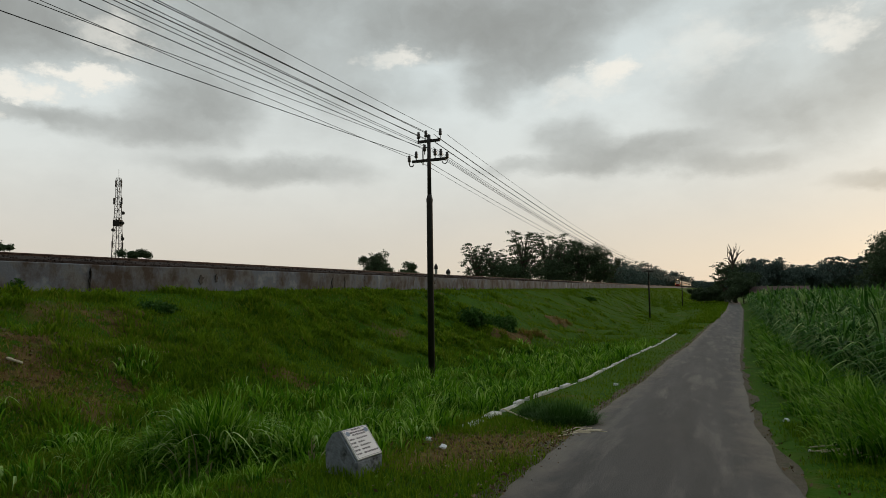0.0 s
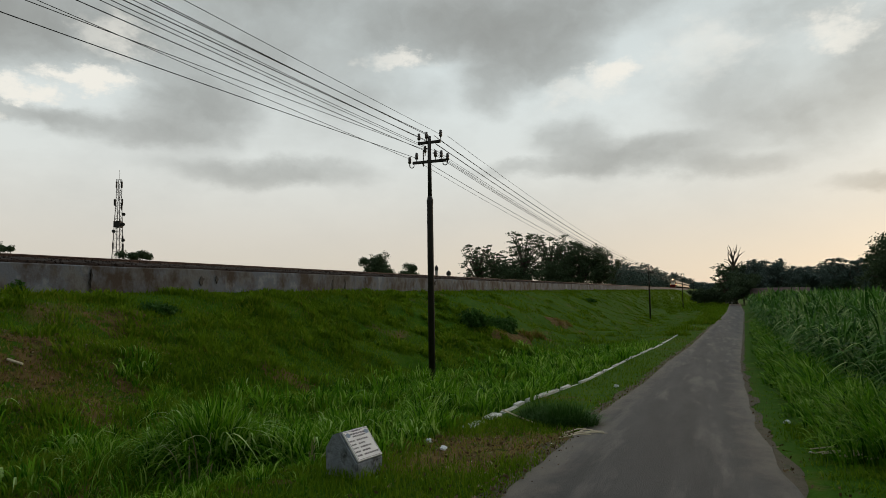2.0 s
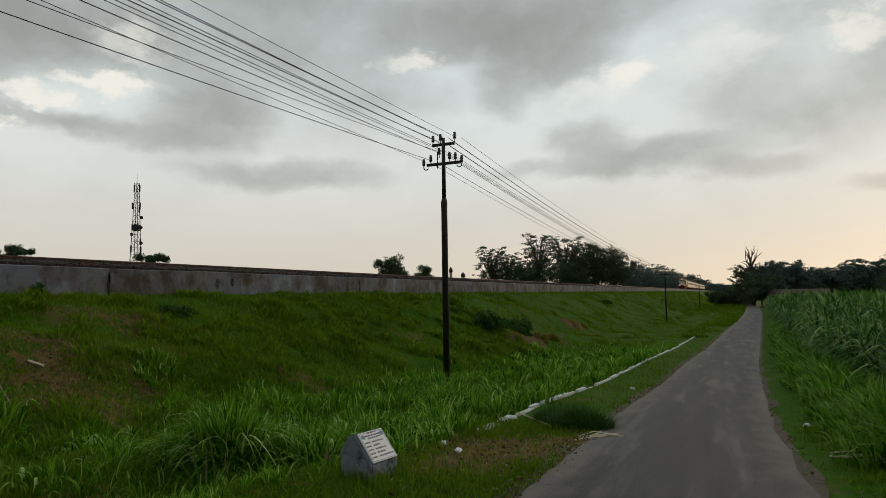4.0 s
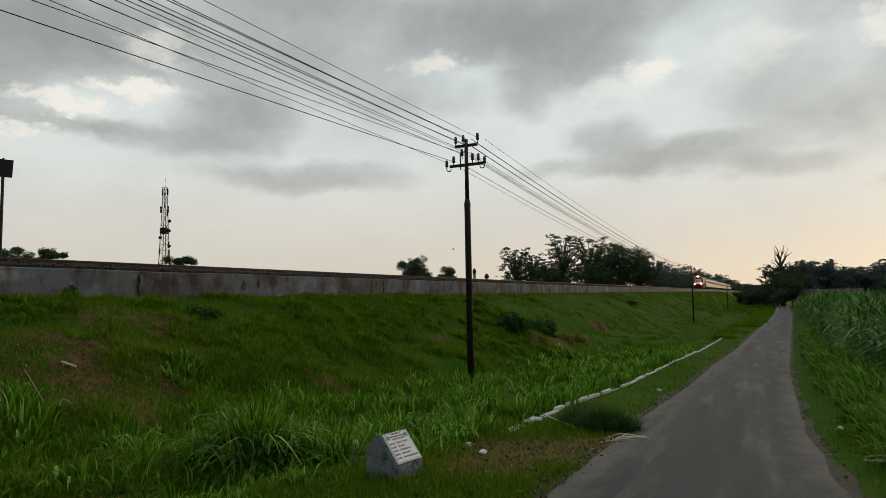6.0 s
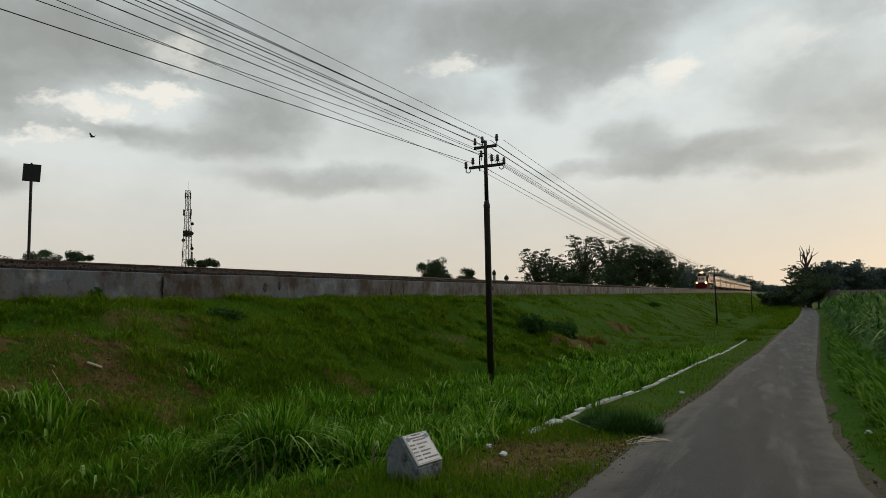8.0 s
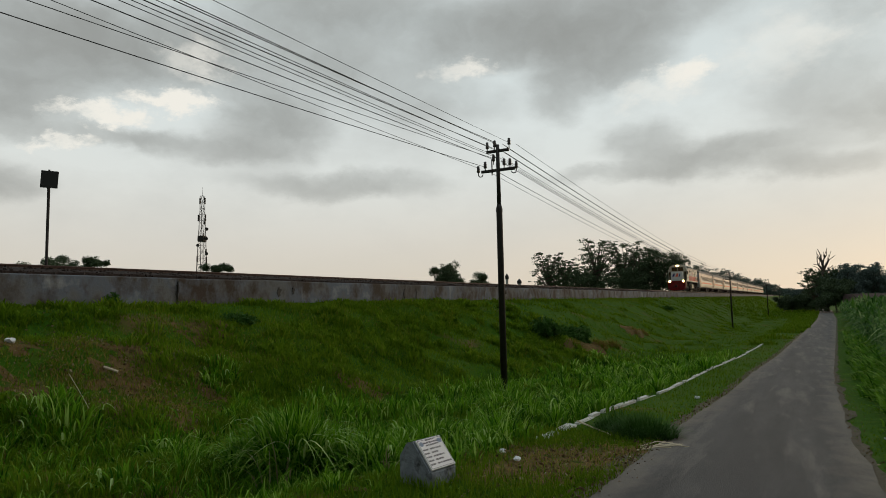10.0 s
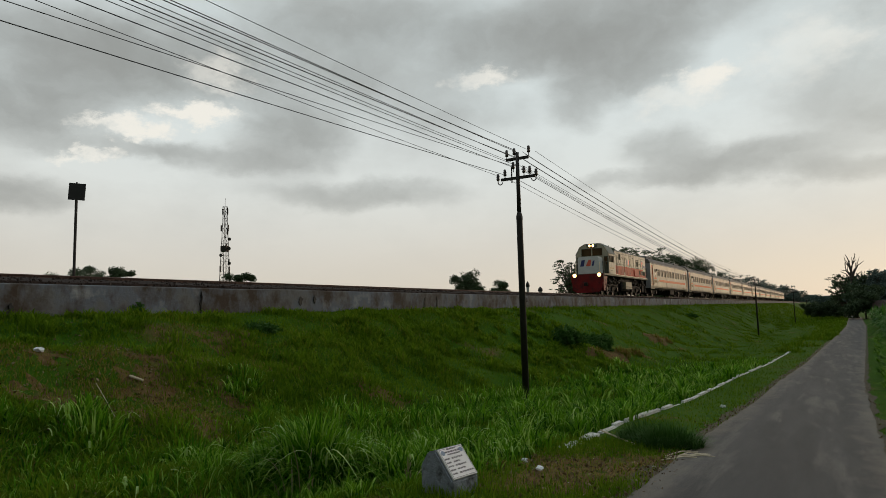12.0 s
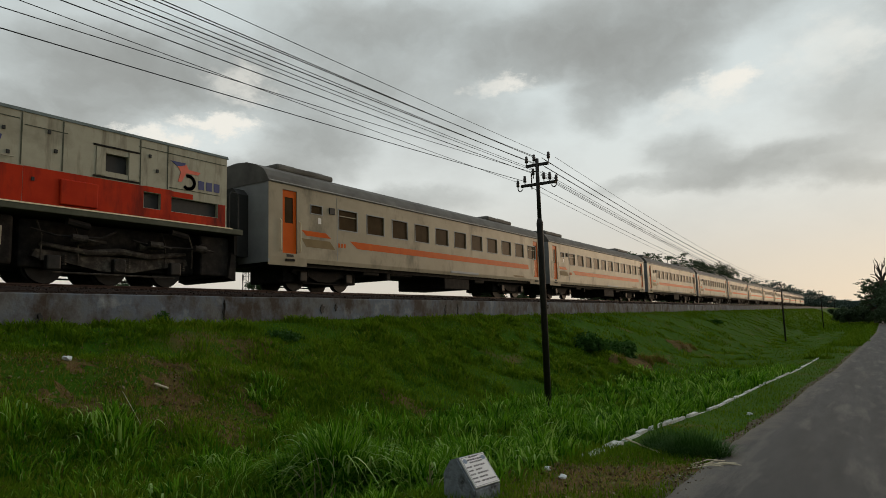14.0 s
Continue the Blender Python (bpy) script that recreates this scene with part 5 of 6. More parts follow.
# ---- trees ----
def build_tree(az, d, top_el, width, seed, kind="round", base_z=-1.5, far=False, leaves=13000, name="tree", label="dark broadleaf tree with an uneven crown"):
    """A tree by its bearing and distance from the lane's mouth; kinds: round, layered, bare, bush."""
    rnd = np.random.RandomState(seed)
    x, y = d * math.sin(radians(az)), d * math.cos(radians(az))
    H = 1.6 + d * math.tan(radians(top_el)) - base_z
    t = thing(name, label, "tree", pose(x, y, base_z), "trees")
    b = bmesh.new()
    lean = rnd.uniform(-0.04, 0.04, 2) * H
    trunk_top = H * (0.55 if kind != "bare" else 0.72)
    r0 = 0.028 * H
    tube(b, [(0, 0, -0.3), (lean[0] * 0.4, lean[1] * 0.4, trunk_top * 0.5), (lean[0], lean[1], trunk_top)], [r0, r0 * 0.75, r0 * 0.4], 7)
    clumps = []
    nl = {"round": 26, "layered": 44, "bare": 18, "bush": 22}[kind]
    for i in range(nl):
        a = i * 2.4 + rnd.uniform(-0.4, 0.4)
        u = (i + 0.5) / nl
        z0 = trunk_top * (0.35 + 0.6 * u)
        if kind == "layered":
            z1 = H * (0.40 + 0.57 * u)
            reach = width * 0.5 * (1.0 - 0.55 * abs(u - 0.45)) * rnd.uniform(0.55, 1.05)
        elif kind == "bush":
            z1 = H * rnd.uniform(0.1, 0.93)
            reach = width * 0.42 * rnd.uniform(0.3, 1)
        else:
            z1 = H * (0.38 + 0.56 * u * rnd.uniform(0.75, 1.05))
            reach = width * 0.45 * math.sqrt(max(0.05, 1 - (1.5 * (u - 0.35)) ** 2)) * rnd.uniform(0.45, 1)
        p0 = Vector((lean[0] * u, lean[1] * u, z0))
        p2 = Vector((lean[0] + reach * math.cos(a), lean[1] + reach * math.sin(a), z1))
        p1 = p0.lerp(p2, 0.5) + Vector((0, 0, 0.05 * H))
        tube(b, [p0, p1, p2], [r0 * 0.4, r0 * 0.25, r0 * 0.1], 5)
        clumps.append((p2, p1))
    if kind == "bare":
        for i in range(14):
            a = i * 2.2
            p0 = Vector((lean[0], lean[1], trunk_top * rnd.uniform(0.75, 1)))
            p1 = p0 + Vector((math.cos(a) * rnd.uniform(0.04, 0.11) * H, math.sin(a) * 0.06 * H, rnd.uniform(0.05, 0.13) * H))
            p2 = p1 + Vector((math.cos(a + 0.7) * rnd.uniform(-0.02, 0.06) * H, math.sin(a) * 0.03 * H, H * rnd.uniform(0.05, 0.17)))
            p2.z = min(p2.z, H)
            tube(b, [p0, p1, p2], [r0 * 0.24, r0 * 0.17, r0 * 0.08], 5)
    part("trunk", b, M["bark"], t)
    pts = []
    per = leaves // (len(clumps) * 2)
    for p2, p1 in clumps:
        for c, share in ((p2, 1.3), (p1, 0.7)):
            k = int(per * share)
            sx = width * (0.095 if kind == "layered" else 0.17 if kind == "bush" else 0.125) * rnd.uniform(0.7, 1.25)
            sz = sx * (0.42 if kind == "layered" else 0.75)
            if kind == "bare":
                if c.z > 0.56 * H:
                    continue
                sz *= 0.8
            # each clump is several small sprays with air between them
            m = 6
            cen = rnd.normal(size=(m, 3)) * (sx * 0.75, sx * 0.75, sz * 0.75)
            cen[:, 2] -= 0.15 * sz * (cen[:, 0] ** 2 + cen[:, 1] ** 2) / (sx * sx)
            v = rnd.normal(size=(k, 3)) * (sx * 0.30, sx * 0.30, sz * (0.22 if kind == "layered" else 0.34))
            if kind == "bush":
                v = rnd.normal(size=(k, 3))
                v = v / np.linalg.norm(v, axis=1)[:, None] * (rnd.uniform(0, 1, k) ** 0.4)[:, None] * (sx * 0.8, sx * 0.8, sz * 0.75)
                cen *= 0.3
            pts.append(v + cen[rnd.randint(0, m, k)] * rnd.uniform(0.75, 1.05, (k, 1)) + np.array(c))
    pts = np.concatenate(pts)
    pts = pts[(pts[:, 2] > 0.1) & (pts[:, 2] < H * 1.02)]
    # far crowns take the leaf colour with haze painted in
    leaf_cloud("crown", pts, rnd, 0.007 * width + 0.0006 * d, M["leaves_hazed" if far else "leaves"], t)
    return t


def build_trees():
    # behind the railway: bearing, distance, top, width, seed, kind
    rows = [
        (-19.5, 150, 4.5, 7.5, 1, "layered"), (-18.0, 152, 3.9, 7.5, 2, "layered"), (-15.4, 150, 5.5, 9.5, 3, "layered"), (-13.2, 155, 5.2, 10, 4, "layered"), (-12.0, 150, 4.5, 7, 15, "layered"),
        (-10.3, 148, 4.85, 10, 5, "round"), (-8.9, 150, 4.3, 8, 6, "round"), (-16.5, 146, 2.9, 10, 16, "round"), (-12.5, 146, 2.8, 11, 17, "round"),
        (-28.4, 140, 4.1, 6.5, 7, "round"), (-28.7, 139, 3.4, 7.5, 19, "bush"), (-26.2, 150, 2.75, 8, 8, "bush"),
        (-48.3, 120, 4.15, 6.5, 9, "bush"), (-57.6, 120, 4.4, 6, 10, "bush"), (-61.5, 120, 4.3, 9, 11, "bush"), (-59.4, 125, 4.5, 7, 12, "bush"), (-58.4, 123, 4.35, 6, 14, "bush"), (-56.9, 121, 4.2, 5, 18, "bush"), (-49.0, 122, 4.0, 5, 13, "bush"),
    ]
    for az, d, el, w, s, k in rows:
        build_tree(az, d, el, w, s, k, leaves={"layered": 8000, "bush": 24000}.get(k, 13000))
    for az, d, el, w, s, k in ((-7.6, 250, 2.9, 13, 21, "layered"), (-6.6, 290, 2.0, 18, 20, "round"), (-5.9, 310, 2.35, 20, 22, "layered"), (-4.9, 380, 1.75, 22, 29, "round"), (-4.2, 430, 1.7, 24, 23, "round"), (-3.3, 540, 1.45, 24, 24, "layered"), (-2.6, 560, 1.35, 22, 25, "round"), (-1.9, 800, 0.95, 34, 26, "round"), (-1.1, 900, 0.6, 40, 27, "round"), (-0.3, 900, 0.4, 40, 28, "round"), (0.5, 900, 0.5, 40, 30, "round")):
        build_tree(az, d, el, w, s, k, far=True, leaves=6000, label="distant tree beyond the railway, haze put into its leaf colour")
    # end of the lane and behind the cane
    build_tree(2.1, 150, 4.15, 7.5, 31, "bare", label="half-dead tree with bare top branches", leaves=9000)
    build_tree(1.35, 156, 2.2, 6, 32, "layered", leaves=5000)
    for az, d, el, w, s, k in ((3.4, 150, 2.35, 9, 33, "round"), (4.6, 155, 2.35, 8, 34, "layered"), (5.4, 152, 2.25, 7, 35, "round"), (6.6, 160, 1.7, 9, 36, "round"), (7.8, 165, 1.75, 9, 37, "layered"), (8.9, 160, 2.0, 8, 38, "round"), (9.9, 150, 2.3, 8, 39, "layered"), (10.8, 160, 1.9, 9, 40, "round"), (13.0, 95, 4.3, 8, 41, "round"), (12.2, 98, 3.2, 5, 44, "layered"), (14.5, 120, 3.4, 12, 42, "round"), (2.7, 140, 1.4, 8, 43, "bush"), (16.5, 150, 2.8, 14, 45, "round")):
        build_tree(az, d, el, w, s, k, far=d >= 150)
    for az, d, el, w, s in ((-0.3, 158, 0.08, 4.5, 51), (-0.85, 166, 0.0, 4.0, 55), (0.65, 164, 0.15, 5.0, 52), (1.0, 158, 0.0, 4.0, 53), (1.3, 170, 0.6, 4.5, 54)):
        build_tree(az, d, el, w, s, "bush", name="shrub", label="dense dark shrub at the end of the lane", leaves=8000)


def build_house():
    d, a = 140.0, radians(5.3)
    t = thing("house", "low house with a dull red clay roof behind the cane", "house", pose(d * math.sin(a), d * math.cos(a), -2.1, 0, 0, -6))
    part("wall", new_box(-4.6, 4.6, -3, 3, 0, 2.0), M["plaster"], t)
    b = bmesh.new()
    prism(b, [(-3.8, 1.9), (3.8, 1.9), (0, 3.9)], "x", -5.2, 5.2)
    part("roof", b, M["roof_tile"], t, "dull red clay tiled roof")


def build_spires():
    for az, d, el, w in ((-23.25, 260, 2.55, 1.3), (-22.15, 260, 2.05, 1.6)):
        a = radians(az)
        t = thing("water_tower", "small dark tower far beyond the railway", "tower", pose(d * math.sin(a), d * math.cos(a), -1.5), "far towers")
        h = 3.1 + d * math.tan(radians(el))
        b = bmesh.new()
        tube(b, [(0, 0, 0), (0, 0, h * 0.85)], [w * 0.5, w * 0.42], 10)
        part("shaft", b, M["concrete"], t)
        b = bmesh.new()
        tube(b, [(0, 0, h * 0.84), (0, 0, h * 0.86), (0, 0, h * 0.93), (0, 0, h)], [w * 0.5, w * 0.62, w * 0.55, 0.08], 10)
        part("cap", b, M["iron"], t)


# ---- train ----
def wheelset(parent, y, r=0.43):
    for s in (-1, 1):
        b = bmesh.new()
        x = s * 0.555
        tube(b, [(x - s * 0.075, y, r), (x - s * 0.05, y, r), (x - s * 0.045, y, r), (x + s * 0.06, y, r), (x + s * 0.062, y, r)], [r + 0.03, r + 0.03, r, r - 0.004, r - 0.08], 24)
        w = part("wheel", b, M["wheel"], parent)
        b = bmesh.new()
        tube(b, [(x, y, r), (x + s * 0.14, y, r)], [0.13, 0.10], 12)
        part("hub", b, M["under"], w)


def bogie(parent, y, axles, mat):
    g = part("bogie", new_box(-0.5, 0.5, y - axles[-1] - 0.2, y + axles[-1] + 0.2, 0.52, 0.74, bevel=0.03), mat, parent, "grimy black bogie frame")
    for s in (-1, 1):
        b = bmesh.new()
        x0, x1 = sorted((s * 0.80, s * 0.94))
        o = axles[-1]
        prism(b, [(y - o - 0.42, 0.58), (y - o - 0.2, 0.50), (y - o + 0.35, 0.46), (y - 0.35, 0.30), (y + 0.35, 0.30), (y + o - 0.35, 0.46), (y + o + 0.2, 0.50), (y + o + 0.42, 0.58), (y + o + 0.35, 0.74), (y + 0.4, 0.66), (y - 0.4, 0.66), (y - o - 0.35, 0.74)], "x", x0, x1)
        part("side_frame", b, mat, g)
        for a in axles:
            part("axle_box", new_box(s * 0.95 - 0.1, s * 0.95 + 0.1, y + a - 0.16, y + a + 0.16, 0.28, 0.62, bevel=0.04), M["wheel"], g)
            b = bmesh.new()
            for q in range(5):
                tube(b, [(s * 0.9, y + a + 0.26, 0.42 + q * 0.05), (s * 0.9, y + a + 0.26, 0.45 + q * 0.05)], 0.075, 8)
            part("spring", b, mat, g)
        part("brake_rod", tube(bmesh.new(), [(s * 0.97, y - o, 0.24), (s * 0.97, y + o, 0.22)], 0.025, 6), mat, g)
        if len(axles) > 2:
            b = bmesh.new()
            tube(b, [(s * 0.98, y - o - 0.3, 0.86), (s * 0.99, y - o * 0.5, 0.72), (s * 0.99, y, 0.80), (s * 0.99, y + o * 0.5, 0.72), (s * 0.98, y + o + 0.3, 0.86)], [0.05, 0.075, 0.09, 0.075, 0.05], 8)
            part("equaliser", b, M["bogie_dust"], g, "dusty grey equaliser beam")
            for q in (-0.75, 0.75):
                b = bmesh.new()
                tube(b, [(s * 1.02, y + q - 0.28, 0.96), (s * 1.02, y + q + 0.2, 0.98), (s * 1.02, y + q + 0.22, 0.98), (s * 1.02, y + q + 0.4, 0.98)], [0.10, 0.10, 0.045, 0.045], 10)
                part("brake_cylinder", b, M["bogie_dust"], g, "dusty grey brake cylinder")
            b = bmesh.new()
            tube(b, [(s * 0.99, y, 0.46), (s * 1.06, y, 0.46)], [0.17, 0.15], 16)
            part("axle_cap", b, M["bogie_dust"], g, "pale dusty axle cap")
            for q in (-1.9, -1.1, 1.1, 1.9):
                b = bmesh.new()
                tube(b, [(s * 1.0, y + q, 1.38), (s * 1.03, y + q + 0.1, 1.05), (s * 0.98, y + q + 0.12, 0.5)], 0.022, 5)
                part("sand_pipe", b, mat, g)
    for a in axles:
        wheelset(parent, y + a)


def logo(parent, plane, letters, h, ox, oz, turn):
    """Three plain slanted shapes for a wordmark; turn maps (u, v) of the face to space."""
    for k, col in enumerate(letters):
        b = bmesh.new()
        u = ox + k * 0.95 * h
        sl = 0.28 * h
        if k == 1:
            o = [(u - 0.05 * h, oz), (u + sl + 0.2 * h, oz + h), (u + sl + 0.62 * h, oz + h), (u + 0.75 * h, oz)]
        elif k == 0:
            o = [(u, oz), (u + sl, oz + h), (u + sl + 0.55 * h, oz + h), (u + 0.62 * h, oz)]
        else:
            o = [(u, oz), (u + sl * 0.8, oz + 0.85 * h), (u + sl * 0.8 + 0.3 * h, oz + 0.85 * h), (u + 0.3 * h, oz)]
        f = [b.verts.new(turn(p[0], p[1], 0.004)) for p in o]
        g = [b.verts.new(turn(p[0], p[1], -0.01)) for p in o]
        b.faces.new(f)
        for i in range(len(o)):
            b.faces.new((f[i], f[(i + 1) % len(o)], g[(i + 1) % len(o)], g[i]))
        part("logo_mark", b, M[col], parent)


def build_loco():
    """Front at y = 0, tail towards +y, rail top at z = 0, the seen side is +x."""
    t = thing("locomotive", "cream and orange-red diesel locomotive with lit headlamps", "locomotive")
    W = 1.36
    fr = part("frame", new_box(-W, W, 0.05, 14.38, 1.50, 1.66, bevel=0.02), M["frame_grey"], t, "grey-green underframe with walkway edge")
    part("step_light_strip", new_box(W, W + 0.012, 3.4, 14.0, 1.64, 1.67), M["steel"], fr)
    # pilot and buffer beam
    pil = part("buffer_beam", new_box(-1.32, 1.32, -0.08, 0.12, 0.95, 1.62, bevel=0.02), M["pilot"], t, "dark red buffer beam")
    b = bmesh.new()
    prism(b, [(-1.22, 0.98), (1.22, 0.98), (1.12, 0.35), (0.85, 0.16), (-0.85, 0.16), (-1.12, 0.35)], "y", -0.16, 0.05)
    part("plough", b, M["pilot"], pil, "red snow-plough style pilot plate")
    b = bmesh.new()
    prism(b, [(0.0, 0.30), (0.0, 1.45), (1.1, 1.45), (0.55, 0.30)], "x", 1.20, 1.27)
    part("pilot_side", b, M["pilot"], pil)
    b = bmesh.new()
    prism(b, [(0.0, 0.30), (0.0, 1.45), (1.1, 1.45), (0.55, 0.30)], "x", -1.27, -1.20)
    part("pilot_side", b, M["pilot"], pil)
    b = bmesh.new()
    tube(b, [(0, -0.5, 0.80), (0, 0.1, 0.80)], [0.12, 0.10], 10)
    box(b, -0.13, 0.13, -0.62, -0.40, 0.66, 0.96, bevel=0.04)
    part("coupler", b, M["under"], pil)
    for s in (-1, 1):
        b = bmesh.new()
        tube(b, [(s * 1.0, -0.08, 1.54), (s * 1.0, -0.16, 1.54)], [0.19, 0.18], 16)
        h = part("headlamp_housing", b, M["black"], pil)
        b = bmesh.new()
        tube(b, [(s * 1.0, -0.15, 1.54), (s * 1.0, -0.185, 1.54)], [0.072, 0.064], 16)
        part("headlamp", b, M["lamp"], h, "glowing warm headlamp")
        # added ring, glowing to draw the halo round the lamp
        b = bmesh.new()
        tube(b, [(s * 1.0, -0.15, 1.54), (s * 1.0, -0.172, 1.54)], [0.165, 0.155], 16)
        part("halo_ring", b, M["lamp_halo"], h, "added glowing orange ring for the lamp's halo")
        b = bmesh.new()
        tube(b, [(s * 1.28, 0.0, 1.6), (s * 1.28, 0.0, 2.6)], 0.03, 8)
        part("corner_post", b, M["black"], t)
        b = bmesh.new()
        tube(b, [(s * 0.98, 0.12, 1.66), (s * 0.98, 0.12, 2.45), (s * 0.98, 0.2, 2.55), (s * 0.98, 0.55, 2.55)], 0.02, 6)
        part("handrail", b, M["steel"], t)
        b = bmesh.new()
        tube(b, [(s * 1.28, 0.75, 1.66), (s * 1.28, 0.75, 2.55), (s * 1.28, 0.85, 2.62), (s * 1.28, 1.25, 2.62), (s * 1.28, 1.32, 2.55), (s * 1.28, 1.32, 1.66)], 0.018, 6)
        part("handrail", b, M["frame_grey"], t)
    for s in (-1, 1):
        for k in range(3):
            x0, x1 = sorted((s * 1.0, s * 1.34))
            part("step", new_box(x0, x1, 0.35, 0.75, 0.45 + 0.33 * k, 0.48 + 0.33 * k), M["under"], t)
    # nose
    b = bmesh.new()
    prism(b, [(-0.86, 1.66), (0.86, 1.66), (0.86, 2.92), (0.74, 3.05), (-0.74, 3.05), (-0.86, 2.92)], "y", 0.30, 1.42)
    bmesh.ops.bevel(b, geom=b.edges[:], offset=0.04, segments=2, affect="EDGES")
    ns = part("nose", b, M["nose"], t, "white short nose with coloured logo")
    logo(ns, 0, ("navy", "logo_red", "navy"), 0.5, -0.66, 2.28, lambda u, v, h: (u, 0.30 - h - 0.004, v))
    # cab
    cab = bmesh.new()
    for s in (-1, 1):
        d = -0.05 * s
        pierced(cab, s * W, 1.40, 3.28, 1.66, 3.30, [(1.52, 2.96, 2.62, 3.14)], d)
    bw = [(-W, 1.66), (W, 1.66), (W, 3.30), (0.98, 3.86), (-0.98, 3.86), (-W, 3.30)]
    back = [cab.verts.new((p[0], 3.28, p[1])) for p in bw]
    cab.faces.new(back)
    # front wall with the shape of the cab
    prism(cab, [(-W, 1.66), (W, 1.66), (W, 3.30), (1.02, 3.92), (0.6, 4.15), (-0.6, 4.15), (-1.02, 3.92), (-W, 3.30)], "y", 1.40, 1.46)
    body = part("cab", cab, M["cream"], t, "cream cab side with four windows")
    b = bmesh.new()
    fr_prof = [(W + 0.02, 3.28), (W + 0.02, 3.33), (1.02, 3.94), (0.6, 4.17), (-0.6, 4.17), (-1.02, 3.94), (-W - 0.02, 3.33), (-W - 0.02, 3.28)]
    front = [(p[0], 1.37, p[1]) for p in fr_prof]
    rear = [(p[0], 3.34, p[1]) for p in fr_prof]
    vf, vr = [b.verts.new(p) for p in front], [b.verts.new(p) for p in rear]
    for i in range(len(vf) - 1):
        b.faces.new((vf[i], vf[i + 1], vr[i + 1], vr[i]))
    b.faces.new(vr)
    part("cab_roof", b, M["roof_green"], t, "dull grey-green cab roof")
    for s in (-1, 1):
        for k in range(4):
            y0 = 1.52 + k * 0.36
            x0, x1 = sorted((s * (W - 0.06), s * (W - 0.045)))
            p = part("window", new_box(x0, x1, y0 + 0.02, y0 + 0.34, 2.63, 3.13), M["pane"], body)
            if k:
                x0, x1 = sorted((s * (W - 0.04), s * (W + 0.004)))
                part("frame_bar", new_box(x0, x1, y0 - 0.018, y0 + 0.018, 2.62, 3.14), M["frame_grey"], p)
        x0, x1 = sorted((s * W, s * (W + 0.05)))
        part("rain_gutter", new_box(x0, x1, 1.45, 3.34, 3.15, 3.19), M["cream"], body)
        x0, x1 = sorted((s * (W + 0.003), s * (W + 0.018)))
        pl = part("name_plate", new_box(x0, x1, 1.66, 2.72, 2.07, 2.20), M["brass"], body, "brown brass name plate")
        for k in range(12):
            x0, x1 = sorted((s * (W + 0.018), s * (W + 0.022)))
            part("text_bar", new_box(x0, x1, 1.72 + k * 0.08, 1.76 + k * 0.08, 2.11, 2.16), M["black"], pl)
        for k in range(8):
            x0, x1 = sorted((s * (W + 0.002), s * (W + 0.006)))
            part("text_bar", new_box(x0, x1, 1.80 + k * 0.09, 1.85 + k * 0.09, 1.92, 1.97), M["black"], body)
        # windscreens and slanted corner windows
        xa, xb = sorted((s * 0.07, s * 0.84))
        ws = part("windscreen", new_box(xa, xb, 1.384, 1.398, 3.20, 3.74), M["pane"], body)
        for z0, z1 in ((3.16, 3.20), (3.74, 3.78)):
            part("screen_frame", new_box(xa - 0.03, xb + 0.03, 1.372, 1.40, z0, z1), M["frame_grey"], ws)
        for x0 in (xa - 0.03, xb):
            part("screen_frame", new_box(x0, x0 + 0.03, 1.372, 1.40, 3.20, 3.74), M["frame_grey"], ws)
        xa, xb = sorted((s * 1.02, s * 1.26))
        part("cab_door_window", new_box(xa, xb, 1.372, 1.39, 2.42, 3.02, bevel=0.006), M["pane"], body)
        xa, xb = sorted((s * 0.99, s * 1.30))
        part("cab_door", new_box(xa, xb, 1.375, 1.398, 1.70, 3.10), M["frame_grey"], body)
    part("lamp_box", new_box(-0.42, 0.42, 1.30, 1.95, 3.86, 4.15, bevel=0.06), M["roof_green"], t)
    for s in (-1, 1):
        b = bmesh.new()
        tube(b, [(s * 0.14, 1.31, 4.0), (s * 0.14, 1.28, 4.0)], [0.06, 0.052], 16)
        cl = part("cab_lamp", b, M["lamp_top"], t, "glowing warm lamp over the windscreen")
        # the cab lamp's halo, also drawn as an added glowing ring
        b = bmesh.new()
        tube(b, [(s * 0.14, 1.31, 4.0), (s * 0.14, 1.292, 4.0)], [0.115, 0.105], 16)
        part("halo_ring", b, M["lamp_halo"], cl, "added glowing orange ring for the lamp's halo")
    # long hood
    WH = 1.30
    b = bmesh.new()
    sides = [(3.66, 4.0, 1.72, 3.3), (4.55, 5.02, 2.95, 3.48), (6.15, 6.45, 1.95, 3.25), (10.38, 10.94, 2.66, 3.10), (11.36, 11.82, 1.92, 2.32), (12.12, 13.55, 1.92, 2.30)]
    for s in (-1, 1):
        pierced(b, s * WH, 3.28, 13.85, 1.66, 3.66, sides, -0.12 * s)
    for y in (3.28, 13.85):
        b.faces.new([b.verts.new(p) for p in ((-WH, y, 1.66), (WH, y, 1.66), (WH, y, 3.66), (0.9, y, 3.80), (-0.9, y, 3.80), (-WH, y, 3.66))])
    hood = part("hood", b, M["cream"], t, "weathered cream engine hood")
    b = bmesh.new()
    prism(b, [(-WH - 0.02, 3.64), (WH + 0.02, 3.64), (WH - 0.02, 3.72), (0.9, 3.84), (-0.9, 3.84), (-WH + 0.02, 3.72)], "y", 3.30, 13.9)
    part("hood_roof", b, M["roof_green"], t, "dull green-grey hood roof")
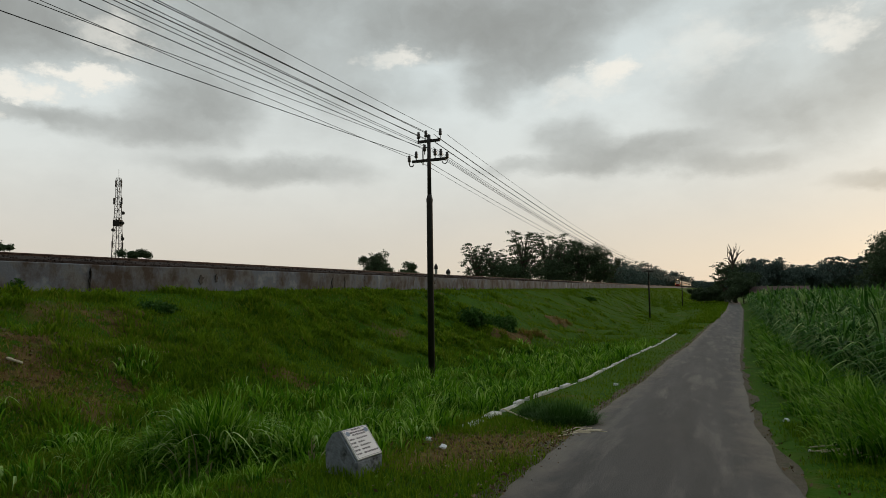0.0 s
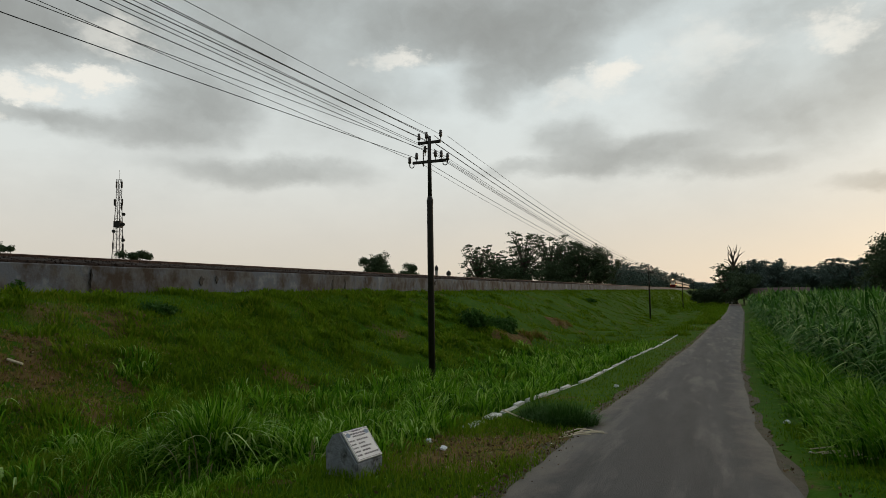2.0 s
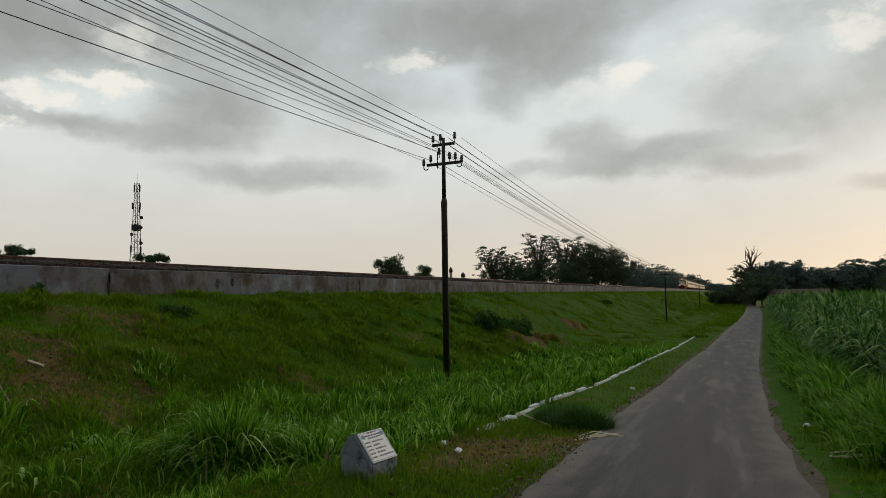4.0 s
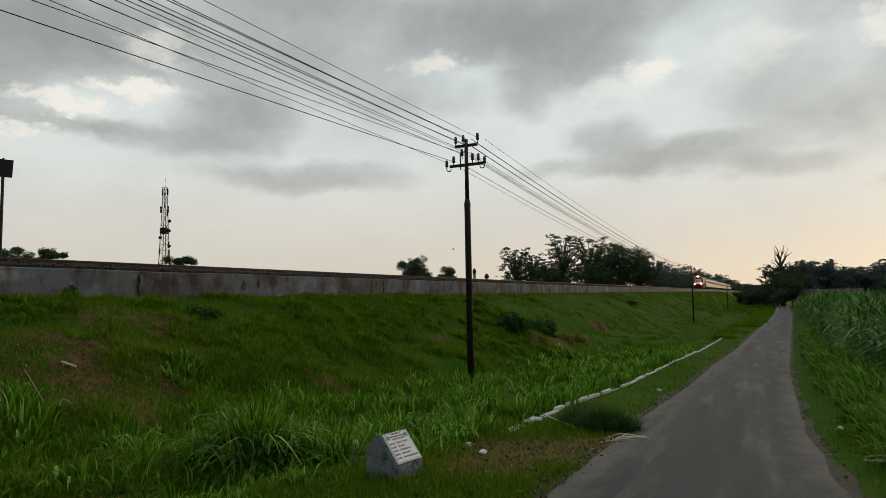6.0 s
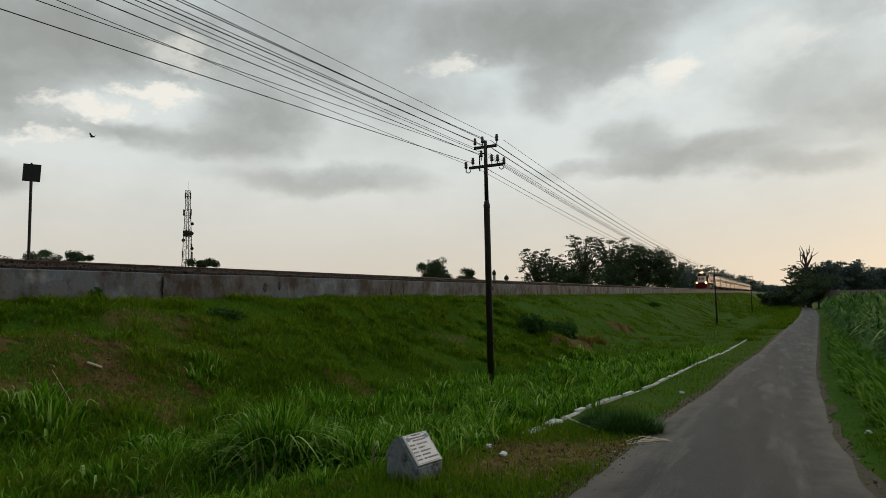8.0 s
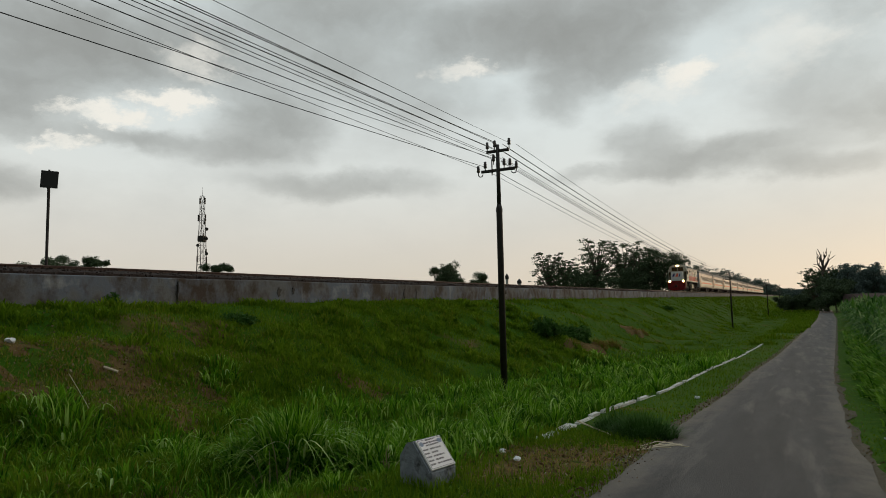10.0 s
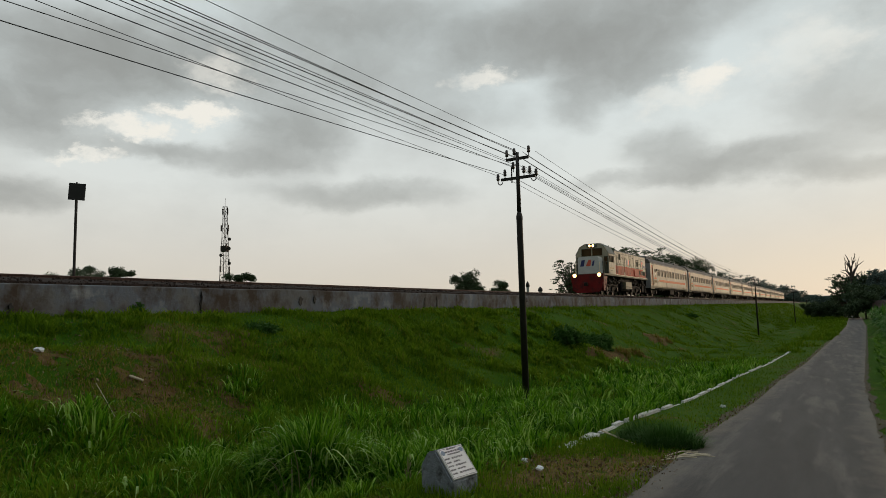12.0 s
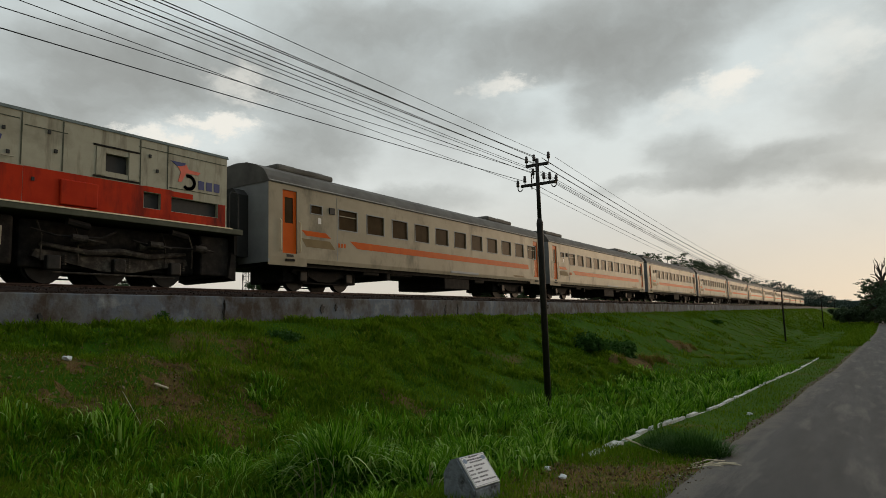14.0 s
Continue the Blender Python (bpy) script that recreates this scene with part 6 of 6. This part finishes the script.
    for s in (-1, 1):
        # red band in panels between the openings, butted
        for i, (y0, y1, z0, z1) in enumerate(((3.44, 3.66, 1.68, 2.44), (4.0, 6.15, 1.68, 2.44), (6.45, 8.6, 1.68, 2.45), (8.61, 11.35, 1.68, 2.46), (11.35, 12.12, 2.33, 2.47), (11.82, 12.12, 1.68, 2.33), (11.35, 11.82, 1.68, 1.91), (12.12, 13.8, 1.68, 1.91), (12.12, 12.75, 2.31, 2.45), (13.56, 13.8, 1.91, 2.3))):
            x0, x1 = sorted((s * (WH - 0.002), s * (WH + 0.008)))
            part("red_band_panel", new_box(x0, x1, y0, y1, z0, z1), M["red"], hood, "orange-red painted band")
        for y0, y1, z0, z1 in sides:
            x0, x1 = sorted((s * (WH - 0.13), s * (WH - 0.10)))
            bk = part("opening_back", new_box(x0, x1, y0, y1, z0, z1), M["black"], hood)
            if (y0 < 3.9) or (6.1 < y0 < 6.2):
                n = int((z1 - z0) / 0.07)
                for k in range(n):
                    zz = z0 + (k + 0.5) * (z1 - z0) / n
                    xa, xb = sorted((s * (WH - 0.06), s * (WH + 0.012)))
                    bb = new_box(xa, xb, y0, y1, zz - 0.016, zz + 0.016)
                    part("louvre_slat", bb, M["red"] if zz < 2.44 else M["cream"], bk)
        for y0, y1, z0, z1 in ((4.98, 5.45, 1.78, 2.12), (7.0, 7.25, 1.85, 2.2)):
            for k in range(6):
                zz = z0 + k * (z1 - z0) / 6
                xa, xb = sorted((s * (WH + 0.008), s * (WH + 0.03)))
                part("louvre_slat", new_box(xa, xb, y0, y1, zz, zz + 0.025), M["red"], hood)
        # door outlines, hinges and latches
        for y0 in (4.1, 4.52, 5.1, 5.9, 6.9, 7.9, 8.55, 9.4, 11.25, 12.0):
            xa, xb = sorted((s * WH, s * (WH + 0.012)))
            part("door_seam", new_box(xa, xb, y0 - 0.012, y0 + 0.012, 2.48, 3.62), M["frame_grey"], hood)
        for y0, z in ((4.3, 3.1), (4.7, 2.6), (5.3, 3.2), (5.7, 3.1), (6.7, 3.15), (8.2, 3.2), (8.3, 2.7), (9.1, 3.3), (9.25, 2.9), (11.5, 3.25), (11.7, 2.9), (7.0, 1.85), (8.0, 1.9), (8.8, 2.2), (10.0, 2.0)):
            xa, xb = sorted((s * WH, s * (WH + 0.03)))
            part("latch", new_box(xa, xb, y0 - 0.03, y0 + 0.03, z - 0.04, z + 0.04), M["black"], hood)
        xa, xb = sorted((s * WH, s * (WH + 0.010)))
        for y0, y1, z in ((3.45, 8.5, 3.47), (8.6, 9.5, 3.36), (11.2, 13.8, 3.44), (12.05, 13.6, 2.54)):
            part("panel_seam", new_box(xa, xb, y0, y1, z - 0.009, z + 0.009), M["frame_grey"], hood)
        b = bmesh.new()
        tube(b, [(s * (WH + 0.05), 3.4, 2.60), (s * (WH + 0.05), 8.4, 2.60)], 0.014, 6)
        part("handrail", b, M["cream"], hood)
        for y0, y1, z0, z1 in ((10.08, 11.22, 3.24, 3.28), (10.08, 11.22, 2.49, 2.53)):
            part("access_hinge_bar", new_box(*sorted((s * WH, s * (WH + 0.025))), y0, y1, z0, z1), M["under"], hood)
        xa, xb = sorted((s * WH, s * (WH + 0.02)))
        part("access_frame", new_box(xa, xb, 10.15, 10.37, 2.55, 3.22), M["cream"], hood)
        part("access_frame", new_box(xa, xb, 10.95, 11.16, 2.55, 3.22), M["cream"], hood)
        part("red_cover", new_box(*sorted((s * WH, s * (WH + 0.07))), 9.35, 10.2, 1.72, 2.30, bevel=0.03), M["red"], hood)
        part("filter_box", new_box(*sorted((s * (WH - 0.02), s * (WH + 0.012))), 5.02, 5.08, 2.9, 3.5), M["cream"], hood)
        logo(hood, 0, ("navy", "logo_red", "navy"), 0.55, -7.95 if s < 0 else 6.85, 2.58, (lambda u, v, h: (WH + 0.004 + h, u, v)) if s > 0 else (lambda u, v, h: (-WH - 0.004 - h, -u, v)))
        # round anniversary emblem, plain shapes
        b = bmesh.new()
        ring = [(0.16, a) for a in np.linspace(-2.4, 2.0, 14)]
        for (r, a), (r2, a2) in zip(ring, ring[1:]):
            f = [b.verts.new((s * (WH + 0.008), 12.62 + q * math.cos(w), 2.76 + q * math.sin(w))) for q, w in ((0.13, a), (0.22, a), (0.22, a2), (0.13, a2))]
            b.faces.new(f)
        bmesh.ops.solidify(b, geom=b.faces[:], thickness=0.006)
        part("logo_ring", b, M["navy"], hood)
        b = bmesh.new()
        prism(b, [(12.24, 3.2), (12.55, 3.22), (12.62, 3.1), (12.98, 3.08), (12.9, 3.0), (12.55, 3.0), (12.4, 2.74), (12.3, 2.74), (12.38, 3.0)], "x", *sorted((s * (WH + 0.002), s * (WH + 0.010))))
        part("logo_flag", b, M["logo_red"], hood)
        b = bmesh.new()
        prism(b, [(12.08, 3.26), (12.52, 3.26), (12.5, 3.2), (12.28, 3.14)], "x", *sorted((s * (WH + 0.002), s * (WH + 0.012))))
        part("logo_flag", b, M["navy"], hood)
        for k in range(3):
            part("logo_bar", new_box(*sorted((s * (WH + 0.002), s * (WH + 0.009))), 12.92 + k * 0.25, 13.1 + k * 0.25, 2.62, 2.86), M["navy"], hood)
        # rear handrail
        b = bmesh.new()
        tube(b, [(s * 1.30, 13.95, 1.66), (s * 1.30, 13.95, 2.65), (s * 1.30, 14.02, 2.72), (s * 1.30, 14.2, 2.72), (s * 1.30, 14.26, 2.6), (s * 1.30, 14.26, 1.66)], 0.018, 6)
        part("handrail", b, M["black"], t)
    b = bmesh.new()
    for dx in (-0.12, 0.12):
        tube(b, [(0.75, 3.75 + dx, 3.95), (0.75, 3.45 + dx, 3.97)], [0.035, 0.085], 10)
    box(b, 0.68, 0.82, 3.5, 3.9, 3.80, 3.93)
    part("horn", b, M["black"], t)
    part("roof_hatch", new_box(-0.55, 0.55, 2.0, 3.1, 4.15, 4.24, bevel=0.03), M["roof_green"], t)
    for y0, y1 in ((5.2, 5.6), (7.4, 8.6), (10.3, 11.0), (11.9, 13.3)):
        part("roof_hatch", new_box(-0.7, 0.7, y0, y1, 3.82, 3.90, bevel=0.02), M["roof_green"], t)
    # tanks and gear between the bogies
    part("fuel_tank", new_box(-1.05, 1.05, 5.9, 8.6, 0.35, 1.42, bevel=0.08), M["under"], t)
    for s in (-1, 1):
        bx = part("tool_box", new_box(*sorted((s * 1.05, s * 1.34)), 6.35, 8.25, 0.72, 1.13, bevel=0.015), M["box"], t, "pale ochre equipment box")
        part("box_ledge", new_box(*sorted((s * 1.05, s * 1.38)), 6.2, 8.2, 0.52, 0.68, bevel=0.01), M["box"], bx)
        b = bmesh.new()
        tube(b, [(s * 1.15, 4.5, 1.22), (s * 1.15, 5.9, 1.18)], 0.07, 8)
        part("air_pipe", b, M["under"], t)
        for y in (1.9, 4.2, 9.7, 11.6, 12.9):
            b = bmesh.new()
            tube(b, [(s * 1.2, y, 1.02), (s * 1.2, y + 0.34, 1.0)], [0.085, 0.1], 10)
            tube(b, [(s * 1.2, y + 0.34, 1.0), (s * 1.2, y + 0.62, 0.96)], 0.03, 6)
            part("brake_cylinder", b, M["bogie_dust"], t, "dusty brake cylinder")
        for y0, y1, z in ((1.2, 3.4, 1.12), (3.9, 5.6, 1.20), (8.9, 10.8, 1.16), (11.2, 13.3, 1.10)):
            b = bmesh.new()
            tube(b, [(s * 1.1, y0, z), (s * 1.16, y0 + 0.5, z - 0.12), (s * 1.16, y1 - 0.4, z - 0.1), (s * 1.1, y1, z + 0.1)], 0.03, 6)
            part("brake_pipe", b, M["under"], t)
        for y in (2.6, 5.0, 9.6, 12.2):
            b = bmesh.new()
            tube(b, [(s * 1.18, y, 1.38), (s * 1.18, y + 0.5, 1.30)], 0.09, 8)
            part("sand_box", b, M["under"], t)
    for y0, y1 in ((1.0, 5.6), (8.8, 13.2)):
        part("traction_gear", new_box(-0.78, 0.78, y0, y1, 0.34, 1.42, bevel=0.05), M["under"], t)
    bogie(t, 3.2, (-1.52, 0.0, 1.52), M["bogie_dust"])
    bogie(t, 10.95, (-1.52, 0.0, 1.52), M["bogie_dust"])
    part("rear_gear", new_box(-1.05, 1.05, 13.2, 14.15, 0.32, 1.42, bevel=0.05), M["under"], t)
    b = bmesh.new()
    prism(b, [(14.15, 1.0), (14.3, 1.0), (14.3, 0.2), (14.05, 0.28)], "x", -1.15, 1.15)
    part("rear_pilot", b, M["under"], t)
    b = bmesh.new()
    box(b, -1.2, 1.2, 14.2, 14.3, 0.95, 1.6)
    tube(b, [(0, 14.2, 0.8), (0, 14.9, 0.8)], 0.1, 8)
    part("rear_beam", b, M["under"], t)
    return t


def build_coach():
    """Front end at y = 0, 20 m long, rail top at z = 0."""
    t = thing("passenger_coach", "grey-cream passenger coach with an orange stripe and tinted windows", "train coach", group="coaches of the train")
    W, L = 1.45, 19.9
    wins = [(3.1, 4.05, 2.08, 2.76)] + [(3.1 + 1.5 * k, 4.07 + 1.5 * k, 2.08, 2.76) for k in range(1, 11)]
    small = [(1.78, 2.28, 2.48, 2.74)]
    doors = [(0.56, 1.16, 1.10, 3.08), (L - 1.1, L - 0.5, 1.10, 3.08)]
    b = bmesh.new()
    for s in (-1, 1):
        pierced(b, s * W, 0.0, L, 0.98, 3.28, wins + small + doors, -0.07 * s)
        # turned-under skirt, deeper at the ends
        for y0, y1, z0 in ((0.0, 1.6, 0.72), (1.6, L - 1.6, 0.84), (L - 1.6, L, 0.72)):
            b.faces.new([b.verts.new(p) for p in ((s * (W - 0.03), y0, z0), (s * (W - 0.03), y1, z0), (s * W, y1, 0.98), (s * W, y0, 0.98))])
    body = part("body", b, M["coach"], t, "grey-cream coach side")
    # roof arch
    prof = [(W + 0.02, 3.24), (W + 0.02, 3.29), (W - 0.05, 3.44), (1.25, 3.65), (0.92, 3.83), (0.5, 3.96), (0, 4.0), (-0.5, 3.96), (-0.92, 3.83), (-1.25, 3.65), (-W + 0.05, 3.44), (-W - 0.02, 3.29), (-W - 0.02, 3.24)]
    b = bmesh.new()
    prism(b, prof, "y", -0.02, L + 0.02)
    part("roof", b, M["coach_roof"], t, "grey coach roof", smooth=False)
    for y in (0.0, L):
        b = bmesh.new()
        e = 0.05 if y == 0 else -0.05
        prism(b, [(-W + 0.01, 0.8), (W - 0.01, 0.8), (W - 0.01, 3.26), (-W + 0.01, 3.26)], "y", y, y + e)
        end = part("end_wall", b, M["coach_grey"], t, "plain grey coach end wall")
        o = -1 if y == 0 else 1
        b = bmesh.new()
        y0, y1 = sorted((y, y + o * 0.42))
        prism(b, [(-0.55, 1.0), (0.55, 1.0), (0.55, 2.9), (0.35, 3.1), (-0.35, 3.1), (-0.55, 2.9)], "y", y0, y1)
        part("gangway", b, M["black"], end, "black folded gangway bellows")
        b = bmesh.new()
        tube(b, [(0, y, 0.8), (0, y + o * 0.5, 0.8)], 0.09, 8)
        part("coupler", b, M["under"], end)
    for s in (-1, 1):
        for k, (y0, y1, z0, z1) in enumerate(wins + small):
            x0, x1 = sorted((s * (W - 0.06), s * (W - 0.04)))
            p = part("window", new_box(x0, x1, y0, y1, z0, z1), M["pane"], body, "tinted dark window")
            g = bmesh.new()
            x0, x1 = sorted((s * W, s * (W + 0.012)))
            for a in ((y0 - 0.03, y1 + 0.03, z1, z1 + 0.03), (y0 - 0.03, y1 + 0.03, z0 - 0.03, z0), (y0 - 0.03, y0, z0, z1), (y1, y1 + 0.03, z0, z1)):
                box(g, x0, x1, *a)
            part("window_frame", g, M["coach_grey"], p)
            if k == 0 or k == 10:
                x0, x1 = sorted((s * (W - 0.04), s * (W - 0.01)))
                part("transom", new_box(x0, x1, y0, y1, z1 - 0.22, z1 - 0.19), M["coach"], p)
        for y0, y1, z0, z1 in doors:
            x0, x1 = sorted((s * (W - 0.07), s * (W - 0.03)))
            d = bmesh.new()
            pierced(d, s * (W - 0.04), y0, y1, z0, z1, [(y0 + 0.12, y1 - 0.12, z0 + 0.95, z1 - 0.22)], -0.03 * s)
            dr = part("door", d, M["orange"], t, "orange coach door")
            x0, x1 = sorted((s * (W - 0.075), s * (W - 0.062)))
            part("door_pane", new_box(x0, x1, y0 + 0.1, y1 - 0.1, z0 + 0.9, z1 - 0.2), M["pane"], dr)
            for yy in (y0 - 0.1, y1 + 0.1):
                h = bmesh.new()
                tube(h, [(s * W, yy, z0 + 0.05), (s * (W + 0.06), yy, z0 + 0.08), (s * (W + 0.06), yy, z0 + 1.0), (s * W, yy, z0 + 1.03)], 0.018, 6)
                part("handrail", h, M["steel"], dr)
            part("step", new_box(*sorted((s * (W - 0.2), s * (W + 0.03))), y0 + 0.12, y1 - 0.12, 0.86, 0.93), M["under"], dr)
        x0, x1 = sorted((s * (W + 0.001), s * (W + 0.006)))
        g = bmesh.new()
        prism(g, [(4.05, 1.48), (18.1, 1.48), (18.1, 1.72), (3.65, 1.72)], "x", x0, x1)
        part("stripe", g, M["orange"], body, "orange stripe along the side")
        for y0, y1, z0, z1, mm in ((1.36, 2.7, 1.72, 1.88, "orange"), (1.36, 2.9, 1.36, 1.62, "tan"), (16.2, 17.6, 1.02, 1.10, "tan")):
            g = bmesh.new()
            prism(g, [(y0 + 0.2, z0), (y1, z0), (y1 - 0.25, z1), (y0, z1)], "x", x0, x1)
            part("band", g, M[mm], body)
        for y0, z0 in ((3.06, 1.46), (3.2, 1.46), (3.34, 1.46), (17.6, 1.56), (17.75, 1.56)):
            part("text_bar", new_box(x0, x1, y0, y0 + 0.09, z0, z0 + 0.14), M["orange"], body)
        part("sill_box", new_box(*sorted((s * (W - 0.02), s * (W + 0.03))), 10.2, 12.6, 0.93, 1.03, bevel=0.01), M["coach_grey"], body)
        part("vent_grille", new_box(*sorted((s * W, s * (W + 0.01))), 0.72, 1.0, 0.99, 1.07), M["black"], body)
        part("body_seam", new_box(x0, x1, 3.0, 3.02, 1.0, 3.15), M["coach_grey"], body)
        part("number_board", new_box(*sorted((s * W, s * (W + 0.05))), 2.62, 2.86, 2.55, 2.76), M["black"], body)
        part("number_board", new_box(x0, x1, 2.1, 2.24, 2.16, 2.36), M["plaque"], body)
        part("gutter", new_box(*sorted((s * (W + 0.018), s * (W + 0.045))), 0, L, 3.27, 3.305), M["coach_grey"], t)
    for y0 in (1.3, 15.2):
        b = bmesh.new()
        box(b, -0.95, 0.95, y0 - 0.5, y0 + 2.1, 3.82, 4.03, bevel=0.07)
        box(b, -0.7, 0.7, y0 - 0.2, y0 + 0.5, 4.01, 4.11, bevel=0.03)
        ac = part("roof_unit", b, M["coach_roof"], t, "low grey air-conditioning unit")
        part("unit_cap", new_box(-0.6, 0.6, y0 + 1.25, y0 + 2.0, 4.01, 4.17, bevel=0.07), M["coach_grey"], ac)
        for k in range(5):
            part("unit_rib", new_box(-0.72, 0.72, y0 + 0.56 + 0.13 * k, y0 + 0.61 + 0.13 * k, 4.01, 4.05), M["under"], ac)
    part("underframe", new_box(-1.3, 1.3, 0.15, L - 0.15, 0.72, 0.99), M["under"], t)
    for y0, y1, z0 in ((4.6, 5.5, 0.60), (5.95, 6.2, 0.46), (6.2, 7.6, 0.64), (10.0, 12.1, 0.24), (12.6, 13.5, 0.58)):
        part("equipment_box", new_box(-1.25, 1.25, y0, y1, z0, 0.74, bevel=0.04), M["under"], t)
    for y0 in (1.2, L - 4.7):
        part("bogie_gear", new_box(-0.78, 0.78, y0, y0 + 3.5, 0.26, 0.76, bevel=0.04), M["under"], t)
    bogie(t, 2.95, (-1.1, 1.1), M["under"])
    bogie(t, L - 2.95, (-1.1, 1.1), M["under"])
    return t


# seconds and the place of the locomotive's front along the line
TRAIN_RUN = [(0.0, 391.0), (3.0, 303.5), (5.5, 231.5), (8.0, 160.0), (10.3, 94.6), (11.4, 64.8), (12.5, 36.0), (13.2, 18.05), (13.6, 7.85), (14.0, -2.3)]
BIRD_PATH = [(0.0, -36.0, 310.0, 4.0), (3.0, -37.5, 200.0, 5.5), (5.5, -39.0, 102.8, 7.6), (6.5, -39.6, 66.5, 9.6), (7.0, -38.7, 50.3, 10.6), (7.5, -37.4, 35.2, 11.2), (8.0, -36.0, 23.3, 11.7), (8.2, -35.5, 19.2, 11.9), (10.5, -30.0, -25.0, 13.0), (14.0, -22.0, -95.0, 14.0)]


def build_bird(x, y, z, turn):
    t = thing("bird", "small dark bird flying with spread wings", "bird", pose(x, y, z, 0, 0, turn), "flying birds")
    b = bmesh.new()
    tube(b, [(0, -0.16, 0), (0, -0.06, 0.01), (0, 0.06, 0.01), (0, 0.13, 0.02), (0, 0.18, 0.02)], [0.012, 0.04, 0.05, 0.03, 0.006], 7)
    part("body", b, M["bird"], t)
    for s in (-1, 1):
        b = bmesh.new()
        prism(b, [(s * 0.02, 0.06), (s * 0.2, 0.10), (s * 0.4, 0.0), (s * 0.22, -0.03), (s * 0.02, -0.06)], "z", 0.015, 0.03)
        w = part("wing", b, M["bird"], t)
        w.rotation_euler = (0, -s * 0.4, 0)
    return t


build_ground()
build_lane()
build_bare_soil()
build_wall()
build_track()
build_grass()
build_tufts()
build_cane()
for px, py, pz in POLES:
    build_pole(px, py, pz)
build_wires()
build_sign()
build_tower()
build_marker()
build_kerb()
build_leaf_litter()
build_slope_litter()
build_litter()
build_trees()
build_house()
bird = build_bird(-60, 120, 30, 118)
build_spires()
loco = build_loco()
coach = build_coach()
TRAIN = [(loco, 0.0)] + [(coach if k == 0 else copy_thing(coach, Matrix()), 15.25 + 20.95 * k) for k in range(12)]


def motions():
    for ob, back in TRAIN:
        walk(ob, [(t, pose(TRACK_X, y + back, RAIL_Z)) for t, y in TRAIN_RUN])
    walk(bird, [(t, pose(x, y, z, 0, 0, 118)) for t, x, y, z in BIRD_PATH])


motions()
